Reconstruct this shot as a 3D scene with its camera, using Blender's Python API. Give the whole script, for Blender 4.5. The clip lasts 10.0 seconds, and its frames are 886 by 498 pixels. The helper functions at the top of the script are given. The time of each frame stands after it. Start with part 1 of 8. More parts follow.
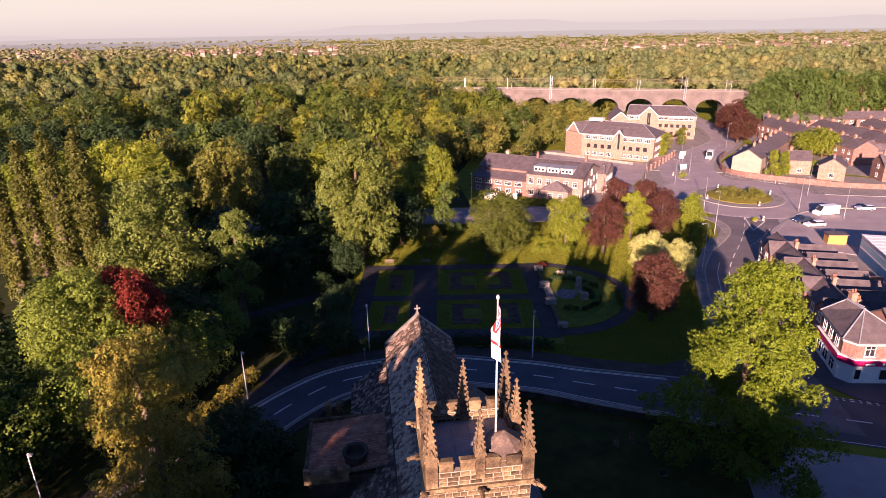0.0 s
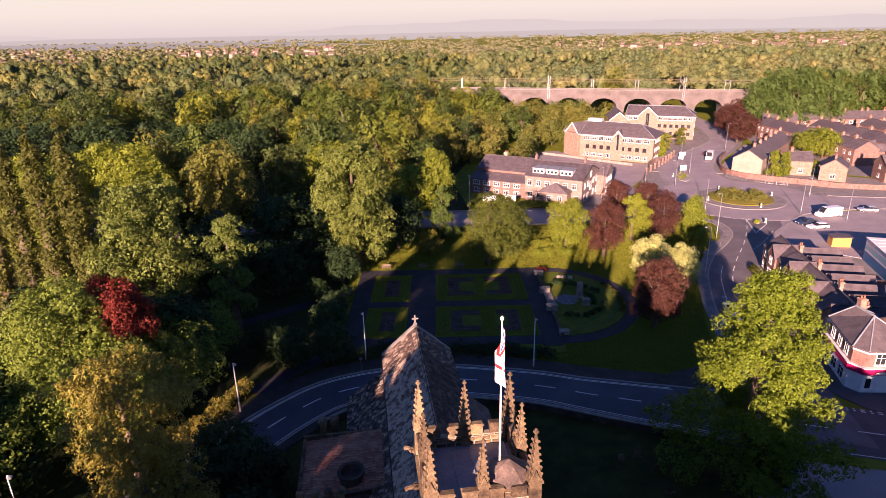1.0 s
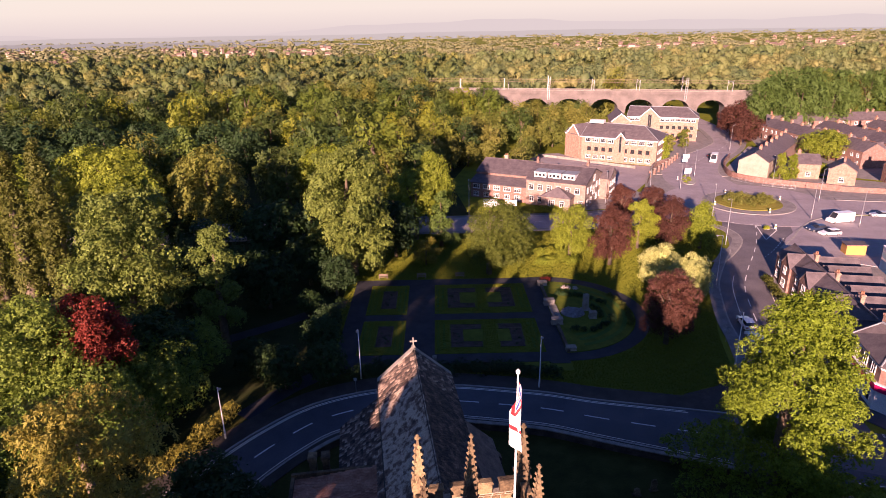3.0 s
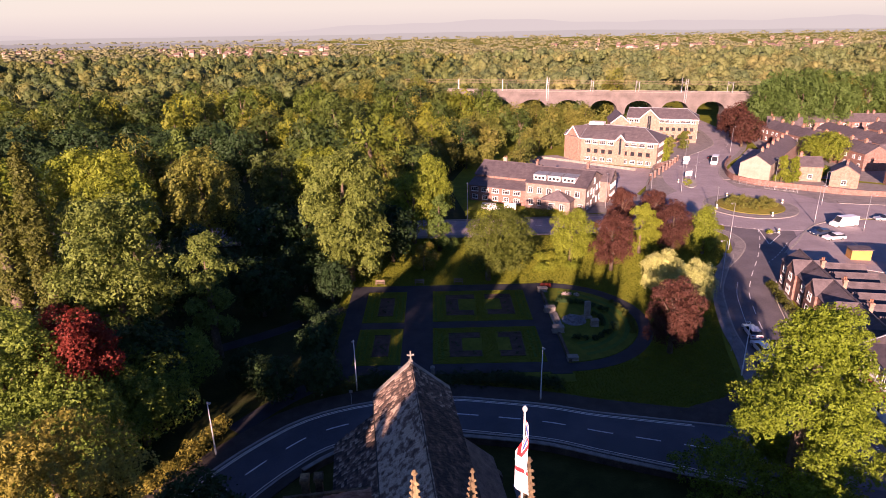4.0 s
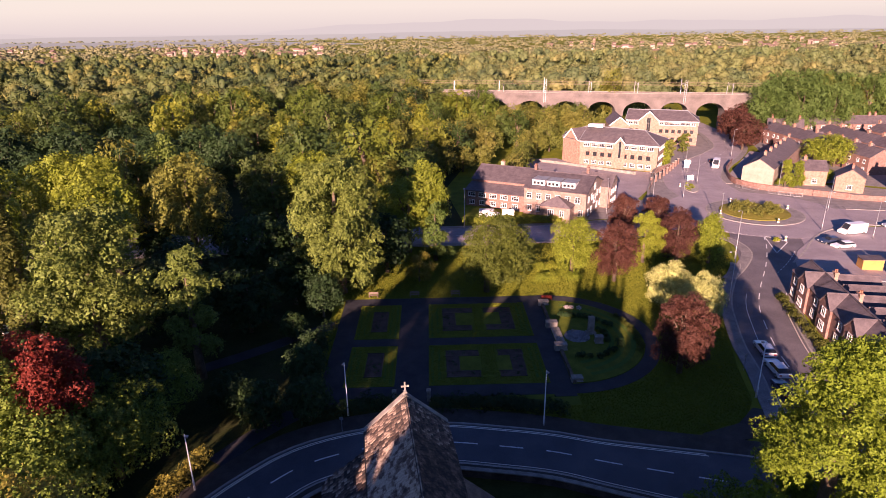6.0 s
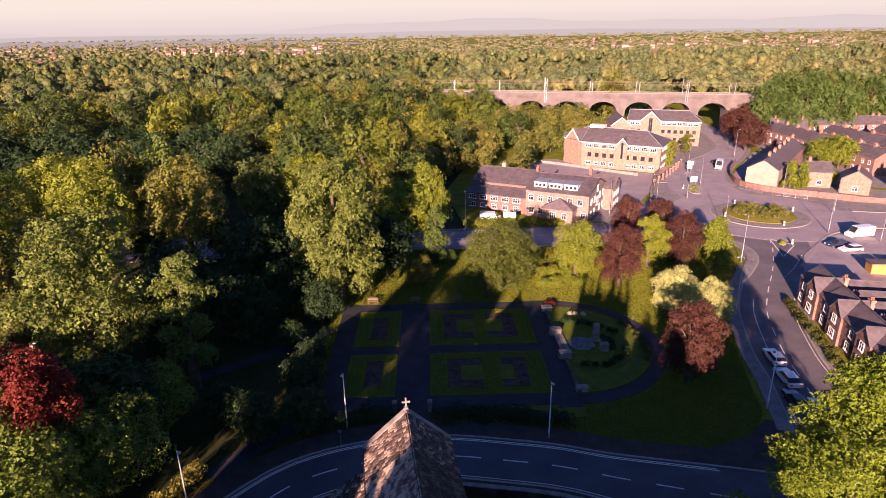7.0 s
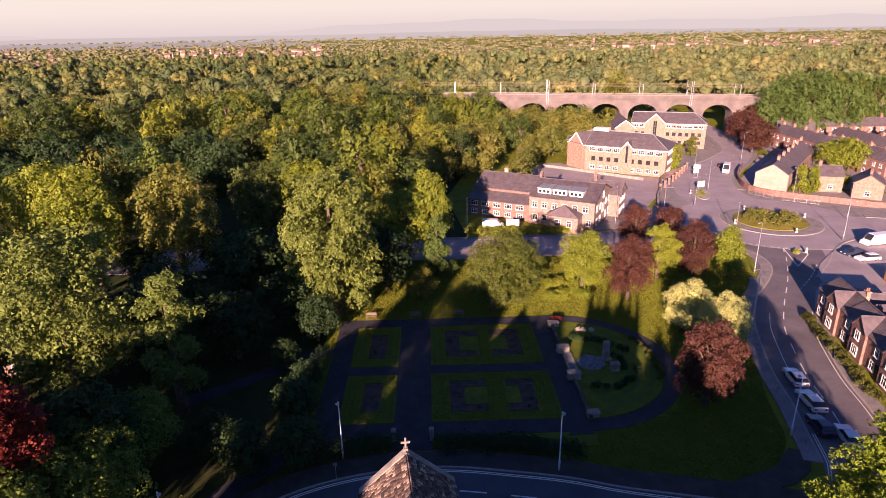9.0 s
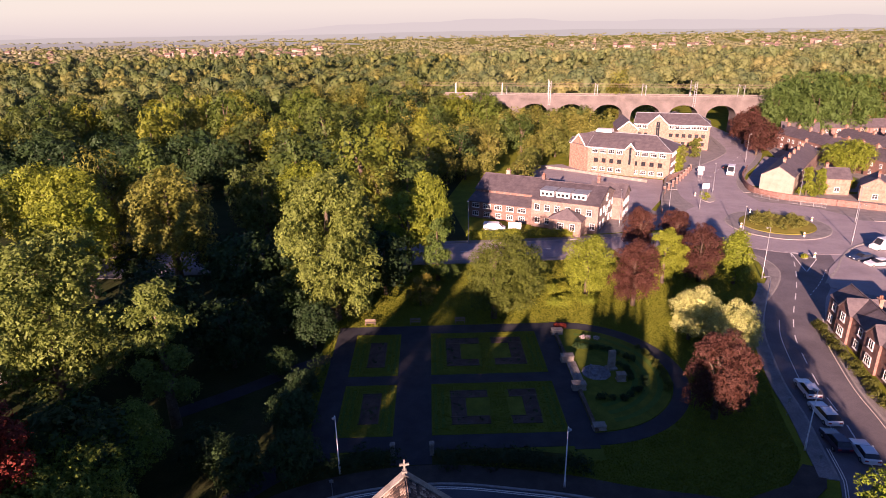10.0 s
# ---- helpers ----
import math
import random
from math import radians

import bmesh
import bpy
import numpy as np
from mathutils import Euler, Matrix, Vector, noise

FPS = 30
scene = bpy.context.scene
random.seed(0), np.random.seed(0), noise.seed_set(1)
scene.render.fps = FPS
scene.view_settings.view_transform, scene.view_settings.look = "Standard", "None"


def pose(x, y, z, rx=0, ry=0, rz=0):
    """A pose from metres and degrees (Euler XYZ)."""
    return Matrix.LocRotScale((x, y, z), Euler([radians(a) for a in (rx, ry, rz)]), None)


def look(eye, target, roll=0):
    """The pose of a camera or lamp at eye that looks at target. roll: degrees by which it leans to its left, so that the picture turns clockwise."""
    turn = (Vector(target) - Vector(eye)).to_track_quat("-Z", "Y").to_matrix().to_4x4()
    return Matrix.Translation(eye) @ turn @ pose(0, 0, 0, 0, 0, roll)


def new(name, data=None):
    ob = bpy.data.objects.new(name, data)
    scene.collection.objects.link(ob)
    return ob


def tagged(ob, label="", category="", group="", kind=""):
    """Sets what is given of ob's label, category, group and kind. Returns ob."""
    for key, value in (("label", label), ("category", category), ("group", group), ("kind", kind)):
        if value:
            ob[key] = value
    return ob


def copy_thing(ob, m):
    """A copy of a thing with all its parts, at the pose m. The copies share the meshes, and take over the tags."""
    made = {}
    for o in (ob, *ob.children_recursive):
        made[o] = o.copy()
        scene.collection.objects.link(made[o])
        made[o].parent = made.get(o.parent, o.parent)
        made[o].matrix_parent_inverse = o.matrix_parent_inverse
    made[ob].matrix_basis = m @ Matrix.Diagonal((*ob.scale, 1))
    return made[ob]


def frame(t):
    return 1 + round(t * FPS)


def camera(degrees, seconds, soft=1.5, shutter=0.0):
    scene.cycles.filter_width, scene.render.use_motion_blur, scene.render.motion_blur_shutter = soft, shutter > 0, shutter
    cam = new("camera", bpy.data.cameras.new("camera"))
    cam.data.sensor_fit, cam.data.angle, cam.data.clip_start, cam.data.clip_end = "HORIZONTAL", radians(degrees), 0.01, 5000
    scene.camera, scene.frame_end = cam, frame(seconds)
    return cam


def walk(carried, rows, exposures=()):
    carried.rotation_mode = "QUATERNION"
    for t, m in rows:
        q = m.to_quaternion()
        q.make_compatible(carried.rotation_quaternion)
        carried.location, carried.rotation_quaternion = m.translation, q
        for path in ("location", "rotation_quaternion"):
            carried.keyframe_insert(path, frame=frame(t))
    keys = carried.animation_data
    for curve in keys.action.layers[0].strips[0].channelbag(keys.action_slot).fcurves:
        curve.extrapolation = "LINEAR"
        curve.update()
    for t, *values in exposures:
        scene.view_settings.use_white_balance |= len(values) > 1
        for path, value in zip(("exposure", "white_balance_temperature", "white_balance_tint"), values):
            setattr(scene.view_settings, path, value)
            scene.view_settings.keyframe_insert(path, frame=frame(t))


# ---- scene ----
cam = camera(72.9, 10.0, 0.55)
PATH = [
    (0, (0.478, 0.553, 44.158), (0.473, 2.434, 43.478), -1.0),
    (0.5, (0.393, 1.81, 44.191), (0.393, 3.691, 43.511), -1.1),
    (1, (0.353, 3.075, 44.232), (0.357, 4.956, 43.551), -1.1),
    (1.5, (0.312, 4.324, 44.2), (0.321, 6.206, 43.522), -1.2),
    (2, (0.239, 5.689, 44.163), (0.249, 7.57, 43.482), -1.1),
    (2.5, (0.154, 7.088, 44.135), (0.164, 8.968, 43.453), -1.1),
    (4, (0.084, 10.969, 44.239), (0.103, 12.85, 43.558), -1.0),
    (4.5, (0.072, 12.283, 44.286), (0.095, 14.164, 43.605), -1.0),
    (5, (0.049, 13.611, 44.335), (0.082, 15.491, 43.653), -0.9),
    (5.5, (0.052, 14.944, 44.399), (0.086, 16.824, 43.717), -0.9),
    (7, (-0.193, 18.604, 44.598), (-0.157, 20.483, 43.913), -0.9),
    (7.5, (-0.257, 19.779, 44.625), (-0.222, 21.659, 43.942), -1.0),
    (8, (-0.231, 21.027, 44.727), (-0.199, 22.906, 44.042), -1.0),
    (8.5, (-0.213, 22.285, 44.819), (-0.181, 24.164, 44.136), -1.1),
    (9, (-0.244, 23.584, 44.876), (-0.209, 25.464, 44.193), -1.1),
    (9.5, (-0.27, 24.958, 44.867), (-0.235, 26.838, 44.184), -1.0),
    (10, (-0.265, 26.262, 44.809), (-0.231, 28.141, 44.126), -1.0),
]
walk(cam, [(t, look(eye, target, roll)) for t, eye, target, roll in PATH])

# ---- light ----
SUN_EL = 13.7
SUN_WAY = Vector((0.322, 0.947, 0.0)).normalized()
world = bpy.data.worlds.new("world")
scene.world = world
world.use_nodes = True
wn = world.node_tree
wn.nodes.clear()
sky = wn.nodes.new("ShaderNodeTexSky")
sky.sky_type = "NISHITA"
sky.sun_disc = False
sky.sun_elevation = radians(SUN_EL)
sky.sun_rotation = math.atan2(-SUN_WAY.x, -SUN_WAY.y)
sky.air_density, sky.dust_density, sky.ozone_density = 1.0, 0.3, 6.0
bg = wn.nodes.new("ShaderNodeBackground")
bg.inputs["Strength"].default_value = 0.04
wo = wn.nodes.new("ShaderNodeOutputWorld")
tone = wn.nodes.new("ShaderNodeHueSaturation")
tone.inputs["Saturation"].default_value = 1.0
tone.inputs["Hue"].default_value = 0.52
wn.links.new(sky.outputs[0], tone.inputs["Color"])
wn.links.new(tone.outputs[0], bg.inputs["Color"])
wn.links.new(bg.outputs[0], wo.inputs["Surface"])
sun = new("sun", bpy.data.lights.new("sun", "SUN"))
sun.data.energy = 5.0
sun.data.angle = radians(0.6)
sun.data.color = (1.0, 0.62, 0.53)
d = Vector((SUN_WAY.x, SUN_WAY.y, -math.tan(radians(SUN_EL)))).normalized()
sun.matrix_world = look((-60, -150, 60), Vector((-60, -150, 60)) + d * 10)
scene.view_settings.exposure = 1.85

# ---- materials ----
def nodes_of(name):
    m = bpy.data.materials.new(name)
    m.use_nodes = True
    nt = m.node_tree
    nt.nodes.clear()
    out = nt.nodes.new("ShaderNodeOutputMaterial")
    b = nt.nodes.new("ShaderNodeBsdfPrincipled")
    nt.links.new(b.outputs[0], out.inputs["Surface"])
    return m, nt, b, out


def ramp_node(nt, colors):
    r = nt.nodes.new("ShaderNodeValToRGB")
    el = r.color_ramp.elements
    while len(el) < len(colors):
        el.new(0.5)
    for i, c in enumerate(colors):
        el[i].position = i / max(1, len(colors) - 1)
        el[i].color = (*c, 1)
    return r


def surface(name, colors, scale=2.0, fine=25.0, rough=0.8, metal=0.0, bump=0.2, spec=0.4, tint=0.0, detail=6.0):
    """A mottled surface: large stains choose among colors, a fine grain shifts the value, both give relief; tint varies it object by object."""
    m, nt, b, out = nodes_of(name)
    L = nt.links.new
    co = nt.nodes.new("ShaderNodeTexCoord")
    n1 = nt.nodes.new("ShaderNodeTexNoise")
    n1.inputs["Scale"].default_value = scale
    n1.inputs["Detail"].default_value = detail
    n1.inputs["Roughness"].default_value = 0.65
    n2 = nt.nodes.new("ShaderNodeTexNoise")
    n2.inputs["Scale"].default_value = fine
    n2.inputs["Detail"].default_value = 3
    L(co.outputs["Object"], n1.inputs["Vector"])
    L(co.outputs["Object"], n2.inputs["Vector"])
    sp = nt.nodes.new("ShaderNodeMapRange")
    sp.inputs[1].default_value, sp.inputs[2].default_value = 0.3, 0.7
    L(n1.outputs["Fac"], sp.inputs[0])
    r = ramp_node(nt, colors)
    if tint:
        inf = nt.nodes.new("ShaderNodeObjectInfo")
        ad = nt.nodes.new("ShaderNodeMath")
        ad.operation = "MULTIPLY_ADD"
        ad.inputs[1].default_value, ad.inputs[2].default_value = tint, -tint / 2
        L(inf.outputs["Random"], ad.inputs[0])
        a2 = nt.nodes.new("ShaderNodeMath")
        a2.operation = "ADD"
        L(sp.outputs[0], a2.inputs[0])
        L(ad.outputs[0], a2.inputs[1])
        L(a2.outputs[0], r.inputs[0])
    else:
        L(sp.outputs[0], r.inputs[0])
    hsv = nt.nodes.new("ShaderNodeHueSaturation")
    mr = nt.nodes.new("ShaderNodeMapRange")
    mr.inputs[1].default_value, mr.inputs[2].default_value = 0.3, 0.7
    mr.inputs[3].default_value, mr.inputs[4].default_value = 0.78, 1.22
    L(n2.outputs["Fac"], mr.inputs[0])
    L(mr.outputs[0], hsv.inputs["Value"])
    L(r.outputs[0], hsv.inputs["Color"])
    L(hsv.outputs[0], b.inputs["Base Color"])
    b.inputs["Roughness"].default_value = rough
    b.inputs["Metallic"].default_value = metal
    b.inputs["Specular IOR Level"].default_value = spec
    if bump:
        bp = nt.nodes.new("ShaderNodeBump")
        bp.inputs["Strength"].default_value = bump
        bp.inputs["Distance"].default_value = 0.05
        L(n2.outputs["Fac"], bp.inputs["Height"])
        L(bp.outputs[0], b.inputs["Normal"])
    return m


def bricks(name, c1, c2, mortar, w=0.23, h=0.075, joint=0.012, scale_noise=1.5, rough=0.85):
    """Coursed masonry for walls seen from far off, running round upright walls."""
    m, nt, b, out = nodes_of(name)
    L = nt.links.new
    co = nt.nodes.new("ShaderNodeTexCoord")
    sep = nt.nodes.new("ShaderNodeSeparateXYZ")
    L(co.outputs["Object"], sep.inputs[0])
    add = nt.nodes.new("ShaderNodeMath")
    L(sep.outputs[0], add.inputs[0])
    L(sep.outputs[1], add.inputs[1])
    cmb = nt.nodes.new("ShaderNodeCombineXYZ")
    L(add.outputs[0], cmb.inputs[0])
    L(sep.outputs[2], cmb.inputs[1])
    br = nt.nodes.new("ShaderNodeTexBrick")
    br.inputs["Scale"].default_value = 1.0
    br.inputs["Brick Width"].default_value = w
    br.inputs["Row Height"].default_value = h
    br.inputs["Mortar Size"].default_value = joint
    br.inputs["Color1"].default_value = (*c1, 1)
    br.inputs["Color2"].default_value = (*c2, 1)
    br.inputs["Mortar"].default_value = (*mortar, 1)
    L(cmb.outputs[0], br.inputs["Vector"])
    n1 = nt.nodes.new("ShaderNodeTexNoise")
    n1.inputs["Scale"].default_value = scale_noise
    n1.inputs["Detail"].default_value = 6
    L(co.outputs["Object"], n1.inputs["Vector"])
    mr = nt.nodes.new("ShaderNodeMapRange")
    mr.inputs[1].default_value, mr.inputs[2].default_value = 0.3, 0.7
    mr.inputs[3].default_value, mr.inputs[4].default_value = 0.7, 1.25
    L(n1.outputs["Fac"], mr.inputs[0])
    hsv = nt.nodes.new("ShaderNodeHueSaturation")
    L(mr.outputs[0], hsv.inputs["Value"])
    L(br.outputs["Color"], hsv.inputs["Color"])
    L(hsv.outputs[0], b.inputs["Base Color"])
    b.inputs["Roughness"].default_value = rough
    bp = nt.nodes.new("ShaderNodeBump")
    bp.inputs["Strength"].default_value = 0.4
    bp.inputs["Distance"].default_value = 0.03
    L(br.outputs["Fac"], bp.inputs["Height"])
    bp.invert = True
    L(bp.outputs[0], b.inputs["Normal"])
    return m


def foliage(name, colors, patch=0.0, jitter=0.34, thin=0.25):
    """Leaves: the tree's random number picks the hue, each leaf varies its own value; patch (per metre) varies it in clumps for woods in one mesh."""
    m, nt, b, out = nodes_of(name)
    L = nt.links.new
    r = ramp_node(nt, colors)
    co = nt.nodes.new("ShaderNodeTexCoord")
    nz = nt.nodes.new("ShaderNodeTexNoise")
    nz.inputs["Scale"].default_value = patch if patch else 0.35
    nz.inputs["Detail"].default_value = 2
    L(co.outputs["Object"], nz.inputs["Vector"])
    sp = nt.nodes.new("ShaderNodeMapRange")
    sp.inputs[1].default_value, sp.inputs[2].default_value = 0.3, 0.7
    if patch:
        tone = nt.nodes.new("ShaderNodeAttribute")
        tone.attribute_name = "tone"
        mix = nt.nodes.new("ShaderNodeMath")
        mix.operation = "MULTIPLY_ADD"
        mix.inputs[1].default_value = 0.7
        sp.inputs[3].default_value, sp.inputs[4].default_value = 0.0, 0.3
        L(nz.outputs["Fac"], sp.inputs[0])
        L(tone.outputs["Fac"], mix.inputs[0])
        L(sp.outputs[0], mix.inputs[2])
        L(mix.outputs[0], r.inputs[0])
    else:
        inf = nt.nodes.new("ShaderNodeObjectInfo")
        sp.inputs[3].default_value, sp.inputs[4].default_value = -0.03, 0.03
        L(nz.outputs["Fac"], sp.inputs[0])
        ad = nt.nodes.new("ShaderNodeMath")
        L(inf.outputs["Random"], ad.inputs[0])
        L(sp.outputs[0], ad.inputs[1])
        L(ad.outputs[0], r.inputs[0])
    geo = nt.nodes.new("ShaderNodeNewGeometry")
    mr = nt.nodes.new("ShaderNodeMapRange")
    mr.inputs[3].default_value, mr.inputs[4].default_value = 1 - jitter, 1 + jitter
    L(geo.outputs["Random Per Island"], mr.inputs[0])
    hsv = nt.nodes.new("ShaderNodeHueSaturation")
    L(mr.outputs[0], hsv.inputs["Value"])
    L(r.outputs[0], hsv.inputs["Color"])
    L(hsv.outputs[0], b.inputs["Base Color"])
    b.inputs["Roughness"].default_value = 0.65
    b.inputs["Specular IOR Level"].default_value = 0.25
    if thin:
        tr = nt.nodes.new("ShaderNodeBsdfTranslucent")
        L(hsv.outputs[0], tr.inputs["Color"])
        mx = nt.nodes.new("ShaderNodeMixShader")
        mx.inputs[0].default_value = thin
        L(b.outputs[0], mx.inputs[1])
        L(tr.outputs[0], mx.inputs[2])
        L(mx.outputs[0], out.inputs["Surface"])
    return m


def glow(name, color, strength):
    m, nt, b, out = nodes_of(name)
    b.inputs["Base Color"].default_value = (0, 0, 0, 1)
    b.inputs["Roughness"].default_value = 1
    b.inputs["Specular IOR Level"].default_value = 0
    b.inputs["Emission Color"].default_value = (*color, 1)
    b.inputs["Emission Strength"].default_value = strength
    return m


def plain(name, color, rough=0.5, metal=0.0, spec=0.5):
    return surface(name, [tuple(c * 0.85 for c in color), color, tuple(min(1, c * 1.1) for c in color)], 0.8, 30, rough, metal, 0.05, spec)


M_GRASS = surface("grass_lawn", [(0.1, 0.125, 0.011), (0.155, 0.175, 0.014), (0.21, 0.22, 0.022)], 0.25, 9, 0.9, bump=0.6, spec=0.15)
M_YGRASS = surface("dry_yellow_grass", [(0.12, 0.12, 0.02), (0.19, 0.175, 0.03), (0.25, 0.215, 0.045)], 0.5, 6, 0.9, bump=0.6, spec=0.15)
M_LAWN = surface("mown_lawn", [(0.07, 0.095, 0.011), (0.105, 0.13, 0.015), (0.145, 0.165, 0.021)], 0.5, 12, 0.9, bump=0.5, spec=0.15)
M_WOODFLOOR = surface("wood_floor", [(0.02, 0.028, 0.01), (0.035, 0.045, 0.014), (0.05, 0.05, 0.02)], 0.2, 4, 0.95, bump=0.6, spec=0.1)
# shade on the church road is painted: a darker copy of the tarmac below
M_SHADETARMAC = surface("shade_dark_tarmac", [(0.055, 0.057, 0.068), (0.075, 0.077, 0.09), (0.1, 0.1, 0.112)], 0.18, 14, 0.75, bump=0.15, spec=0.35)
M_MIDTARMAC = surface("mid_tarmac", [(0.105, 0.092, 0.098), (0.14, 0.124, 0.132), (0.18, 0.16, 0.167)], 0.18, 14, 0.75, bump=0.15, spec=0.35)
M_TARMAC = surface("tarmac", [(0.24, 0.205, 0.215), (0.295, 0.255, 0.268), (0.34, 0.3, 0.306)], 0.18, 14, 0.75, bump=0.15, spec=0.35)
# path colour taken down to stand in for the garden's deep shade
M_PATH = surface("shade_dark_path_tarmac", [(0.022, 0.023, 0.03), (0.034, 0.035, 0.042), (0.05, 0.049, 0.056)], 0.4, 14, 0.85, bump=0.2, spec=0.3)
M_PAVING = surface("paving", [(0.16, 0.145, 0.14), (0.22, 0.2, 0.192), (0.28, 0.25, 0.24)], 0.5, 6, 0.85, bump=0.15)
M_FOOTWAY = surface("footway_tarmac", [(0.038, 0.031, 0.026), (0.055, 0.046, 0.039), (0.08, 0.066, 0.056)], 0.5, 8, 0.85, bump=0.2, spec=0.3)
M_KERB = surface("kerb_stone", [(0.24, 0.22, 0.2), (0.38, 0.35, 0.32)], 1.2, 20, 0.85)
M_LINE = surface("road_paint", [(0.45, 0.44, 0.42), (0.7, 0.69, 0.66), (0.8, 0.79, 0.76)], 1.5, 12, 0.7, bump=0.05)
M_YELLOWLINE = surface("yellow_road_paint", [(0.74, 0.66, 0.54), (0.86, 0.78, 0.66)], 1.5, 12, 0.7, bump=0.05)
M_SOIL = surface("bed_soil", [(0.05, 0.034, 0.028), (0.085, 0.06, 0.05), (0.12, 0.09, 0.075)], 0.8, 10, 0.95, bump=0.8, spec=0.1)
M_STONE = surface("weathered_sandstone", [(0.028, 0.02, 0.013), (0.085, 0.058, 0.033), (0.15, 0.106, 0.058), (0.27, 0.2, 0.105)], 1.1, 9, 0.9, bump=0.7, tint=0.7)
M_STONEDARK = surface("dark_sandstone", [(0.04, 0.03, 0.024), (0.085, 0.062, 0.048), (0.15, 0.11, 0.08)], 0.6, 8, 0.9, bump=0.6, tint=0.4)
M_JOINT = surface("lime_mortar", [(0.26, 0.21, 0.155), (0.42, 0.35, 0.265)], 1.5, 15, 0.95)
M_GRAVEL = surface("grey_rockery", [(0.1, 0.1, 0.11), (0.2, 0.2, 0.21), (0.3, 0.29, 0.29)], 3, 18, 0.9, bump=0.8)
M_BLOCK = surface("pale_stone_block", [(0.15, 0.135, 0.115), (0.24, 0.22, 0.19), (0.33, 0.3, 0.26)], 1.2, 14, 0.85, bump=0.3)
M_SLATE = surface("grey_slate_roof", [(0.068, 0.055, 0.061), (0.102, 0.084, 0.091), (0.14, 0.116, 0.12)], 0.8, 9, 0.7, bump=0.35, tint=0.35)
M_STONEROOF = surface("stone_slate_roof", [(0.085, 0.065, 0.055), (0.17, 0.125, 0.1), (0.26, 0.19, 0.145)], 0.9, 8, 0.85, bump=0.5, tint=0.6)
M_STONESLATE = surface("stone_slates", [(0.022, 0.018, 0.017), (0.075, 0.052, 0.042), (0.16, 0.108, 0.082), (0.5, 0.4, 0.3)], 1.3, 9, 0.85, bump=0.5, tint=0.9)
# russet tiles, lightened and reddened in colour for sun that misses the vestry
M_VESTRYTILE = surface("sun_lifted_russet_tiles", [(0.2, 0.085, 0.05), (0.34, 0.155, 0.09), (0.5, 0.27, 0.17)], 1.1, 9, 0.85, bump=0.5, tint=0.7)
nt_ = M_STONESLATE.node_tree
isl_ = nt_.nodes.new("ShaderNodeNewGeometry")
add_ = nt_.nodes.new("ShaderNodeMath")
add_.operation = "MULTIPLY_ADD"
add_.inputs[1].default_value = 0.4
rmp_ = [n for n in nt_.nodes if n.bl_idname == "ShaderNodeValToRGB"][0]
src_ = rmp_.inputs[0].links[0].from_socket
sub_ = nt_.nodes.new("ShaderNodeMath")
sub_.operation = "SUBTRACT"
sub_.inputs[1].default_value = 0.2
nt_.links.new(isl_.outputs["Random Per Island"], add_.inputs[0])
nt_.links.new(src_, add_.inputs[2])
nt_.links.new(add_.outputs[0], sub_.inputs[0])
nt_.links.new(sub_.outputs[0], rmp_.inputs[0])
M_LEAD = surface("lead_roof", [(0.2, 0.21, 0.23), (0.26, 0.27, 0.29), (0.33, 0.335, 0.35)], 0.7, 8, 0.6, bump=0.1)
M_BRICKRED = bricks("red_brick", (0.2, 0.095, 0.074), (0.255, 0.125, 0.095), (0.24, 0.18, 0.155))
M_BRICKORANGE = bricks("orange_brick", (0.285, 0.155, 0.108), (0.34, 0.19, 0.135), (0.34, 0.255, 0.2))
M_BRICKPALE = bricks("pale_pink_brick", (0.24, 0.15, 0.12), (0.29, 0.19, 0.152), (0.3, 0.24, 0.205))
M_BRICKBROWN = bricks("brown_viaduct_brick", (0.13, 0.108, 0.1), (0.165, 0.138, 0.127), (0.156, 0.136, 0.127), 0.45, 0.15, 0.02, 0.25)
M_RENDER = surface("cream_render", [(0.27, 0.21, 0.165), (0.33, 0.265, 0.21), (0.38, 0.31, 0.25)], 0.6, 9, 0.85, bump=0.1)
M_WHITE = surface("white_paint", [(0.68, 0.67, 0.65), (0.78, 0.77, 0.75), (0.84, 0.83, 0.81)], 1.0, 12, 0.5, bump=0.03)
M_PINK = surface("crimson_fascia", [(0.4, 0.008, 0.09), (0.48, 0.012, 0.11)], 1.0, 12, 0.45, bump=0.02)
M_GLASS = surface("dark_window_glass", [(0.02, 0.022, 0.026), (0.035, 0.036, 0.04)], 0.6, 2, 0.12, bump=0.02, spec=0.6)
M_GALV = surface("galvanised_steel", [(0.3, 0.31, 0.32), (0.42, 0.42, 0.42)], 2, 20, 0.45, 0.6, 0.05)
M_POLEWHITE = surface("white_pole_paint", [(0.72, 0.7, 0.68), (0.82, 0.8, 0.78)], 2, 20, 0.4, bump=0.02)
M_IRON = surface("black_iron", [(0.02, 0.02, 0.022), (0.04, 0.04, 0.04)], 2, 20, 0.5, 0.5, 0.1)
M_BARK = surface("bark", [(0.07, 0.05, 0.035), (0.13, 0.1, 0.07), (0.2, 0.155, 0.11)], 1.5, 12, 0.95, bump=0.8)
M_TERRACOTTA = surface("terracotta", [(0.22, 0.1, 0.06), (0.28, 0.14, 0.09)], 2, 20, 0.8)
M_TIMBER = surface("grey_timber", [(0.16, 0.12, 0.09), (0.26, 0.2, 0.15)], 2, 20, 0.85)
M_RUBBER = plain("black_rubber", (0.02, 0.02, 0.02), 0.8)
M_BLUE = plain("blue_cladding", (0.03, 0.16, 0.36), 0.45)
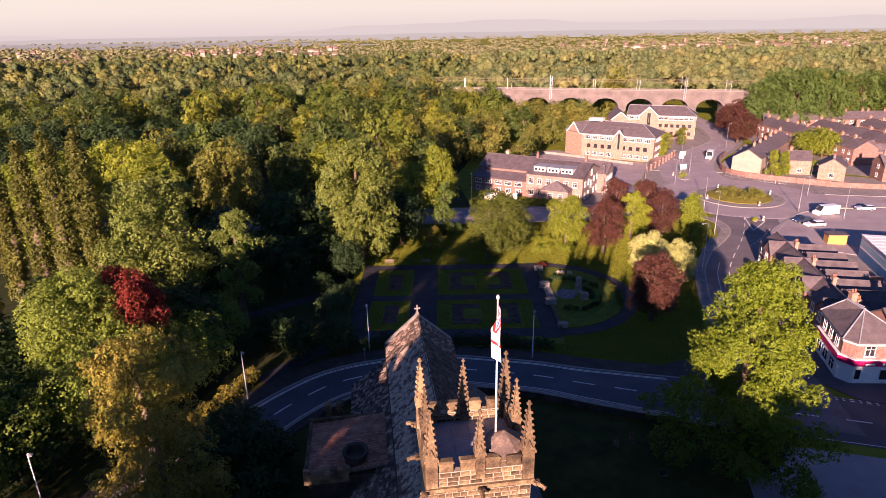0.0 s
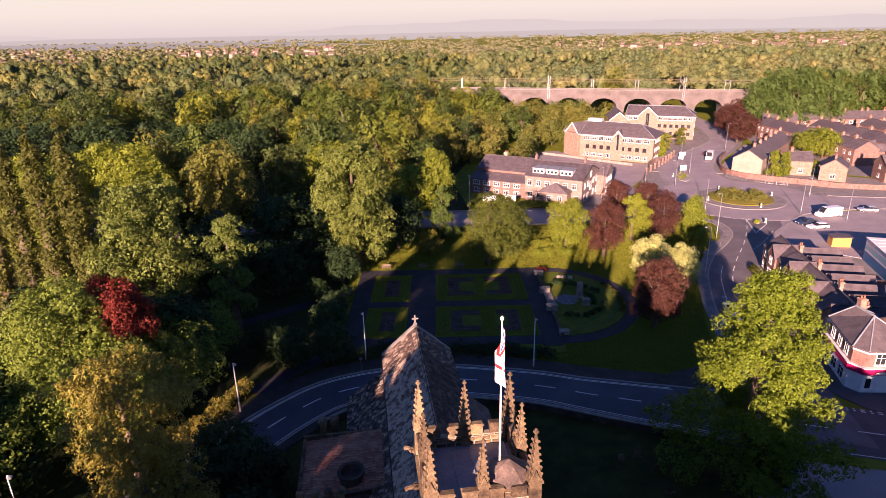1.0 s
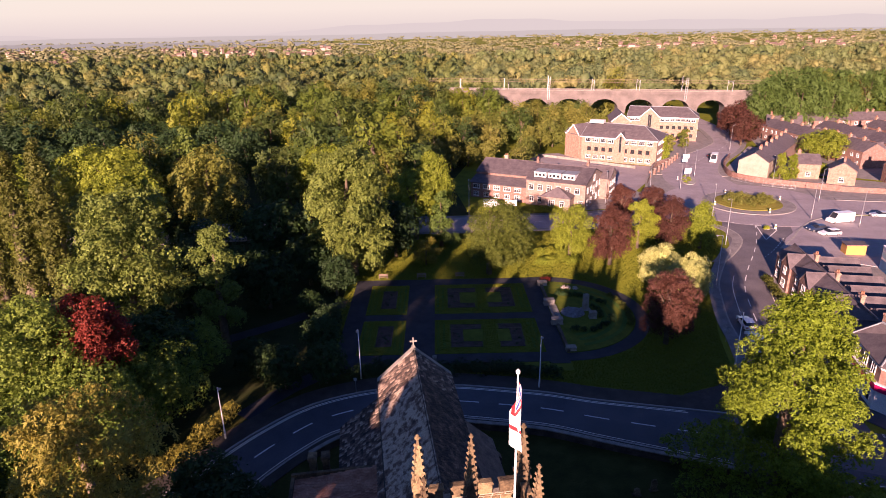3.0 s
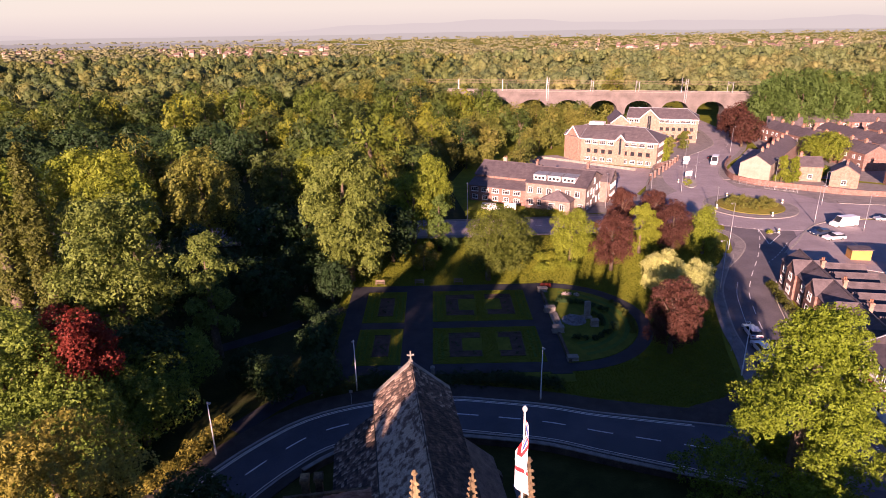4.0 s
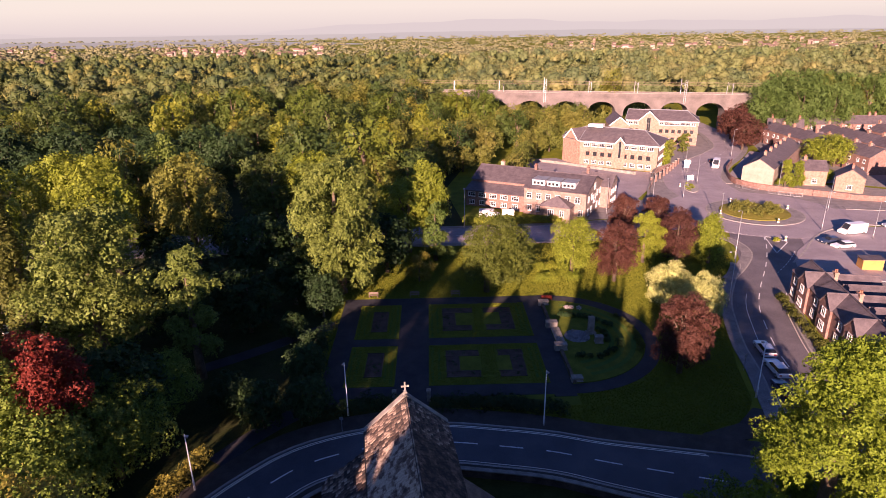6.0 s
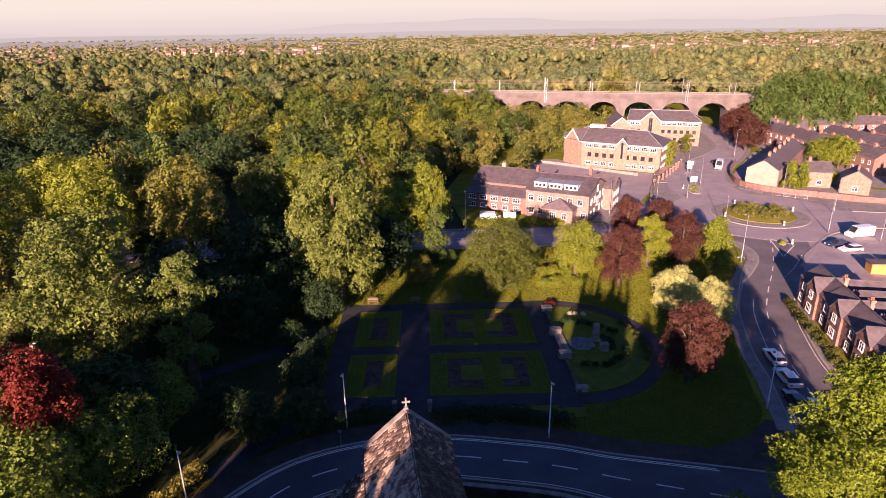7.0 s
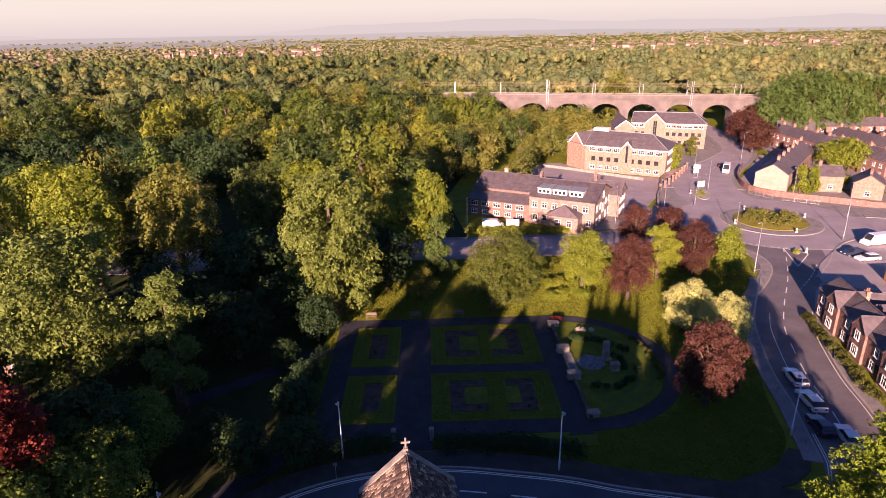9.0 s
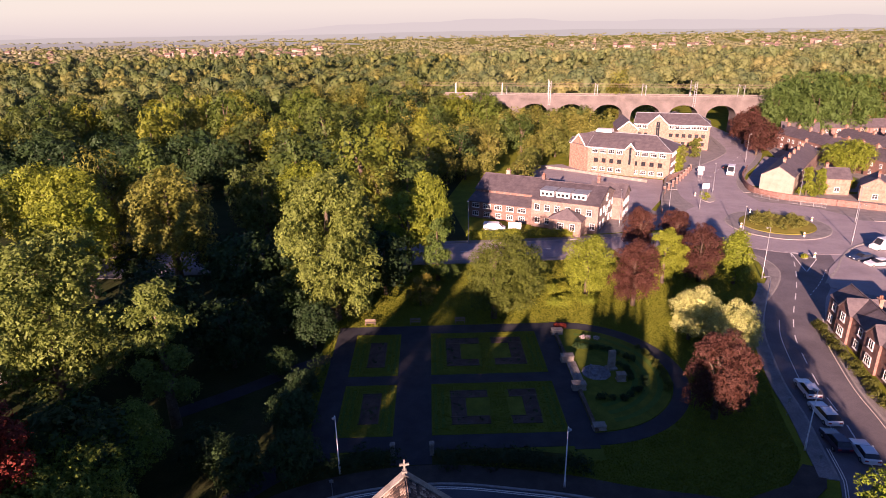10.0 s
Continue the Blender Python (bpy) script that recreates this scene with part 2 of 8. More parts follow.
M_TEAL = plain("pale_blue_cladding", (0.3, 0.5, 0.58), 0.45)
M_AMBER = plain("amber_timber_panel", (0.5, 0.26, 0.07), 0.6)
M_REDSIGN = plain("red_lamp_plastic", (0.35, 0.02, 0.02), 0.4)

F_GREEN = foliage("leaves_green", [(0.05, 0.1, 0.02), (0.075, 0.13, 0.025), (0.1, 0.15, 0.03)])
F_LIME = foliage("leaves_lime", [(0.17, 0.21, 0.02), (0.22, 0.25, 0.025)])
F_YGREEN = foliage("leaves_yellow_green", [(0.165, 0.21, 0.02), (0.195, 0.235, 0.024)])
F_DARK = foliage("leaves_dark_green", [(0.025, 0.05, 0.015), (0.04, 0.075, 0.02)], jitter=0.25)
F_GREY = foliage("leaves_grey_green", [(0.125, 0.168, 0.032), (0.15, 0.19, 0.036)])
F_OLIVE = foliage("leaves_olive", [(0.09, 0.102, 0.018), (0.115, 0.125, 0.022)])
F_MAPLE = foliage("leaves_maple", [(0.132, 0.188, 0.026), (0.16, 0.215, 0.03)])
F_GOLD = foliage("leaves_golden", [(0.205, 0.185, 0.03), (0.25, 0.22, 0.038)], jitter=0.3)
F_COPPER = foliage("leaves_copper", [(0.07, 0.03, 0.022), (0.092, 0.038, 0.026)])
F_RED = foliage("leaves_red_maple", [(0.15, 0.024, 0.016), (0.18, 0.03, 0.018)])
F_CREAM = foliage("leaves_cream_variegated", [(0.42, 0.45, 0.15), (0.5, 0.52, 0.19)], jitter=0.35)
F_WOOD = foliage("wood_leaves", [(0.03, 0.054, 0.016), (0.065, 0.1, 0.018), (0.105, 0.145, 0.019), (0.04, 0.07, 0.018), (0.13, 0.165, 0.021), (0.19, 0.21, 0.021), (0.05, 0.078, 0.02), (0.085, 0.115, 0.02), (0.18, 0.175, 0.028)], jitter=0.09)
F_ASH = foliage("leaves_ash", [(0.075, 0.125, 0.027), (0.095, 0.148, 0.032)], jitter=0.16)
F_LINDEN = foliage("leaves_linden", [(0.09, 0.115, 0.017), (0.11, 0.135, 0.021)])
F_BRIGHT = foliage("leaves_bright_chestnut", [(0.148, 0.205, 0.016), (0.17, 0.225, 0.018)])
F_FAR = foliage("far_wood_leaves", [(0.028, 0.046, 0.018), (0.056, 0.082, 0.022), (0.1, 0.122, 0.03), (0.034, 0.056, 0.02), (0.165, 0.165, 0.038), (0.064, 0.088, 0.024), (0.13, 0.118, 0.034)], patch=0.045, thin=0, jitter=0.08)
# distance haze is put into these two paler, greyer leaf colours
F_DISTANT = foliage("haze_paled_wood_leaves", [(0.06, 0.082, 0.034), (0.1, 0.128, 0.042), (0.14, 0.155, 0.05), (0.072, 0.098, 0.038), (0.175, 0.17, 0.056), (0.105, 0.13, 0.044)], patch=0.03, thin=0, jitter=0.08)
F_HORIZON = foliage("haze_paled_horizon_leaves", [(0.085, 0.102, 0.05), (0.13, 0.138, 0.064), (0.175, 0.172, 0.08), (0.1, 0.115, 0.054)], patch=0.014, thin=0, jitter=0.06)
F_SCRUB = foliage("sunny_scrub_leaves", [(0.11, 0.135, 0.025), (0.14, 0.16, 0.03), (0.175, 0.175, 0.036)], jitter=0.22)
F_BLOOM = foliage("pale_blossom", [(0.5, 0.42, 0.4), (0.6, 0.52, 0.48)])

# ---- building blocks ----
class Geo:
    """Gathers vertices and faces for one mesh."""

    def __init__(self):
        self.v, self.f, self.m = [], [], Matrix.Identity(4)

    def add(self, vs, fs):
        n = len(self.v)
        self.v += [tuple(self.m @ Vector(p)) for p in vs]
        self.f += [tuple(i + n for i in f) for f in fs]
        return self

    def box(self, x0, y0, z0, x1, y1, z1):
        vs = [(x, y, z) for z in (z0, z1) for y in (y0, y1) for x in (x0, x1)]
        return self.add(vs, [(0, 2, 3, 1), (4, 5, 7, 6), (0, 1, 5, 4), (2, 6, 7, 3), (0, 4, 6, 2), (1, 3, 7, 5)])

    def bevel_box(self, x0, y0, z0, x1, y1, z1, b):
        """A block whose upper edges are worn back by b."""
        self.prism([(x0, y0), (x1, y0), (x1, y1), (x0, y1)], z0, z1 - b, cap=False)
        vs = [(x0, y0, z1 - b), (x1, y0, z1 - b), (x1, y1, z1 - b), (x0, y1, z1 - b)]
        vs += [(x0 + b, y0 + b, z1), (x1 - b, y0 + b, z1), (x1 - b, y1 - b, z1), (x0 + b, y1 - b, z1)]
        return self.add(vs, [(0, 1, 5, 4), (1, 2, 6, 5), (2, 3, 7, 6), (3, 0, 4, 7), (4, 5, 6, 7)])

    def prism(self, poly, z0, z1, cap=True):
        n = len(poly)
        vs = [(x, y, z0) for x, y in poly] + [(x, y, z1) for x, y in poly]
        fs = [(i, (i + 1) % n, n + (i + 1) % n, n + i) for i in range(n)]
        if cap:
            fs.append(tuple(range(n, 2 * n)))
        fs.append(tuple(range(n - 1, -1, -1)))
        return self.add(vs, fs)

    def tube(self, pts, radii, n=8):
        vs, fs = [], []
        for i, p in enumerate(pts):
            p = Vector(p)
            a = Vector(pts[max(i - 1, 0)])
            c = Vector(pts[min(i + 1, len(pts) - 1)])
            t = (c - a).normalized()
            s = t.orthogonal().normalized()
            u = t.cross(s)
            for k in range(n):
                w = 2 * math.pi * k / n
                vs.append(p + (s * math.cos(w) + u * math.sin(w)) * radii[i])
        for i in range(len(pts) - 1):
            for k in range(n):
                fs.append((i * n + k, i * n + (k + 1) % n, (i + 1) * n + (k + 1) % n, (i + 1) * n + k))
        fs.append(tuple(range(n - 1, -1, -1)))
        fs.append(tuple(range((len(pts) - 1) * n, len(pts) * n)))
        return self.add(vs, fs)

    def lathe(self, prof, n=12, x=0.0, y=0.0):
        """prof: (radius, height) from the foot up."""
        vs, fs = [], []
        for r, z in prof:
            for k in range(n):
                w = 2 * math.pi * (k + 0.5) / n
                vs.append((x + r * math.cos(w), y + r * math.sin(w), z))
        for i in range(len(prof) - 1):
            for k in range(n):
                fs.append((i * n + k, i * n + (k + 1) % n, (i + 1) * n + (k + 1) % n, (i + 1) * n + k))
        fs.append(tuple(range(n - 1, -1, -1)))
        fs.append(tuple(range((len(prof) - 1) * n, len(prof) * n)))
        return self.add(vs, fs)

    def slab(self, a, b, c, d, t):
        """A plate of thickness t below the quad a b c d."""
        a, b, c, d = map(Vector, (a, b, c, d))
        nrm = (b - a).cross(d - a).normalized() * t
        vs = [a, b, c, d, a - nrm, b - nrm, c - nrm, d - nrm]
        return self.add(vs, [(0, 1, 2, 3), (7, 6, 5, 4), (0, 4, 5, 1), (1, 5, 6, 2), (2, 6, 7, 3), (3, 7, 4, 0)])

    def mesh(self, name, mat=None, smooth=False):
        me = bpy.data.meshes.new(name)
        me.from_pydata(self.v, [], self.f)
        if mat:
            me.materials.append(mat)
        if smooth:
            me.polygons.foreach_set("use_smooth", [True] * len(me.polygons))
        me.update()
        return me


def thing(name, x, y, z, rz, label, category, group=""):
    e = new(name)
    e.empty_display_size = 0.3
    e.matrix_basis = pose(x, y, z, 0, 0, rz)
    return tagged(e, label, category, group)


def part(name, geo, mat, parent, label="", smooth=False):
    me = geo if isinstance(geo, bpy.types.Mesh) else geo.mesh(name, mat, smooth)
    ob = new(name, me)
    ob.parent = parent
    if label:
        tagged(ob, label)
    return ob


def piece(name, geo, mat, label, category, kind="", smooth=False, group=""):
    """A top-level thing that is one mesh."""
    return tagged(new(name, geo.mesh(name, mat, smooth)), label, category, group, kind)


def spline(pts, step=1.5):
    """Points along a smooth line through pts."""
    P = [Vector(p) for p in pts]
    P = [2 * P[0] - P[1]] + P + [2 * P[-1] - P[-2]]
    out = []
    for i in range(1, len(P) - 2):
        n = max(2, int((P[i + 1] - P[i]).length / step))
        for k in range(n):
            t = k / n
            a, b, c, e = P[i - 1], P[i], P[i + 1], P[i + 2]
            out.append(0.5 * ((2 * b) + (c - a) * t + (2 * a - 5 * b + 4 * c - e) * t * t + (3 * b - a - 3 * c + e) * t ** 3))
    out.append(P[-2])
    return out


def sides(line, off):
    """The line shifted to its left by off (a number, or one for each point)."""
    out = []
    for i, p in enumerate(line):
        t = (line[min(i + 1, len(line) - 1)] - line[max(i - 1, 0)]).normalized()
        o = off[i] if isinstance(off, (list, tuple)) else off
        out.append(Vector((p[0] - t[1] * o, p[1] + t[0] * o)))
    return out


def ribbon(geo, left, right, z, thick):
    """A strip between two lines of equal length, with upright sides."""
    n = len(left)
    vs = []
    for a, b in zip(left, right):
        vs += [(a[0], a[1], z), (b[0], b[1], z), (a[0], a[1], z - thick), (b[0], b[1], z - thick)]
    fs = []
    for i in range(n - 1):
        k = 4 * i
        fs += [(k, k + 1, k + 5, k + 4), (k + 2, k, k + 4, k + 6), (k + 1, k + 3, k + 7, k + 5)]
    fs += [(0, 2, 3, 1), (4 * n - 4, 4 * n - 3, 4 * n - 1, 4 * n - 2)]
    return geo.add(vs, fs)


def cards(P, N, S, rng, long=1.0, droop=0.0):
    """Leaves: a pointed blade of three corners at each place P, facing N, of size S."""
    n = len(P)
    up = rng.normal(size=(n, 3))
    if droop:
        up = up * (1 - droop) + np.array([0, 0, -1.0]) * droop * 2.0
    T = up - N * (up * N).sum(1, keepdims=True)
    T /= np.linalg.norm(T, axis=1, keepdims=True) + 1e-9
    B = np.cross(N, T)
    S = S[:, None]
    V = np.stack([P + B * S * 0.46 - T * S * 0.42 * long, P + T * S * long * 0.6 + N * S * 0.1, P - B * S * 0.46 - T * S * 0.3 * long], 1).reshape(-1, 3)
    F = np.arange(3 * n).reshape(-1, 3)
    return V, F


def np_mesh(name, V, F, mat):
    me = bpy.data.meshes.new(name)
    me.vertices.add(len(V))
    me.vertices.foreach_set("co", V.astype(np.float32).ravel())
    me.loops.add(F.size)
    me.loops.foreach_set("vertex_index", F.astype(np.int32).ravel())
    me.polygons.add(len(F))
    me.polygons.foreach_set("loop_start", np.arange(0, F.size, F.shape[1], dtype=np.int32))
    me.materials.append(mat)
    me.update(calc_edges=True)
    me.validate()
    return me


def unit(rng, n):
    d = rng.normal(size=(n, 3))
    return d / np.linalg.norm(d, axis=1, keepdims=True)


def lump_cloud(rng, lumps, n, size, droop=0.0, long=1.0, low=-0.5, loose=0.45, shell=0.62):
    """Leaves in sprays over the shells of overlapping lumps (x, y, z, radius, flatness), with dark gaps between the sprays."""
    lumps = np.asarray(lumps, float)
    n, size = 2 * n, 0.7 * size
    w = lumps[:, 3] ** 2
    per = 11
    m = max(1, n // per)
    k = rng.choice(len(lumps), m, p=w / w.sum())
    D = unit(rng, m)
    bad = D[:, 2] < low
    D[bad, 2] *= -1
    rad = lumps[k, 3]
    R = rad * (shell + (1.1 - shell) * rng.random(m) ** 0.55)
    C = D * R[:, None]
    C[:, 2] *= lumps[k, 4]
    C += lumps[k, :3]
    F = D + unit(rng, m) * 0.55 + np.array([0, 0, 0.25])
    F /= np.linalg.norm(F, axis=1, keepdims=True)
    wide = np.minimum(size * (1.1 + 1.5 * rng.random(m)), 0.6 * rad + 0.5 * size)
    j = np.repeat(np.arange(m), per)
    O = rng.normal(size=(len(j), 3)) * 0.62
    O -= F[j] * (O * F[j]).sum(1, keepdims=True) * 0.62
    O -= F[j] * 0.35 * ((O * O).sum(1, keepdims=True) - 0.4)
    P = C[j] + O * wide[j][:, None]
    N = F[j] + unit(rng, len(j)) * (0.15 + loose)
    N /= np.linalg.norm(N, axis=1, keepdims=True)
    if droop:
        P[:, 2] -= droop * rng.random(len(j)) * rad[j] * 0.8
    S = size * (0.6 + 0.8 * rng.random(len(j)))
    return cards(P, N, S, rng, long, droop)


def dome_lumps(rng, h, r, base, count):
    """A full crown: a core under billowing clumps, uneven in outline."""
    hz = (h - base) / 2
    zc = base + hz
    out = [(0, 0, zc, 0.74 * r, 0.95 * hz / r), (0, 0, base + 0.55 * hz, 0.7 * r, 0.6 * hz / r)]
    lop = rng.normal(size=2) * 0.12
    for i in range(count):
        q = (i + 0.5) / count
        zz = 1 - (1.85 if base < 0.1 * h else 1.55) * q
        ring = math.sqrt(max(0.0, 1 - zz * zz))
        a = i * 2.399 + rng.normal() * 0.25
        k = 0.62 + 0.26 * rng.random()
        lr = r * (0.26 + 0.2 * rng.random())
        out.append((r * k * ring * math.cos(a) + lop[0] * r, r * k * ring * math.sin(a) + lop[1] * r, zc + hz * k * zz, lr, 0.9))
    A = np.array(out)
    lo, hi = (A[:, 2] - A[:, 3] * A[:, 4]).min(), (A[:, 2] + A[:, 3] * A[:, 4]).max()
    k = (h - base) / (hi - lo)
    A[:, 2] = base + (A[:, 2] - lo) * k
    A[:, 4] *= k
    return A.tolist()


def crown_lumps(rng, h, r, base, count, form="round"):
    """Lumps that fill a crown from height base to h with half-width r."""
    if form == "dome":
        return dome_lumps(rng, h, r, base, count)
    out = []
    for i in range(count):
        t = (i + rng.random()) / count
        z = base + (h - base) * t
        if form == "round":
            w = math.sqrt(max(0.04, 1 - (2 * t - 0.85) ** 2 / 1.35))
        elif form in ("cone", "clumps"):
            w = 1.06 - 0.93 * t
        elif form == "column":
            w = min(1, 0.55 + 1.2 * t) * math.sqrt(max(0.02, 1.02 - t ** 3))
        else:
            w = math.sqrt(max(0.05, 1 - (1.7 * t - 0.75) ** 2)) if t > 0.44 else 1.0
        a = i * 2.4 + rng.random() * 0.9
        rad = r * w * (0.35 + 0.4 * rng.random())
        lr = r * (0.34 + 0.2 * rng.random()) * (0.65 + 0.35 * w)
        if form == "clumps":
            rad, lr = r * w * (0.45 + 0.45 * rng.random()), lr * 0.62
        if form == "column":
            rad, lr = r * w * 0.35, r * (0.6 + 0.25 * rng.random()) * w
        c = (rad * math.cos(a), rad * math.sin(a), min(z, h - lr * 0.9))
        if form == "column":
            out.append((*c, lr * 0.9, 1.7))
            continue
        out.append((*c, lr * 0.75, 0.8))
        for _ in range(4):
            q = rng.normal(size=3)
            q[2] = abs(q[2]) * 0.8 + 0.1
            q[:2] += 0.5 * np.array(c[:2]) / (r + 0.01)
            q /= np.linalg.norm(q)
            sr = lr * (0.3 + 0.22 * rng.random())
            out.append((c[0] + q[0] * lr * 0.85, c[1] + q[1] * lr * 0.85, c[2] + q[2] * lr * 0.8, sr, 0.85))
    A = np.array(out)
    f = r / np.percentile(np.hypot(A[:, 0], A[:, 1]) + A[:, 3] * 0.9, 90)
    A[:, :2] *= f
    A[:, 3] *= f
    top = (A[:, 2] + A[:, 3] * A[:, 4]).max()
    A[:, 2] = base + (A[:, 2] - base) * (h - base) / (top - base)
    return A.tolist()


def make_trunk(rng, h, r, crown, limbs=7):
    g = Geo()
    tr = max(0.12, 0.028 * h)
    bend = [(0, 0, -0.3), (0.02 * h * rng.normal() * 0.3, 0.02 * h * rng.normal() * 0.3, h * 0.3), (0.04 * h * rng.normal() * 0.3, 0.04 * h * rng.normal() * 0.3, h * 0.6), (0, 0, h * 0.85)]
    g.tube(bend, [tr * 1.35, tr, tr * 0.6, tr * 0.15], 8)
    for i in range(min(limbs, len(crown))):
        c = crown[(i * 3) % len(crown)]
        z0 = h * (0.2 + 0.4 * rng.random())
        mid = (c[0] * 0.5, c[1] * 0.5, (z0 + c[2]) * 0.5 + 0.05 * h)
        if c[2] > z0:
            g.tube([(0, 0, z0), mid, (c[0], c[1], c[2])], [tr * 0.5, tr * 0.32, tr * 0.08], 5)
    return g.mesh("trunk", M_BARK, True)


def make_tree(name, seed, h, r, mat, leaves, size, form="round", base=0.18, count=20, droop=0.0, long=1.0, label="", category="tree", group="", loose=0.45, shell=0.62):
    """A tree standing at the origin: an Empty with its trunk and its crown."""
    rng = np.random.default_rng(seed)
    L = crown_lumps(rng, h, r, h * base, count, form)
    t = thing(name, 0, 0, 0, 0, label, category, group)
    part("trunk", make_trunk(rng, h, r, L, 3 if form == "dome" else 7), None, t)
    V, F = lump_cloud(rng, L, leaves, size, droop, long, -0.5, loose, shell)
    part("crown", np_mesh("crown", V, F, mat), None, t)
    return t


def spot(x, y, rz=0.0, s=1.0, sz=None, z=0.0):
    return pose(x, y, z, 0, 0, rz) @ Matrix.Diagonal((s, s, sz or s, 1))

# ---- ground, roads and kerbs ----
g = Geo()
g.add([(-4700, -1200, 0), (4700, -1200, 0), (4700, 4700, 0), (-4700, 4700, 0)], [(0, 1, 2, 3)])
piece("ground", g, M_GRASS, "rough green grass ground reaching to the horizon", "ground", "structure")


def sheet(name, poly, z, mat, label, category, thick=None):
    g = Geo()
    g.prism(poly, z - (thick if thick else z - 0.001), z)
    return piece(name, g, mat, label, category, "structure")


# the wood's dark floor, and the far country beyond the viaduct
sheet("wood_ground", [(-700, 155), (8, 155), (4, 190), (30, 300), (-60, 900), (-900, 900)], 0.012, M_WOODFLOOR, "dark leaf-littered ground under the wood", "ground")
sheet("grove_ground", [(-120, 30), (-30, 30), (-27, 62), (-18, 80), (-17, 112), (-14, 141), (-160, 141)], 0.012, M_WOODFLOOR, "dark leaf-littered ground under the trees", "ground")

# churchyard shade put into the grass colour, about half the open grass
M_YARD = surface("shade_dark_churchyard_grass", [(0.026, 0.032, 0.009), (0.045, 0.05, 0.012), (0.07, 0.068, 0.02)], 0.35, 7, 0.95, bump=0.7, spec=0.1)
sheet("churchyard_ground", [(-64, -45), (70, -45), (70, 14), (30, 26), (33, 57), (34.5, 58.8), (20, 64), (8, 67.5), (0, 68.5), (-8, 67.6), (-13, 65.2), (-17, 61.5), (-21, 55.8), (-30, 42), (-64, 14)], 0.016, M_YARD, "rough churchyard grass, its colour darkened for the shade", "ground")

church_line = spline([(-44, 28), (-36, 40), (-29, 51), (-24, 58.5), (-21.7, 62.3), (-18.6, 66.4), (-14.5, 70.3), (-8, 72.8), (0, 73.6), (8, 72.4), (13.5, 71.2), (18.5, 69.4), (24, 67.7), (28.6, 66.3), (32.2, 65.2), (38, 63.3), (45.5, 61.2), (49.2, 60.2), (60, 57), (80, 51), (115, 42)])
cw = [3.4 + 1.5 * min(1, max(0, (p[0] - 16) / 20)) for p in church_line]
east_line = spline([(41, 60), (44.5, 70), (47, 79), (48.9, 86), (50.2, 92.4), (52.4, 99.5), (55.2, 107), (60, 115.5), (66, 125), (72, 136), (78, 150)])
ew = [4.3 + (3.5 * max(0, (75 - p[1]) / 15) if p[1] < 75 else 0) + 3.0 * max(0, min(1, (p[1] - 122) / 16)) for p in east_line]
north_line = spline([(80, 170), (79, 184), (81, 196), (86, 207), (95, 220), (107, 234), (117, 249), (123, 268), (127, 288), (130, 320), (134, 370)])
nw = [9.5 - 4.5 * min(1, max(0, (p[1] - 185) / 60)) for p in north_line]
west_line = spline([(-210, 139), (-120, 143), (-60, 144), (-20, 147), (10, 147.5), (36, 149), (52, 152), (68, 158)])
right_line = spline([(96, 158), (115, 153), (140, 150), (180, 149), (260, 150)])


def road(name, line, half, z, label, mat=None):
    g = Geo()
    ribbon(g, sides(line, half), sides(line, [-h for h in half] if isinstance(half, list) else -half), z, z - 0.002)
    return piece(name, g, mat or M_TARMAC, label, "road", "structure")


road("road_church", church_line, cw, 0.03, "tarmac road curving past the church, coloured dark for its deep shade", M_SHADETARMAC)
road("road_east", east_line, ew, 0.036, "tarmac road with dashed centre line leading to the roundabout", M_MIDTARMAC)
road("road_north", north_line, nw, 0.042, "tarmac road bending towards the railway viaduct")
road("road_west", west_line, 5.0, 0.048, "tarmac road running between the trees")
road("road_right", right_line, 6.5, 0.054, "tarmac road leaving the roundabout")
RB = (82.0, 161.0)
ring = [(RB[0] + 21.5 * math.cos(a * math.pi / 32), RB[1] + 20.5 * math.sin(a * math.pi / 32)) for a in range(64)]
sheet("road_roundabout", ring, 0.06, M_TARMAC, "sunlit tarmac of the roundabout", "road")
sheet("car_park", [(71.5, 124), (72.8, 127.2), (76.5, 132.5), (81, 137), (85.5, 141.2), (90.4, 144.3), (97.5, 146.6), (111, 147.6), (125, 146), (125, 118), (88, 112)], 0.14, M_TARMAC, "tarmac car park beside the roundabout", "car park")
sheet("shop_forecourt", [(48.2, 78), (49.4, 72), (50.0, 67.6), (52, 64.6), (56, 63.0), (80, 56.5), (80, 69), (53, 70), (53.5, 80)], 0.125, M_SHADETARMAC, "dark paved forecourt round the corner shop", "pavement")
sheet("office_car_park", [(20, 186), (34, 233), (46, 234), (52, 220.5), (72, 207.5), (66, 190), (56, 174)], 0.02, M_TARMAC, "pale paved car park behind the long building", "car park")
sheet("forecourt", [(30, 44), (33, 57.5), (60, 50.5), (95, 42), (95, 20), (40, 30)], 0.02, M_TARMAC, "worn tarmac forecourt beside the road", "pavement")

sheet("footway_office", [(56, 171), (64, 165), (73, 176), (72, 190), (81, 203), (93, 219), (85.5, 220), (79, 212), (72, 205), (66.5, 192), (62, 182)], 0.024, M_PAVING, "pale paved footway beside the office wall", "pavement")
sheet("footway_corner", [(93, 186), (98.5, 180.4), (106.5, 175.2), (113, 170.8), (124, 167.2), (140, 164.2), (170, 162.2), (170, 155), (104, 160), (92, 168), (86, 184), (88, 196), (92, 197)], 0.024, M_PAVING, "pale paved footway in front of the boundary wall", "pavement")
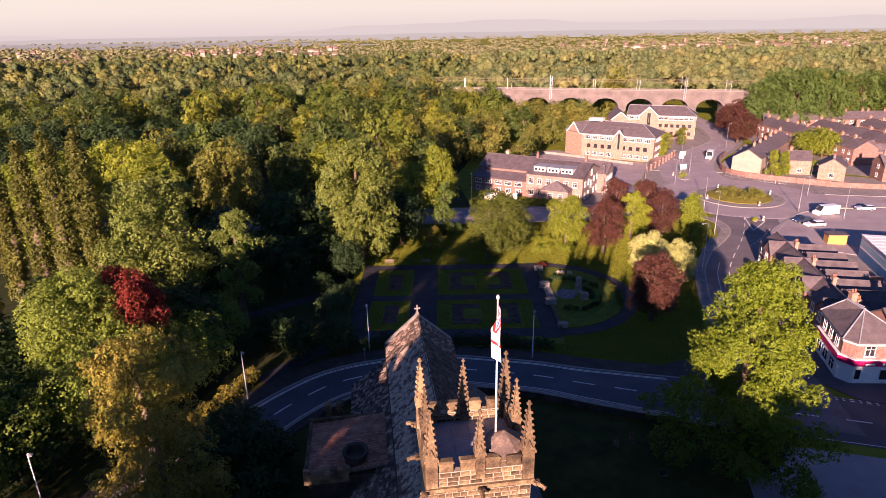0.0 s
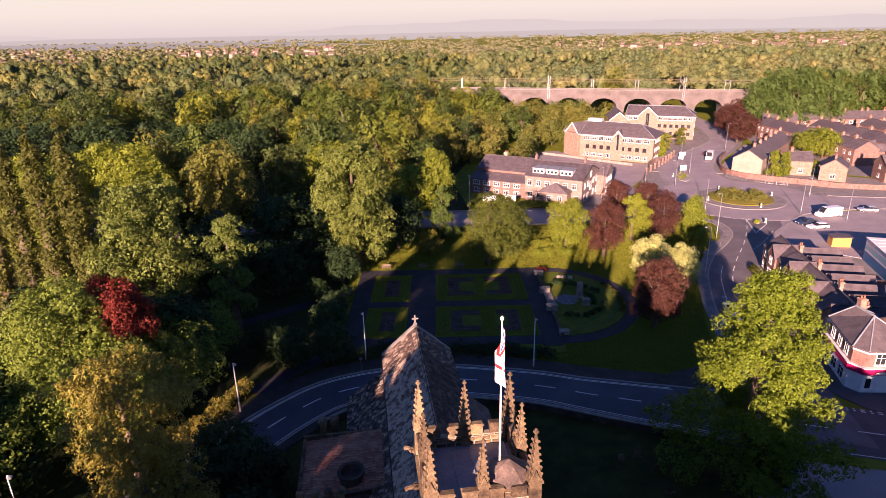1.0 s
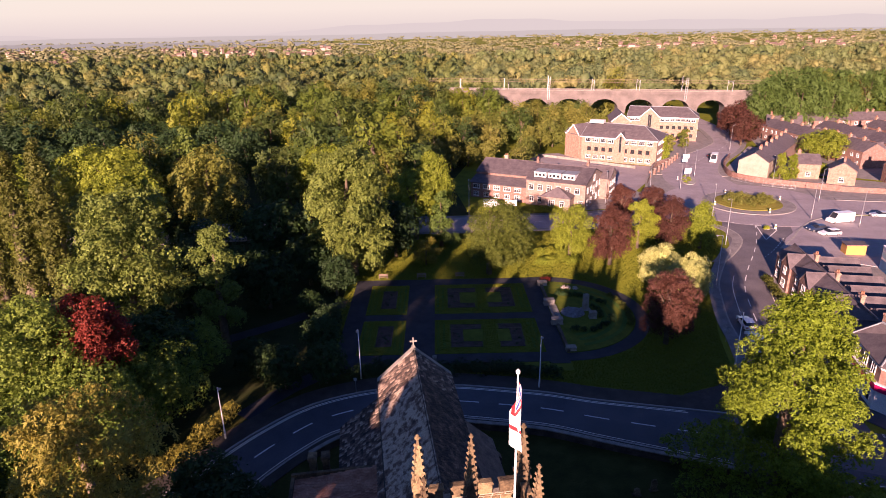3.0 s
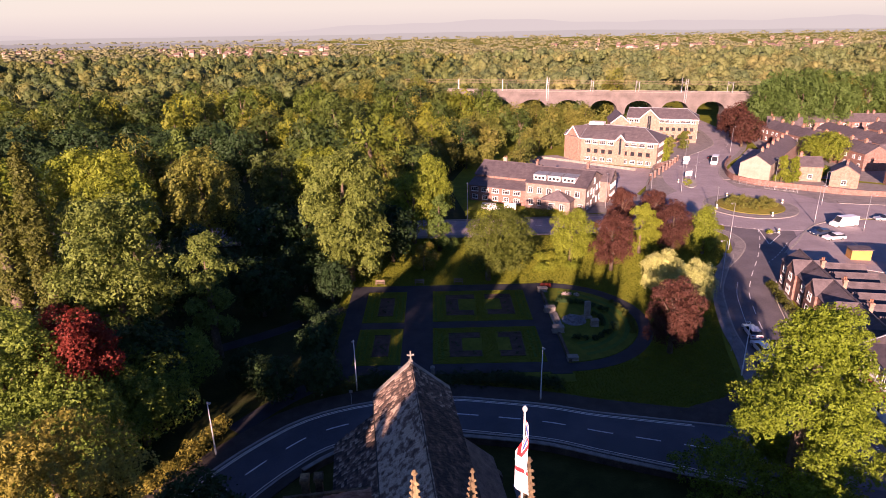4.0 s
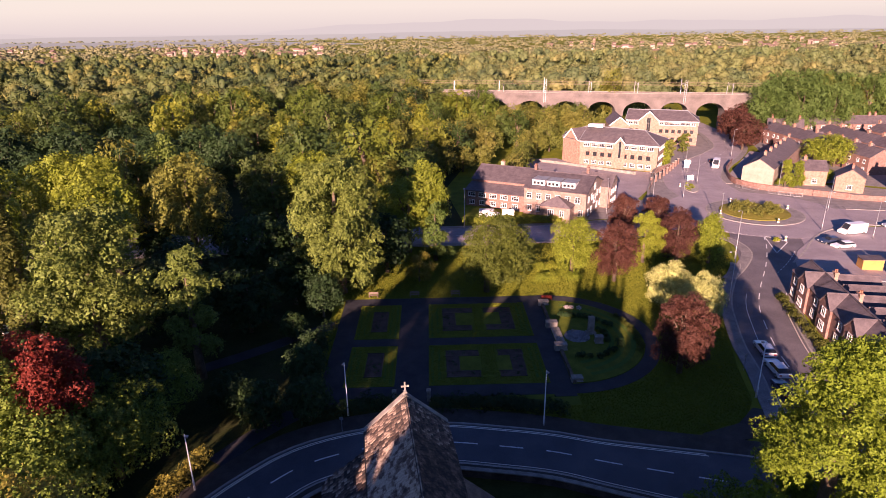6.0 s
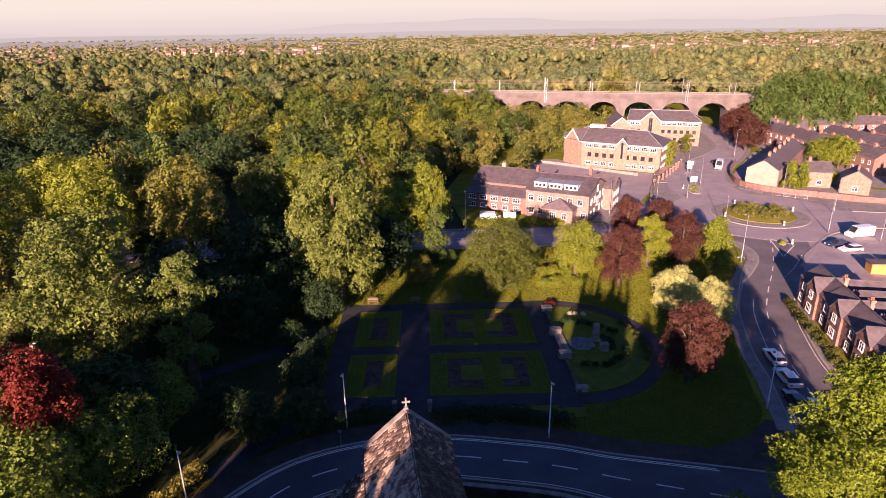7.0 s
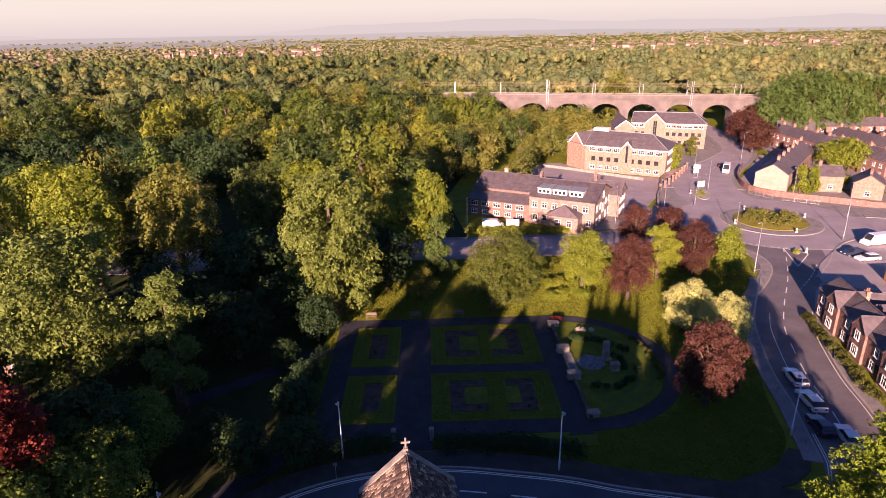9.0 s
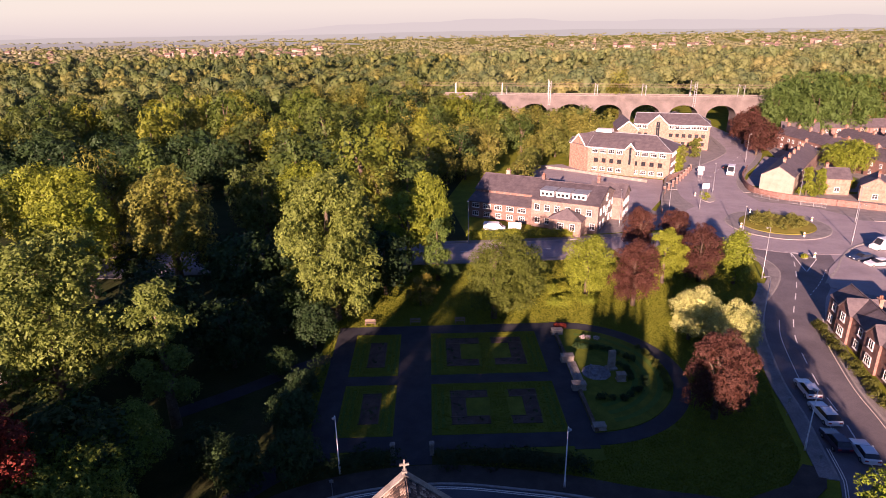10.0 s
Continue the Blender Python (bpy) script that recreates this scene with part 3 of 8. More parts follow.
sheet("office_garden", [(86, 213), (95, 222), (107, 236), (114.5, 250), (117, 262), (118, 280), (98, 284), (92, 256), (84, 228)], 0.022, M_PAVING, "pale paved ground beside the office", "yard")
sheet("terrace_yards", [(106, 192), (124, 188), (142, 176), (180, 166), (230, 200), (200, 262), (132, 262), (116, 214)], 0.021, M_PAVING, "paved yards between the brick terraces", "yard")
sheet("road_margin", [(60, 108), (66, 118), (74, 134), (80, 144), (95, 149), (90, 138), (78, 126), (70, 112)], 0.026, M_TARMAC, "tarmac margin of the road at the car park", "road")
sheet("back_yard", [(61, 72), (84, 70), (92, 100), (90, 124), (71, 123), (66, 100)], 0.022, M_PAVING, "grey paved yard behind the terrace", "yard")
sheet("building_yard", [(30, 156.5), (60, 160), (58.5, 172), (57, 176), (44, 178), (40, 168)], 0.018, M_PAVING, "pale paved yard beside the long building", "yard")
sheet("front_gardens", [(113.5, 171.6), (140, 165.4), (140, 175), (122, 186), (100, 190), (97, 184)], 0.02, M_PAVING, "paved front gardens behind the boundary wall", "yard")
sheet("side_street", [(93.5, 200), (121, 240), (127, 235), (100, 195)], 0.03, M_TARMAC, "narrow side street in front of the terrace", "road")


def pavement(name, line, inner, outer, z, i0=0, i1=None, label="grey footway with a stone kerb", mat=M_PAVING):
    """A raised footway beside a road, between the offsets inner and outer, with its kerb."""
    ln = line[i0:i1]
    inn = inner[i0:i1] if isinstance(inner, list) else inner
    sg = 1 if (inn[0] if isinstance(inn, list) else inn) > 0 else -1
    k = [a + 0.26 * sg for a in inn] if isinstance(inn, list) else inn + 0.26 * sg
    o = [a + outer * sg for a in inn] if isinstance(inn, list) else inn + outer * sg
    g = Geo()
    a, b = sides(ln, o), sides(ln, k)
    ribbon(g, a if sg > 0 else b, b if sg > 0 else a, z, z - 0.002)
    p = piece(name, g, mat, label, "pavement", "structure")
    g = Geo()
    a, b = sides(ln, k), sides(ln, inn)
    ribbon(g, a if sg > 0 else b, b if sg > 0 else a, z + 0.004, z)
    piece("kerb", g, M_KERB, "pale stone kerb along the road", "kerb", "structure")
    return p


def span(line, test):
    """First and past-last index of the points that pass the test."""
    ids = [i for i, p in enumerate(line) if test(p)]
    return ids[0], ids[-1] + 1


a, b = span(church_line, lambda p: p[0] < 35.5)
pavement("pavement_church_north", church_line, cw, 3.0, 0.13, a, b, "dark brown tarmac footway with a stone kerb", M_FOOTWAY)
a, b = span(church_line, lambda p: p[0] < 36)
pavement("pavement_church_south", church_line, [-c for c in cw], 1.6, 0.13, a, b, "dark brown tarmac footway with a stone kerb", M_FOOTWAY)
a, b = span(church_line, lambda p: p[0] > 53)
pavement("pavement_shop", church_line, cw, 3.0, 0.13, a, b)
a, b = span(east_line, lambda p: 74 < p[1] < 124)
pavement("pavement_east_west", east_line, ew, 2.0, 0.13, a, b)
a, b = span(east_line, lambda p: 76 < p[1] < 113)
pavement("pavement_east_east", east_line, [-c for c in ew], 2.0, 0.13, a, b)
a, b = span(north_line, lambda p: 192 < p[1] < 290)
pavement("pavement_north_west", north_line, nw, 2.0, 0.13, a, b)
pavement("pavement_north_east", north_line, [-c for c in nw], 2.0, 0.13, a, b)
a, b = span(west_line, lambda p: p[0] < 50)
pavement("pavement_west_north", west_line, 5.0, 2.0, 0.13, a, b)
pavement("pavement_west_south", west_line, -5.0, 2.0, 0.13, a, b)
a, b = span(right_line, lambda p: p[0] > 104)
pavement("pavement_right_north", right_line, 6.5, 2.5, 0.13, a, b)

# strip of the shade-darkened grass behind the footway
a, b = span(church_line, lambda p: p[0] < 13)
g = Geo()
ribbon(g, sides(church_line[a:b], [c + 6.5 for c in cw[a:b]]), sides(church_line[a:b], [c + 2.6 for c in cw[a:b]]), 0.024, 0.003)
piece("verge_ground", g, M_YARD, "ground between the footway and the shrubs, coloured dark for shade", "ground", "structure")
# splay of the footway at the corner of the garden
sheet("pavement_corner", [(29, 71.6), (33, 71.8), (36.8, 72.8), (39.6, 74.8), (41.3, 77.6), (39.2, 78.4), (36, 75.4), (31, 73.7)], 0.124, M_FOOTWAY, "grey footway rounding the corner of the garden", "pavement")


def strokes(name, line, off, on, gap, width, z, mat, label, test=lambda p: True):
    """Painted dashes along a line; gap 0 paints it through."""
    ln = sides(line, off)
    s, parts, run = 0.0, [], []
    for i in range(len(ln) - 1):
        a, b = ln[i], ln[i + 1]
        n = max(1, int((b - a).length / 0.25))
        for k in range(n):
            p = a.lerp(b, k / n)
            s += (b - a).length / n
            if test(p) and (gap == 0 or s % (on + gap) < on):
                run.append(p)
            elif run:
                parts.append(run)
                run = []
    if run:
        parts.append(run)
    g = Geo()
    for r in parts:
        r = r[::3] + [r[-1]] if len(r) > 6 else r
        if len(r) > 1:
            ribbon(g, sides(r, width / 2), sides(r, -width / 2), z, 0.003)
    return tagged(new(name, g.mesh(name, mat)), label, "road marking", "", "stuff")


strokes("centre_line", church_line, 0, 3.0, 2.3, 0.18, 0.038, M_LINE, "worn white dashed centre line on the church road", lambda p: p[0] < 31 or p[0] > 42)
for o in (0.3, 0.55):
    strokes("edge_line", church_line, [c - o for c in cw], 1, 0, 0.13, 0.038, M_YELLOWLINE, "pale double line along the kerb", lambda p: p[0] < 30)
for o in (0.35,):
    strokes("edge_line", church_line, [-c + o for c in cw], 1, 0, 0.1, 0.038, M_YELLOWLINE, "pale single line along the kerb", lambda p: p[0] < 31 or p[0] > 42)
strokes("centre_line", east_line, 0.2, 3.2, 2.6, 0.16, 0.044, M_LINE, "white dashed centre line on the east road", lambda p: p[1] > 76)
strokes("edge_line", east_line, [2.2] * len(east_line), 1, 0.0, 0.1, 0.044, M_LINE, "white parking bay line", lambda p: 84 < p[1] < 112)
strokes("edge_line", east_line, [-c + 0.35 for c in ew], 1, 0.0, 0.1, 0.044, M_YELLOWLINE, "pale line along the kerb", lambda p: 82 < p[1] < 112)
for o in (0.35, 0.6):
    strokes("edge_line", east_line, [c - o for c in ew], 1, 0.0, 0.1, 0.044, M_YELLOWLINE, "pale double line at the corner", lambda p: 72 < p[1] < 81)
strokes("centre_line", west_line, 0, 2.0, 4.0, 0.15, 0.055, M_LINE, "white dashed centre line on the west road")
give = [Vector(p) for p in ((43.2, 66.4), (47, 65.4), (51, 64.2), (54.5, 63.1))]
for o in (0, 0.4):
    strokes("give_way_line", give, o, 0.6, 0.3, 0.2, 0.048, M_LINE, "white dashed give way line across the side road")
strokes("centre_line", north_line, 0, 2.0, 4.0, 0.15, 0.066, M_LINE, "white dashed line on the road to the viaduct", lambda p: p[1] > 200)
mouth = [Vector((RB[0] + 21 * math.cos(radians(a)), RB[1] + 20 * math.sin(radians(a)))) for a in range(212, 262, 4)]
strokes("give_way_line", mouth, 0, 0.8, 0.6, 0.2, 0.067, M_LINE, "white dashed give way line at the roundabout")

tri = [Vector(p) for p in ((74.6, 142.2), (77.8, 138.4), (71.6, 131.6), (74.6, 142.2))]
strokes("island_outline", tri, 0, 1, 0, 0.2, 0.068, M_LINE, "white painted outline of the splitter island")
strokes("edge_line", [Vector(p) for p in ((66.0, 121.2), (69.4, 124.6), (72.4, 128.0), (76.2, 132.8))], 0, 1.0, 0.8, 0.18, 0.068, M_LINE, "white dashed line at the car park's entrance")
g = Geo()
ck = spline([(71.8, 126.0), (78.0, 132.4), (82.0, 137.3), (86.9, 142.4), (91.4, 145.6), (97.5, 147.4), (111, 148.4), (125, 146.8)], 1.5)
ribbon(g, sides(ck, 0.2), sides(ck, -0.2), 0.17, 0.16)
piece("kerb", g, M_KERB, "pale stone kerb round the car park", "kerb", "structure")
wk = spline([(56.0, 117.8), (59.8, 122.0), (62.9, 125.8), (65.5, 129.6), (67.0, 133.0), (67.5, 137.1), (66.6, 141.6), (63, 145.5)], 1.2)
g = Geo()
ribbon(g, sides(wk, 2.2), sides(wk, 0.28), 0.121, 0.11)
piece("pavement_corner", g, M_PAVING, "pale footway rounding the verge at the roundabout", "pavement", "structure")
g = Geo()
ribbon(g, sides(wk, 0.27), sides(wk, 0.0), 0.127, 0.12)
piece("kerb", g, M_KERB, "pale stone kerb round the verge", "kerb", "structure")

# roundabout island
isl = thing("roundabout_island", RB[0], RB[1], 0, 0, "kerbed roundabout island with a planted yellow-green middle", "roundabout")
g = Geo()
g.lathe([(11.2, 0.0), (11.2, 0.15), (11.0, 0.19), (8.3, 0.24), (8.3, 0.05)], 48)
part("paved_ring", g, M_PAVING, isl)
g = Geo()
g.lathe([(11.45, 0.0), (11.45, 0.17), (11.2, 0.17), (11.2, 0.0)], 48)
part("kerb_ring", g, M_KERB, isl)
g = Geo()
g.lathe([(8.3, 0.05), (8.2, 0.35), (5, 0.7), (0.1, 0.9)], 40)
part("mound", g, M_YGRASS, isl)
rng = np.random.default_rng(5)
lumps = [(6.4 * math.sqrt(rng.random()) * math.cos(a), 6.4 * math.sqrt(rng.random()) * math.sin(a), 0.8, 0.4 + 0.7 * rng.random() ** 2, 1.3) for a in rng.random(62) * 6.28]
V, F = lump_cloud(rng, lumps, 6000, 0.3)
part("shrubs", np_mesh("shrubs", V, F, F_SCRUB), None, isl)

# traffic islands
for (x, y, rz, L, W, lab) in [(76.6, 187.0, 72, 12, 4.2, "raised traffic island with yellow planting"), (75.9, 139.4, 55, 2.6, 1.3, "small triangular traffic island with a bollard")]:
    ti = thing("traffic_island", x, y, 0, rz, lab, "traffic island")
    g = Geo()
    n = 16
    g.prism([(L / 2 * math.cos(k * math.pi * 2 / n), W / 2 * math.sin(k * math.pi * 2 / n)) for k in range(n)], 0.02, 0.2)
    part("kerbed_base", g, M_KERB, ti)
    V, F = lump_cloud(rng, [(rng.normal() * L * 0.17, rng.normal() * W * 0.15, 0.3, 0.4, 0.7) for _ in range(10)], 700, 0.25)
    tagged(part("planting", np_mesh("planting", V, F, F_LIME), None, ti), "yellow ground-cover planting", kind="stuff")

# distant hills and the pale sky behind them
def hills(name, y, base, amp, seed, mat, label, x0=-4600, x1=4600):
    """A long far ridge that runs out flat at both ends."""
    rng = np.random.default_rng(seed)
    ph = rng.random(6) * 6.28
    xs = np.linspace(x0, x1, 160)
    hs = base + amp * (0.5 * np.sin(xs / 1300 + ph[0]) + 0.3 * np.sin(xs / 520 + ph[1]) + 0.12 * np.sin(xs / 190 + ph[2]) + 0.05 * np.sin(xs / 70 + ph[3]))
    hs *= np.clip((x1 - xs) / 500, 0, 1) ** 0.6
    g = Geo()
    vs, fs = [], []
    for x, h in zip(xs, hs):
        vs += [(x, y, -5), (x, y + 60, h), (x, y + 260, -5)]
    for i in range(len(xs) - 1):
        k = 3 * i
        fs += [(k, k + 3, k + 4, k + 1), (k + 1, k + 4, k + 5, k + 2)]
    g.add(vs, fs)
    return piece(name, g, mat, label, "hills", "structure")


# backdrop ridges light themselves; their emission colour carries the distance haze
M_VALLEY = glow("glowing_haze_valley", (0.5, 0.4, 0.42), 0.275)
hills("backdrop_valley", 2500, 22, 5, 5, M_VALLEY, "low glowing ridge standing for the hazy mauve valley beyond the woods", -2600, -250)
M_HILL = glow("glowing_haze_hill", (0.78, 0.64, 0.65), 0.275)
M_PLAIN = glow("glowing_haze_plain", (0.66, 0.54, 0.55), 0.275)
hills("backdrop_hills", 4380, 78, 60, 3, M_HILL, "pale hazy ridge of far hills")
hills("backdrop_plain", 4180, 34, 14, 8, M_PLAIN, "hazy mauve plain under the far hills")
m, nt, b, out = nodes_of("pale_sky")
b.inputs["Base Color"].default_value = (0, 0, 0, 1)
b.inputs["Specular IOR Level"].default_value = 0
co = nt.nodes.new("ShaderNodeTexCoord")
sp = nt.nodes.new("ShaderNodeSeparateXYZ")
nt.links.new(co.outputs["Object"], sp.inputs[0])
mr = nt.nodes.new("ShaderNodeMapRange")
mr.inputs[1].default_value, mr.inputs[2].default_value = 0, 420
nt.links.new(sp.outputs[2], mr.inputs[0])
r = ramp_node(nt, [(0.74, 0.6, 0.62), (0.93, 0.78, 0.72), (0.95, 0.83, 0.74)])
nt.links.new(mr.outputs[0], r.inputs[0])
nt.links.new(r.outputs[0], b.inputs["Emission Color"])
b.inputs["Emission Strength"].default_value = 0.285
g = Geo()
g.add([(-4700, 4650, -10), (4700, 4650, -10), (4700, 4650, 900), (-4700, 4650, 900)], [(0, 1, 2, 3)])
piece("backdrop_sky", g, m, "pale pink evening sky over the horizon", "sky", "structure")

# ---- the memorial garden ----
def rect(x0, y0, x1, y1):
    return [(x0, y0), (x1, y0), (x1, y1), (x0, y1)]


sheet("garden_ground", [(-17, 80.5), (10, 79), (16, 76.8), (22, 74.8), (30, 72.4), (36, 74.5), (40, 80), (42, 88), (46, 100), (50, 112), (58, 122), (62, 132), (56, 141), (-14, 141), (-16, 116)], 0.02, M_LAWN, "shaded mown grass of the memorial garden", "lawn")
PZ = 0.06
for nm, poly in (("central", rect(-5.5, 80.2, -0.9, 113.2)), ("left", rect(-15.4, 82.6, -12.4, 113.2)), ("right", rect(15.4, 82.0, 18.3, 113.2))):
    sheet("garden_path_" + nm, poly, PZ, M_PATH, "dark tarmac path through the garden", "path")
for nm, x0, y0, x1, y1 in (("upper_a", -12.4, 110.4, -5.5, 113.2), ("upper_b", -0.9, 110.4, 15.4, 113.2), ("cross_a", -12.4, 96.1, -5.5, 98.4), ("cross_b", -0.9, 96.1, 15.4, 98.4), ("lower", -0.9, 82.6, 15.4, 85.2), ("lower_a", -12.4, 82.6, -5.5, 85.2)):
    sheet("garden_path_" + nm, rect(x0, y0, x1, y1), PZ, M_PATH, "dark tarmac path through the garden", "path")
g = Geo()
arc_o = [Vector((18.3 + 15.6 * math.cos(a), 98 + 15.4 * math.sin(a))) for a in np.linspace(-math.pi / 2, math.pi / 2, 48)]
arc_i = [Vector((18.3 + 13.5 * math.cos(a), 98 + 13.2 * math.sin(a))) for a in np.linspace(-math.pi / 2, math.pi / 2, 48)]
ribbon(g, arc_i, arc_o, PZ, 0.05)
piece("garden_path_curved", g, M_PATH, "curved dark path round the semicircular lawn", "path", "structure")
side = spline([(-15.4, 104), (-20, 101), (-26, 96), (-33, 91)])
g = Geo()
ribbon(g, sides(side, 1.2), sides(side, -1.2), 0.05, 0.04)
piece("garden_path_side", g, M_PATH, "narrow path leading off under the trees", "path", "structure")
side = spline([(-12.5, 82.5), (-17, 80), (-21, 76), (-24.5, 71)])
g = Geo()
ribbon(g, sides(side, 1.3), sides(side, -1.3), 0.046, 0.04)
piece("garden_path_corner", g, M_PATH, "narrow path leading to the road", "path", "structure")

rng = np.random.default_rng(11)
M_STRIPE = surface("mown_lawn_stripe", [(0.06, 0.11, 0.02), (0.085, 0.14, 0.026)], 0.6, 12, 0.9, bump=0.5, spec=0.15)


def lawn_plot(x0, y0, x1, y1, beds, label):
    t = thing("lawn_plot", (x0 + x1) / 2, (y0 + y1) / 2, 0, 0, label, "lawn", "garden lawns")
    cx, cy = (x0 + x1) / 2, (y0 + y1) / 2
    g = Geo()
    g.bevel_box(x0 - cx, y0 - cy, 0.02, x1 - cx, y1 - cy, 0.13, 0.04)
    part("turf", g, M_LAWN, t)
    for k in range(2):
        e = 0.35 + k * 0.9
        for q in (rect(x0 - cx + e, y0 - cy + e, x0 - cx + e + 0.4, y1 - cy - e), rect(x1 - cx - e - 0.4, y0 - cy + e, x1 - cx - e, y1 - cy - e)):
            g = Geo()
            g.prism(q, 0.12, 0.138)
            part("mown_stripe", g, M_STRIPE, t)
    for bx0, by0, bx1, by1 in beds:
        g = Geo()
        g.bevel_box(bx0 - cx, by0 - cy, 0.1, bx1 - cx, by1 - cy, 0.19, 0.05)
        bed = part("flower_bed", g, M_SOIL, t, "bare dark soil flower bed")
        e = 0.1
        for q in (rect(bx0 - cx - e, by0 - cy - e, bx1 - cx + e, by0 - cy), rect(bx0 - cx - e, by1 - cy, bx1 - cx + e, by1 - cy + e), rect(bx1 - cx, by0 - cy, bx1 - cx + e, by1 - cy)):
            g = Geo()
            g.prism(q, 0.1, 0.22)
            part("edging", g, M_STONEDARK, bed)
        n = int((bx1 - bx0) * (by1 - by0) * 1.2)
        lumps = [(bx0 - cx + 0.3 + rng.random() * (bx1 - bx0 - 0.6), by0 - cy + 0.3 + rng.random() * (by1 - by0 - 0.6), 0.24, 0.13 + 0.1 * rng.random(), 0.8) for _ in range(n)]
        V, F = lump_cloud(rng, lumps, n * 7, 0.16)
        tagged(part("bedding_growth", np_mesh("bedding_growth", V, F, F_DARK), None, bed), kind="stuff")
    return t


lawn_plot(-0.9, 98.4, 15.4, 110.4, [(1.4, 100.6, 5.9, 102.1), (1.4, 106.9, 6.3, 108.4), (1.4, 102.1, 3.4, 106.9), (8.3, 100.7, 12.7, 102.2), (8.3, 106.9, 12.7, 108.4), (10.8, 102.2, 12.7, 106.9)], "striped lawn with dark flower beds in the garden")
lawn_plot(-0.9, 85.2, 15.4, 96.1, [(1.6, 87.1, 6.2, 88.5), (1.6, 92.7, 6.3, 94.1), (1.6, 88.5, 3.4, 92.7), (9.0, 87.0, 12.5, 88.4), (9.2, 92.7, 12.7, 94.1), (10.8, 88.4, 12.6, 92.7)], "striped lawn with dark flower beds in the garden")
lawn_plot(-12.4, 98.4, -5.5, 110.4, [(-10.0, 100.7, -7.6, 107.6)], "narrow lawn with one oblong flower bed")
lawn_plot(-12.4, 85.2, -5.5, 96.1, [(-9.8, 87.6, -7.5, 93.9)], "narrow lawn with one oblong flower bed")

# upright blades of the mown grass, which catch the low sun
F_BLADES = foliage("grass_blades", [(0.14, 0.165, 0.014), (0.17, 0.19, 0.017), (0.195, 0.21, 0.021)], jitter=0.25, thin=0.3)


def inside(poly, X, Y):
    """Which of the points (X, Y) lie in a polygon."""
    hit = np.zeros(len(X), dtype=bool)
    for (x0, y0), (x1, y1) in zip(poly, poly[1:] + poly[:1]):
        hit ^= ((y0 > Y) != (y1 > Y)) & (X < (x1 - x0) * (Y - y0) / ((y1 - y0) or 1e-9) + x0)
    return hit


def grass(name, poly, bare, per, z, label):
    """Blades over a polygon, but for the bare rectangles; per square metre."""
    rng = np.random.default_rng(61)
    A = np.array(poly)
    lo, hi = A.min(0), A.max(0)
    n = int((hi[0] - lo[0]) * (hi[1] - lo[1]) * per)
    X, Y = lo[0] + rng.random(n) * (hi[0] - lo[0]), lo[1] + rng.random(n) * (hi[1] - lo[1])
    ok = inside(poly, X, Y)
    for x0, y0, x1, y1 in bare:
        ok &= ~((X > x0) & (X < x1) & (Y > y0) & (Y < y1))
    ring = np.hypot((X - 18.3) / 15.7, (Y - 98) / 15.5)
    core = np.hypot((X - 18.3) / 13.4, (Y - 98) / 13.1)
    ok &= ~((X > 15) & (ring < 1) & (core > 1))
    X, Y = X[ok], Y[ok]
    a = rng.random(len(X)) * 6.283
    N = np.stack([np.cos(a), np.sin(a), 0.25 * rng.random(len(X))], 1)
    N /= np.linalg.norm(N, axis=1, keepdims=True)
    up = np.array([0, 0, 1.0]) - N * N[:, 2:3]
    B = np.cross(N, up)
    S = (0.08 + 0.07 * rng.random(len(X)))[:, None]
    P = np.stack([X, Y, np.full(len(X), z)], 1)
    V = np.stack([P - B * S * 0.7, P + B * S * 0.7, P + up * S + N * S * 0.3 * rng.normal(size=(len(X), 1))], 1).reshape(-1, 3)
    return tagged(new(name, np_mesh(name, V, np.arange(len(V)).reshape(-1, 3), F_BLADES)), label, "grass", "", "stuff")


GARDEN = [(-17, 80.5), (10, 79), (16, 76.8), (22, 74.8), (30, 72.4), (36, 74.5), (40, 80), (42, 88), (46, 100), (50, 112), (58, 122), (62, 132), (56, 141), (-14, 141), (-16, 116)]
grass("lawn_grass", GARDEN, [(-15.5, 80, 18.4, 113.3), (18, 85, 28.3, 105)], 70, 0.02, "short mown grass of the garden's open lawns")
for x0, y0, x1, y1, beds in ((-0.9, 98.4, 15.4, 110.4, ((1.2, 100.4, 6.4, 108.6), (8.1, 100.4, 12.9, 108.6))), (-0.9, 85.2, 15.4, 96.1, ((1.4, 86.9, 6.5, 94.3), (8.8, 86.9, 12.9, 94.3))), (-12.4, 98.4, -5.5, 110.4, ((-10.2, 100.5, -7.4, 107.8),)), (-12.4, 85.2, -5.5, 96.1, ((-10, 87.4, -7.3, 94.1),))):
    grass("plot_grass", rect(x0 + 0.1, y0 + 0.1, x1 - 0.1, y1 - 0.1), beds, 45, 0.125, "short striped grass of a garden plot")

# the semicircular terrace with its stones
t = thing("semicircular_lawn", 18.3, 98, 0, 0, "semicircular lawn with banded grass inside the curved path", "lawn")
g = Geo()
n = 40
g.prism([(0.6 + 0, -13.0)] + [(0.6 + 12.7 * math.cos(a), 13.0 * math.sin(a)) for a in np.linspace(-math.pi / 2, math.pi / 2, n)], 0.02, 0.12)
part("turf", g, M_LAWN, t)
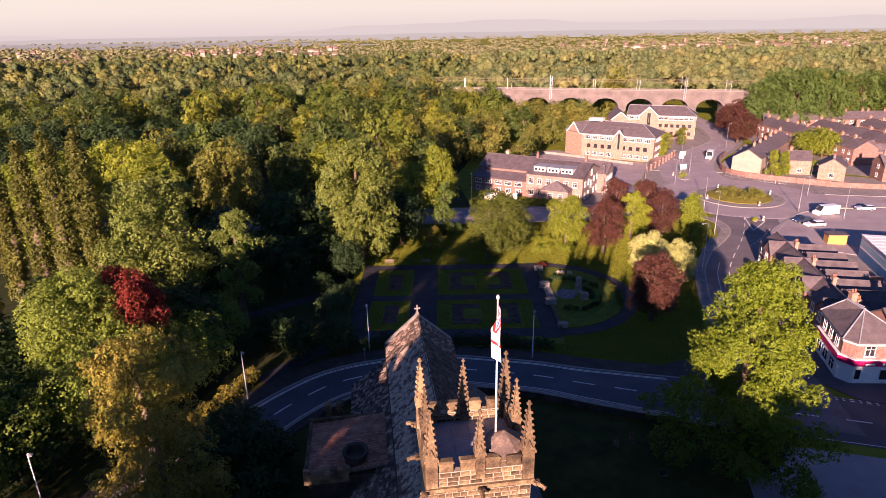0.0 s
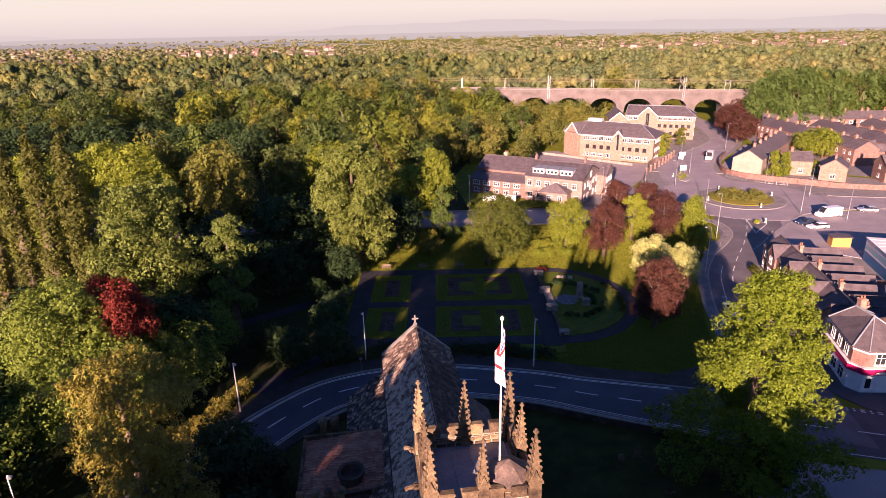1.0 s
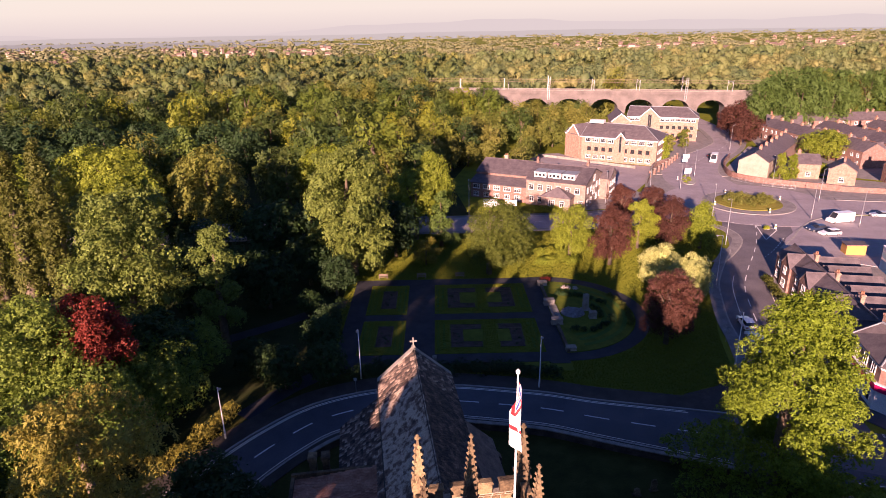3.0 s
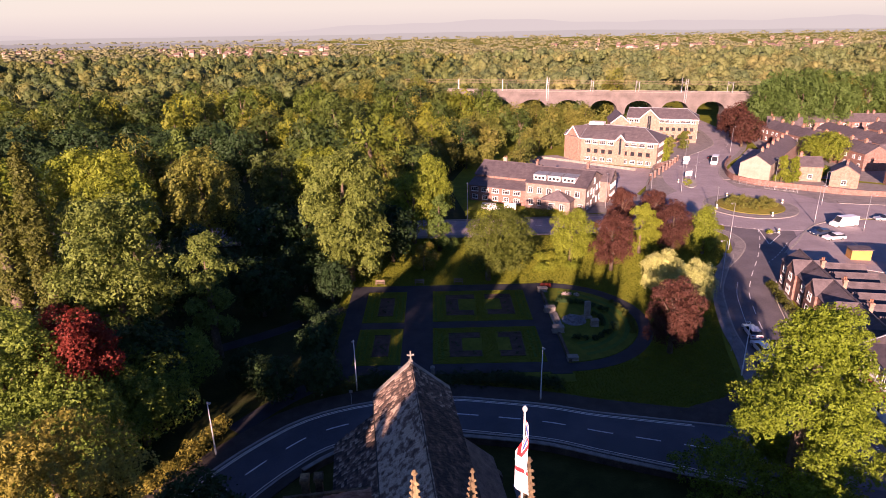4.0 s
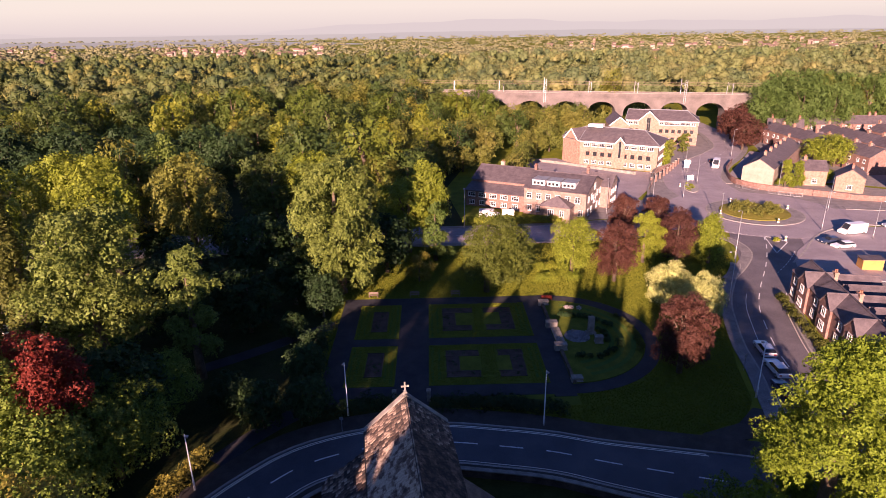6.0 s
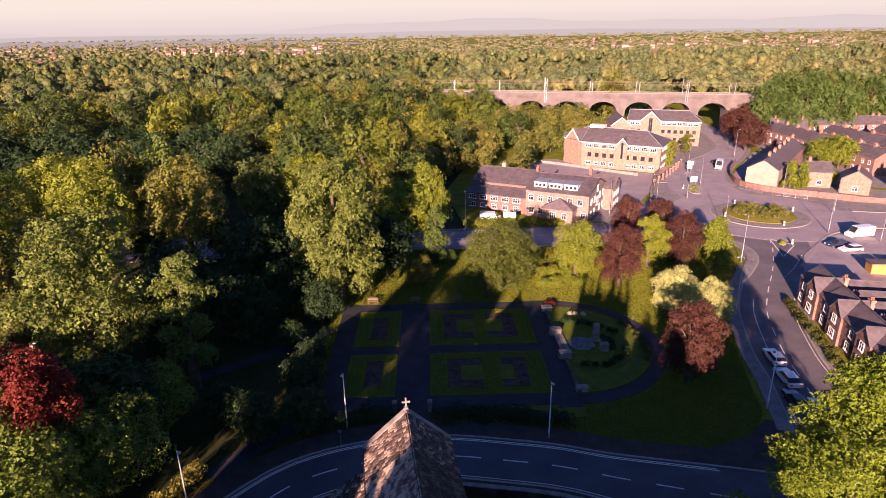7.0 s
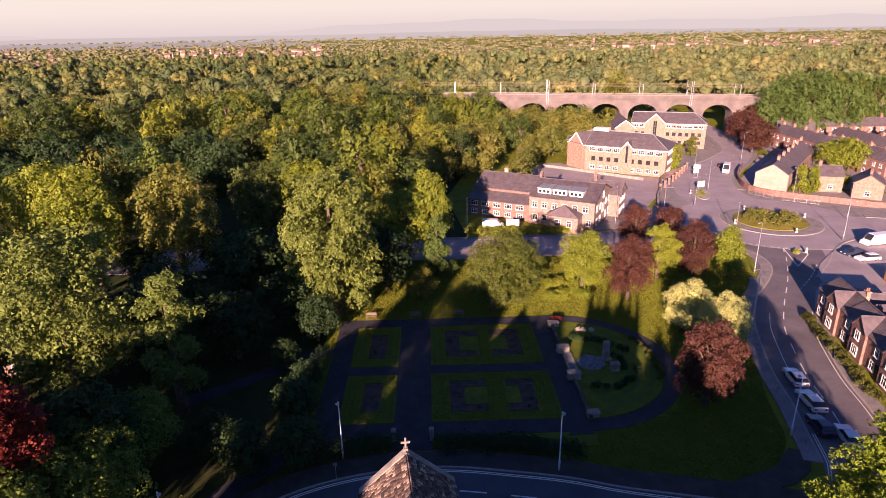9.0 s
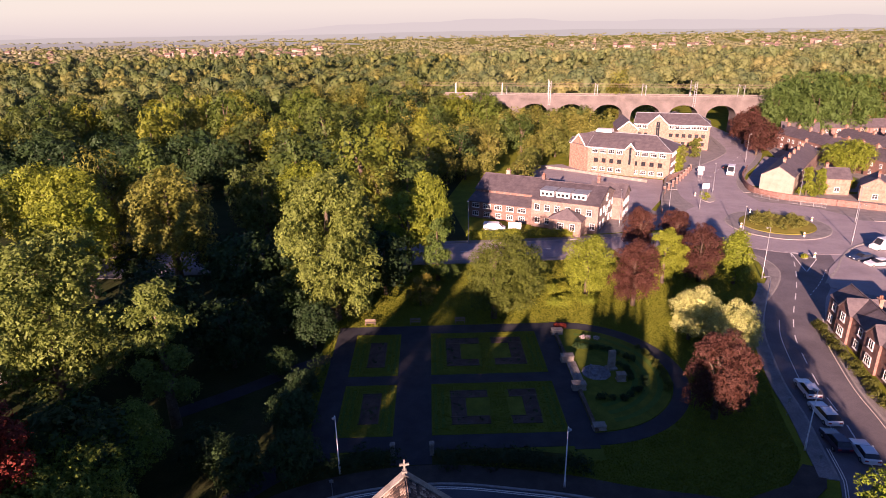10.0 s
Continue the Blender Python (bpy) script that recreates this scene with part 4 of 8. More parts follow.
for k, rr in enumerate((11.6, 10.0, 8.4)):
    g = Geo()
    o = [Vector((0.6 + rr * math.cos(a), rr * math.sin(a))) for a in np.linspace(-1.35, 1.35, 36)]
    i = [Vector((0.6 + (rr - 0.7) * math.cos(a), (rr - 0.7) * math.sin(a))) for a in np.linspace(-1.35, 1.35, 36)]
    ribbon(g, i, o, 0.126, 0.01)
    part("mown_stripe", g, M_STRIPE, t)
w = thing("garden_wall", 18.6, 98, 0, 0, "low dark stone wall along the garden path", "wall")
g = Geo()
for y0, y1 in ((-13, -4.6), (3.6, 13)):
    yy = y0
    while yy < y1 - 0.3:
        g2 = min(y1, yy + 1.1)
        g.bevel_box(-0.22, yy + 0.01, 0.02, 0.22, g2 - 0.01, 0.42, 0.04)
        yy = g2
part("coping", g, M_STONEDARK, w)
for (x, y, sx, sy, h, lab) in [(18.6, 101.3, 1.7, 1.0, 1.05, "pale stone plinth at the terrace steps"), (18.6, 94.1, 1.7, 1.0, 1.05, "pale stone plinth at the terrace steps"), (24.7, 95.8, 1.1, 0.9, 1.2, "squat pale stone block"), (18.8, 109.5, 1.6, 0.9, 0.9, "pale stone plinth with a planted urn"), (19, 85.6, 1.4, 0.9, 0.7, "pale low stone plinth on the lawn")]:
    s = thing("stone_plinth", x, y, 0, 0, lab, "plinth", "terrace stones")
    g = Geo()
    g.box(-sx / 2 - 0.08, -sy / 2 - 0.08, 0.05, sx / 2 + 0.08, sy / 2 + 0.08, 0.2)
    part("base", g, M_BLOCK, s)
    g = Geo()
    g.box(-sx / 2, -sy / 2, 0.2, sx / 2, sy / 2, h - 0.12)
    part("shaft", g, M_BLOCK, s)
    g = Geo()
    g.bevel_box(-sx / 2 - 0.08, -sy / 2 - 0.08, h - 0.12, sx / 2 + 0.08, sy / 2 + 0.08, h, 0.05)
    part("cap", g, M_BLOCK, s)
s = thing("memorial_stone", 24.2, 98.7, 0, 8, "tall upright pale stone slab memorial on a foot", "memorial")
g = Geo()
g.bevel_box(-0.75, -0.5, 0.05, 0.75, 0.5, 0.45, 0.06)
part("foot", g, M_BLOCK, s)
g = Geo()
g.bevel_box(-0.45, -0.28, 0.45, 0.45, 0.28, 3.0, 0.08)
part("slab", g, M_BLOCK, s)
st = thing("terrace_steps", 19.3, 97.7, 0, 0, "shallow stone steps between the plinths", "steps")
for k in range(3):
    g = Geo()
    g.bevel_box(-0.9 + 0.42 * k, -2.9, 0.04, -0.48 + 0.42 * k, 2.9, 0.12 + 0.1 * k, 0.02)
    part("step", g, M_BLOCK, st)
rk = thing("rockery", 21.9, 97.8, 0, 0, "grey rockery of rough stones on the terrace", "rockery")
g = Geo()
g.lathe([(2.0, 0.1), (1.9, 0.25), (0.1, 0.32)], 14)
part("gravel_bed", g, M_GRAVEL, rk)
for k in range(46):
    g = Geo()
    a, q = rng.random() * 6.28, 1.85 * math.sqrt(rng.random())
    s = 0.12 + 0.16 * rng.random()
    g.m = pose(q * math.cos(a), q * math.sin(a), 0.3, rng.random() * 30, rng.random() * 30, rng.random() * 90)
    g.lathe([(s * 0.8, -0.1), (s, 0.05), (s * 0.7, s * 0.7), (s * 0.25, s)], 6)
    part("rock", g, M_GRAVEL, rk)


def hedge(name, pts, width, h, mat, label, leaves=260, size=0.22, category="hedge"):
    """A clipped or loose hedge along a line; leaves a metre."""
    ln = spline(pts, 1.0)
    rng = np.random.default_rng(int(abs(pts[0][0] * 31 + pts[0][1] * 7)))
    lumps = []
    for p in ln:
        for _ in range(max(1, int(width / 0.8))):
            lumps.append((p[0] + rng.normal() * width * 0.2, p[1] + rng.normal() * width * 0.2, h * (0.35 + 0.25 * rng.random()), max(h * 0.48, width * 0.4), min(1.1, h / width * 0.9)))
    V, F = lump_cloud(rng, lumps, int(len(ln) * leaves), size)
    V[:, 2] = np.maximum(V[:, 2], 0.03)
    ob = new(name, np_mesh(name, V, F, mat))
    return tagged(ob, label, category)


hedge("hedge", [(20.5, 104.5), (23.5, 104.4), (26.5, 102.5), (27.8, 100.8)], 1.0, 0.9, F_DARK, "low clipped dark hedge curving round the terrace", 140)
hedge("hedge", [(20.5, 91.5), (23.5, 91.6), (26.5, 93.2), (27.8, 95.4)], 1.0, 0.9, F_DARK, "low clipped dark hedge curving round the terrace", 140)
hedge("hedge", [(26.0, 96), (26.4, 97.6), (26, 99.3)], 0.8, 0.8, F_DARK, "low clipped dark hedge behind the memorial stone", 140)
hedge("shrub_border", [(-14.5, 79.2), (-11.8, 79.8), (-8, 80.2), (-6.3, 80.4)], 2.8, 2.0, F_DARK, "dense dark shrubs behind the footway", 300)
hedge("shrub_border", [(0.6, 80.2), (4, 80.6), (8, 80.2), (12, 79.4), (15.5, 78.6)], 2.8, 1.6, F_DARK, "dense dark shrubs behind the footway", 300)
hedge("shrub_border", [(-15.8, 83), (-17, 88), (-17.2, 95), (-16.6, 101)], 2.4, 2.2, F_DARK, "dense dark shrubs beside the garden", 150)
hedge("rose_bed", [(18.8, 111.3), (20.3, 111)], 0.9, 0.9, F_RED, "small red-flowering planting by the plinth", 160, 0.16, "plants")
hedge("rose_bed", [(22.4, 107.7), (24.2, 107.2)], 0.9, 0.8, F_BLOOM, "small pale-flowering planting on the lawn", 130, 0.16, "plants")
hedge("rose_bed", [(30.2, 93), (30.8, 97), (30.6, 101), (29.9, 104)], 0.9, 0.8, F_OLIVE, "row of low olive shrubs on the curved lawn", 150, 0.18, "plants")
for x in (-5.3, -0.9):
    gp = thing("gate_post", x, 81.9, 0, 0, "pale stone gate post with a cap at the garden entrance", "gate post", "garden gate posts")
    g = Geo()
    g.box(-0.25, -0.25, 0, 0.25, 0.25, 1.5)
    part("shaft", g, M_BLOCK, gp)
    g = Geo()
    g.lathe([(0.42, 1.5), (0.42, 1.6), (0.2, 1.75), (0.02, 1.85)], 4)
    part("cap", g, M_BLOCK, gp)
for x in (-10.7, -3.4, 3.9):
    b = thing("park_bench", x, 114.0, 0, 0, "weathered timber park bench beside the path", "bench", "park benches")
    for dz in (0, 1, 2):
        g = Geo()
        g.box(-0.85, -0.2 + dz * 0.15, 0.44, 0.85, -0.08 + dz * 0.15, 0.48)
        part("seat_slat", g, M_TIMBER, b)
        g = Geo()
        g.box(-0.85, 0.27, 0.55 + dz * 0.15, 0.85, 0.31, 0.66 + dz * 0.15)
        part("back_slat", g, M_TIMBER, b)
    for lx in (-0.75, 0.75):
        g = Geo()
        g.box(lx - 0.05, -0.22, 0.02, lx + 0.05, -0.12, 0.44)
        g.box(lx - 0.05, 0.22, 0.02, lx + 0.05, 0.32, 0.95)
        part("leg", g, M_TIMBER, b)

# ---- the church ----
CH = thing("church", 1.95, 32.0, 0, 7.5, "soot-darkened sandstone church with stone-slate roofs and a pinnacled tower", "church")
TW = 3.05
# tower
g = Geo()
g.box(-TW, -TW, 0, TW, TW, 19.2)
part("tower_wall", g, M_JOINT, CH, "buff sandstone tower wall")
g = Geo()
for (x0, y0, x1, y1) in ((-TW - 0.18, -TW - 0.18, TW + 0.18, -TW), (-TW - 0.18, TW, TW + 0.18, TW + 0.18), (-TW - 0.18, -TW, -TW, TW), (TW, -TW, TW + 0.18, TW)):
    g.box(x0, y0, 19.0, x1, y1, 19.25)
part("string_course", g, M_STONE, CH)
g = Geo()
g.box(-TW + 0.35, -TW + 0.35, 19.2, TW - 0.35, TW - 0.35, 19.5)
deck = part("tower_roof", g, M_LEAD, CH, "flat grey lead tower roof")
for k in range(5):
    g = Geo()
    xx = -TW + 0.9 + k * 1.15
    g.tube([(xx, -TW + 0.4, 19.52), (xx, TW - 0.4, 19.52)], [0.04, 0.04], 6)
    part("lead_roll", g, M_LEAD, deck)


def parapet_run(a, b, along):
    """One side of the battlements: a low wall with three merlons, as parts."""
    g = Geo()
    t = 0.36
    L = 2 * TW
    if along == "x":
        y = a
        s = 1 if y > 0 else -1
        yi = y - s * t
        g.box(-TW, min(y, yi), 19.25, TW, max(y, yi), 20.25)
    else:
        x = a
        s = 1 if x > 0 else -1
        xi = x - s * t
        g.box(min(x, xi), -TW + t, 19.25, max(x, xi), TW - t, 20.25)
    p = part("parapet", g, M_JOINT, CH)
    for c in (-2.0, -0.72, 0.72, 2.0):
        g = Geo()
        w = 0.42
        if along == "x":
            g.box(c - w, min(y, yi), 20.25, c + w, max(y, yi), 20.85)
            g.bevel_box(c - w - 0.06, min(y, yi) - 0.06, 20.85, c + w + 0.06, max(y, yi) + 0.06, 21.0, 0.06)
        else:
            g.box(min(x, xi), c - w, 20.25, max(x, xi), c + w, 20.85)
            g.bevel_box(min(x, xi) - 0.06, c - w - 0.06, 20.85, max(x, xi) + 0.06, c + w + 0.06, 21.0, 0.06)
        part("merlon", g, M_STONE, p)
    return p


parapet_run(-TW, 0, "x")
parapet_run(TW, 0, "x")
parapet_run(-TW, 0, "y")
parapet_run(TW, 0, "y")


def pinnacle_mesh(h, w):
    """A square shaft under a crocketed spirelet with a finial."""
    g = Geo()
    g.box(-w, -w, 0, w, w, h * 0.36)
    g.lathe([(w * 1.75, h * 0.36), (w * 1.75, h * 0.39), (w * 1.35, h * 0.42)], 4)
    for a in range(4):
        g.m = pose(0, 0, 0, 0, 0, 90 * a)
        g.add([(-w, -w * 1.08, h * 0.36), (w, -w * 1.08, h * 0.36), (0, -w * 1.08, h * 0.52), (-w, -w * 0.6, h * 0.36), (w, -w * 0.6, h * 0.36), (0, -w * 0.5, h * 0.52)], [(0, 1, 2), (1, 4, 5, 2), (0, 2, 5, 3)])
    g.m = Matrix.Identity(4)
    g.lathe([(w * 1.2, h * 0.42), (w * 0.2, h * 0.93), (w * 0.16, h * 0.95)], 4)
    for k in range(6):
        z = h * (0.47 + 0.075 * k)
        rr = w * (1.2 - 1.0 * (z / h - 0.42) / 0.51)
        for a in range(4):
            g.m = pose(0, 0, z, 0, 0, 45 + 90 * a)
            s = w * 0.44
            g.add([(rr - s * 0.3, -s * 0.45, -s * 0.6), (rr + s, -s * 0.3, s * 0.2), (rr + s, s * 0.3, s * 0.2), (rr - s * 0.3, s * 0.45, -s * 0.6), (rr + s * 0.7, 0, s), (rr - s * 0.4, 0, s * 0.7)], [(0, 1, 2, 3), (1, 4, 2), (0, 5, 4, 1), (3, 2, 4, 5)])
    g.m = Matrix.Identity(4)
    g.lathe([(w * 0.16, h * 0.93), (w * 0.5, h * 0.955), (w * 0.5, h * 0.965), (w * 0.18, h * 0.98), (w * 0.3, h * 0.99), (w * 0.05, h * 1.0)], 8)
    return g.mesh("pinnacle", M_STONE)


big, small = pinnacle_mesh(5.2, 0.34), pinnacle_mesh(4.6, 0.28)
e = TW - 0.2
for i, (x, y) in enumerate([(-e, -e), (e, -e), (-e, e), (e, e), (0, -e), (0, e), (-e, 0), (e, 0)]):
    o = part("pinnacle", big if i < 4 else small, None, CH)
    o.matrix_basis = pose(x, y, 19.3 if i < 4 else 19.6)
# gargoyles at the corners
for x, y, rz in [(-TW, -TW, 225), (TW, -TW, 315), (-TW, 0, 180), (0, -TW, 270), (-TW, TW, 135), (TW, 0, 0)]:
    g = Geo()
    g.tube([(0, 0, 0), (0.45, 0, 0.08), (0.85, 0, 0.02), (1.0, 0, -0.06)], [0.17, 0.16, 0.12, 0.16], 6)
    g.box(0.3, -0.22, 0.0, 0.5, 0.22, 0.2)
    o = part("gargoyle", g, M_STONE, CH)
    o.matrix_basis = pose(x, y, 19.0, 0, 0, rz)
# stair turret with its low pyramid cap
g = Geo()
g.lathe([(1.25, 16), (1.25, 20.6), (1.4, 20.7), (1.4, 20.85)], 8, 1.7, -1.7)
tur = part("stair_turret", g, M_STONE, CH)
for k in range(5):
    g = Geo()
    zc_ = 19.32 + 0.29 * k
    g.lathe([(1.2, zc_), (1.256, zc_), (1.256, zc_ + 0.03), (1.2, zc_ + 0.03)], 8, 1.7, -1.7)
    part("mortar_course", g, M_JOINT, tur)
g = Geo()
g.lathe([(1.42, 20.85), (1.3, 21.0), (0.05, 21.75)], 8, 1.7, -1.7)
part("turret_cap", g, M_STONEROOF, tur)
# flagpole and the limp flag
fp = thing("flagpole", 3.39, 30.88, 19.5, 0, "white painted flagpole with a small gold finial on the tower roof", "flagpole")
g = Geo()
g.tube([(0, 0, 0), (0, 0, 6), (0, 0, 10.7)], [0.065, 0.055, 0.04], 10)
part("pole", g, M_POLEWHITE, fp, "", True)
g = Geo()
g.lathe([(0.12, 0), (0.12, 0.5)], 8)
part("socket", g, M_GALV, fp)
g = Geo()
g.lathe([(0.03, 10.65), (0.1, 10.75), (0.1, 10.85), (0.02, 10.95)], 10)
part("finial", g, M_POLEWHITE, fp, "", True)
fl = thing("flag", 3.39, 30.88, 26.95, 0, "limp white flag with a red cross and a blue canton", "flag")
m, nt, b, out = nodes_of("white_flag_red_cross")
L = nt.links.new
uvx = nt.nodes.new("ShaderNodeUVMap")
sp = nt.nodes.new("ShaderNodeSeparateXYZ")
L(uvx.outputs[0], sp.inputs[0])
bands = []
for k, (c, wd) in enumerate(((0.5, 0.06), (0.62, 0.06))):
    su = nt.nodes.new("ShaderNodeMath")
    su.operation = "SUBTRACT"
    su.inputs[1].default_value = c
    L(sp.outputs[k], su.inputs[0])
    ab = nt.nodes.new("ShaderNodeMath")
    ab.operation = "ABSOLUTE"
    L(su.outputs[0], ab.inputs[0])
    lt = nt.nodes.new("ShaderNodeMath")
    lt.operation = "LESS_THAN"
    lt.inputs[1].default_value = wd
    L(ab.outputs[0], lt.inputs[0])
    bands.append(lt)
mxm = nt.nodes.new("ShaderNodeMath")
mxm.operation = "MAXIMUM"
L(bands[0].outputs[0], mxm.inputs[0])
L(bands[1].outputs[0], mxm.inputs[1])
r = ramp_node(nt, [(0.8, 0.79, 0.78), (0.62, 0.02, 0.03)])
L(mxm.outputs[0], r.inputs[0])
can = []
for k, (op, lim) in enumerate((("LESS_THAN", 0.42), ("GREATER_THAN", 0.7))):
    lt = nt.nodes.new("ShaderNodeMath")
    lt.operation = op
    lt.inputs[1].default_value = lim
    L(sp.outputs[k], lt.inputs[0])
    can.append(lt)
bth = nt.nodes.new("ShaderNodeMath")
bth.operation = "MULTIPLY"
L(can[0].outputs[0], bth.inputs[0])
L(can[1].outputs[0], bth.inputs[1])
wv = nt.nodes.new("ShaderNodeTexWave")
wv.inputs["Scale"].default_value = 2.2
wv.bands_direction = "DIAGONAL"
L(uvx.outputs[0], wv.inputs["Vector"])
cr = ramp_node(nt, [(0.03, 0.05, 0.2), (0.05, 0.07, 0.25), (0.75, 0.74, 0.74), (0.6, 0.03, 0.04)])
L(wv.outputs["Fac"], cr.inputs[0])
mxc = nt.nodes.new("ShaderNodeMix")
mxc.data_type = "RGBA"
L(bth.outputs[0], mxc.inputs[0])
L(r.outputs[0], mxc.inputs[6])
L(cr.outputs[0], mxc.inputs[7])
L(mxc.outputs[2], b.inputs["Base Color"])
b.inputs["Roughness"].default_value = 0.8
nu, nv = 36, 30
vs, fs, uv = [], [], []
for j in range(nv + 1):
    v = j / nv
    for i in range(nu + 1):
        u = i / nu
        x = 0.38 * math.sin(u * 6.6 + 0.35 + 0.5 * (1 - v)) * (0.35 + 0.65 * u) - 0.12 * u
        y = -0.1 - 0.16 * u + 0.09 * math.cos(u * 11 + v * 2.5) * (0.3 + 0.7 * u)
        z = 2.9 - (1 - v) * 2.3 * (1 - 0.3 * u) - u * 2.0 + 0.08 * math.sin(u * 9)
        vs.append((x, y, z))
        uv.append((u, v))
for j in range(nv):
    for i in range(nu):
        a = j * (nu + 1) + i
        fs.append((a, a + 1, a + nu + 2, a + nu + 1))
me = bpy.data.meshes.new("cloth")
me.from_pydata(vs, [], fs)
lay = me.uv_layers.new(name="UVMap")
for lp in me.loops:
    lay.data[lp.index].uv = uv[lp.vertex_index]
me.materials.append(m)
me.polygons.foreach_set("use_smooth", [True] * len(me.polygons))
part("cloth", me, None, fl)

# nave and chancel
NX, NW_, EZ, RZ, V0, V1 = -0.65, 3.6, 10.3, 13.5, 3.05, 31.0
g = Geo()
prof = [(NX - NW_ + 0.25, 0), (NX + NW_ - 0.25, 0), (NX + NW_ - 0.25, EZ), (NX, RZ - 0.25), (NX - NW_ + 0.25, EZ)]
vs = [(x, V0, z) for x, z in prof] + [(x, V1, z) for x, z in prof]
g.add(vs, [(4, 3, 2, 1, 0), (5, 6, 7, 8, 9), (0, 5, 9, 4), (1, 2, 7, 6), (0, 1, 6, 5)])
part("nave_wall", g, M_STONEDARK, CH)


def roof_slope(name, u0, z0, u1, z1, v0, v1, label="", t=0.14):
    """A roof plane from its eave (u0, z0) up to (u1, z1), between v0 and v1."""
    g = Geo()
    if u0 < u1:
        g.slab((u0, v0, z0), (u1, v0, z1), (u1, v1, z1), (u0, v1, z0), t)
    else:
        g.slab((u1, v0, z1), (u0, v0, z0), (u0, v1, z0), (u1, v1, z1), t)
    return part(name, g, M_STONEROOF, CH, label)


roof_l = roof_slope("nave_roof", NX - NW_ - 0.2, EZ - 0.05, NX, RZ, V0, V1 + 0.15, "weathered brown stone-slate nave roof")
roof_r = roof_slope("nave_roof", NX + NW_ + 0.2, EZ - 0.05, NX, RZ, V0, V1 + 0.15, "weathered brown stone-slate nave roof")
g = Geo()
vv = V0
while vv < V1:
    g.add([(NX - 0.2, vv + 0.01, RZ - 0.1), (NX, vv + 0.01, RZ + 0.09), (NX + 0.2, vv + 0.01, RZ - 0.1), (NX - 0.2, vv + 0.58, RZ - 0.1), (NX, vv + 0.58, RZ + 0.09), (NX + 0.2, vv + 0.58, RZ - 0.1)], [(0, 3, 4, 1), (1, 4, 5, 2), (0, 1, 2), (3, 5, 4)])
    vv += 0.6
part("ridge_tiles", g, M_BLOCK, CH)
for s in (-1, 1):
    g = Geo()
    a, c = NX + s * (NW_ + 0.3), NX
    q = [(a, V1 - 0.1, EZ - 0.02), (c, V1 - 0.1, RZ + 0.28), (c, V1 + 0.55, RZ + 0.28), (a, V1 + 0.55, EZ - 0.02)]
    g.slab(*(q if s < 0 else [q[1], q[0], q[3], q[2]]), 0.4)
    part("gable_coping", g, M_BLOCK, CH, "pale stone gable coping")
g = Geo()
g.box(NX - 0.18, V1 + 0.12, RZ + 0.05, NX + 0.18, V1 + 0.48, RZ + 0.4)
g.box(NX - 0.07, V1 + 0.24, RZ + 0.4, NX + 0.07, V1 + 0.36, RZ + 1.35)
g.box(NX - 0.36, V1 + 0.24, RZ + 0.85, NX + 0.36, V1 + 0.36, RZ + 1.0)
part("gable_cross", g, M_BLOCK, CH, "pale stone cross on the gable")
g = Geo()
g.tube([(NX - NW_ - 0.28, V0, EZ - 0.1), (NX - NW_ - 0.28, V1, EZ - 0.1)], [0.1, 0.1], 6)
part("gutter", g, M_IRON, CH)
g = Geo()
g.tube([(NX - NW_ - 0.3, V1 - 0.1, EZ - 0.1), (NX - NW_ - 0.3, V1 - 0.1, 4)], [0.06, 0.06], 6)
part("downpipe", g, M_IRON, CH)


def lean_to(u_in, z_in, u_out, z_out, v0, v1, name="aisle"):
    g = Geo()
    s = 1 if u_out > u_in else -1
    uo = u_out - 0.3 * s
    vs = [(u_in, v0, 0), (uo, v0, 0), (uo, v0, z_out - 0.1), (u_in, v0, z_in - 0.15)]
    vs += [(x, v1, z) for x, _, z in vs]
    g.add(vs, [(0, 1, 2, 3), (7, 6, 5, 4), (1, 5, 6, 2), (0, 4, 5, 1), (3, 2, 6, 7)])
    part(name + "_wall", g, M_STONEDARK, CH)
    return roof_slope(name + "_roof", u_out, z_out, u_in, z_in, v0 - 0.1, v1 + 0.1)


aisle_l = lean_to(NX - NW_ + 0.1, 8.95, -8.6, 5.6, 3.3, 30.2)
lean_to(NX + NW_ - 0.1, 8.85, 6.6, 5.4, 3.3, 26.0)
# vestry with parapet and boiler turret
g = Geo()
g.box(-12.2, 12.8, 0, -5.2, 20.4, 7.5)
part("vestry_wall", g, M_STONEDARK, CH)
vest = roof_slope("vestry_roof", -12.3, 7.7, -4.9, 8.35, 12.7, 20.5, "low-pitched russet-tiled vestry roof")
g = Geo()
g.box(-12.5, 12.3, 7.3, -8.6, 12.72, 8.2)
for k in range(4):
    g.bevel_box(-12.5 + 1.15 * k, 12.28, 8.2, -11.9 + 1.15 * k, 12.74, 8.75, 0.05)
part("vestry_parapet", g, M_STONE, CH)
g = Geo()
g.box(-12.5, 20.5, 7.3, -5.2, 20.78, 8.25)
g.box(-12.55, 12.7, 7.3, -12.25, 20.5, 8.0)
part("vestry_gable", g, M_STONE, CH)
g = Geo()
g.lathe([(1.0, 6.5), (1.0, 8.75), (1.18, 8.85), (1.18, 9.1), (0.86, 9.1), (0.82, 8.5)], 16, -7.98, 14.1)
part("round_turret", g, M_STONEDARK, CH)
for dx in (-0.55, 0.6):
    g = Geo()
    g.box(-10.2 + dx - 0.3, 21.6, 4.0, -10.2 + dx + 0.3, 22.4, 8.6)
    g.bevel_box(-10.2 + dx - 0.4, 21.5, 8.6, -10.2 + dx + 0.4, 22.5, 9.0, 0.1)
    part("chimney", g, M_STONE, CH)
g = Geo()
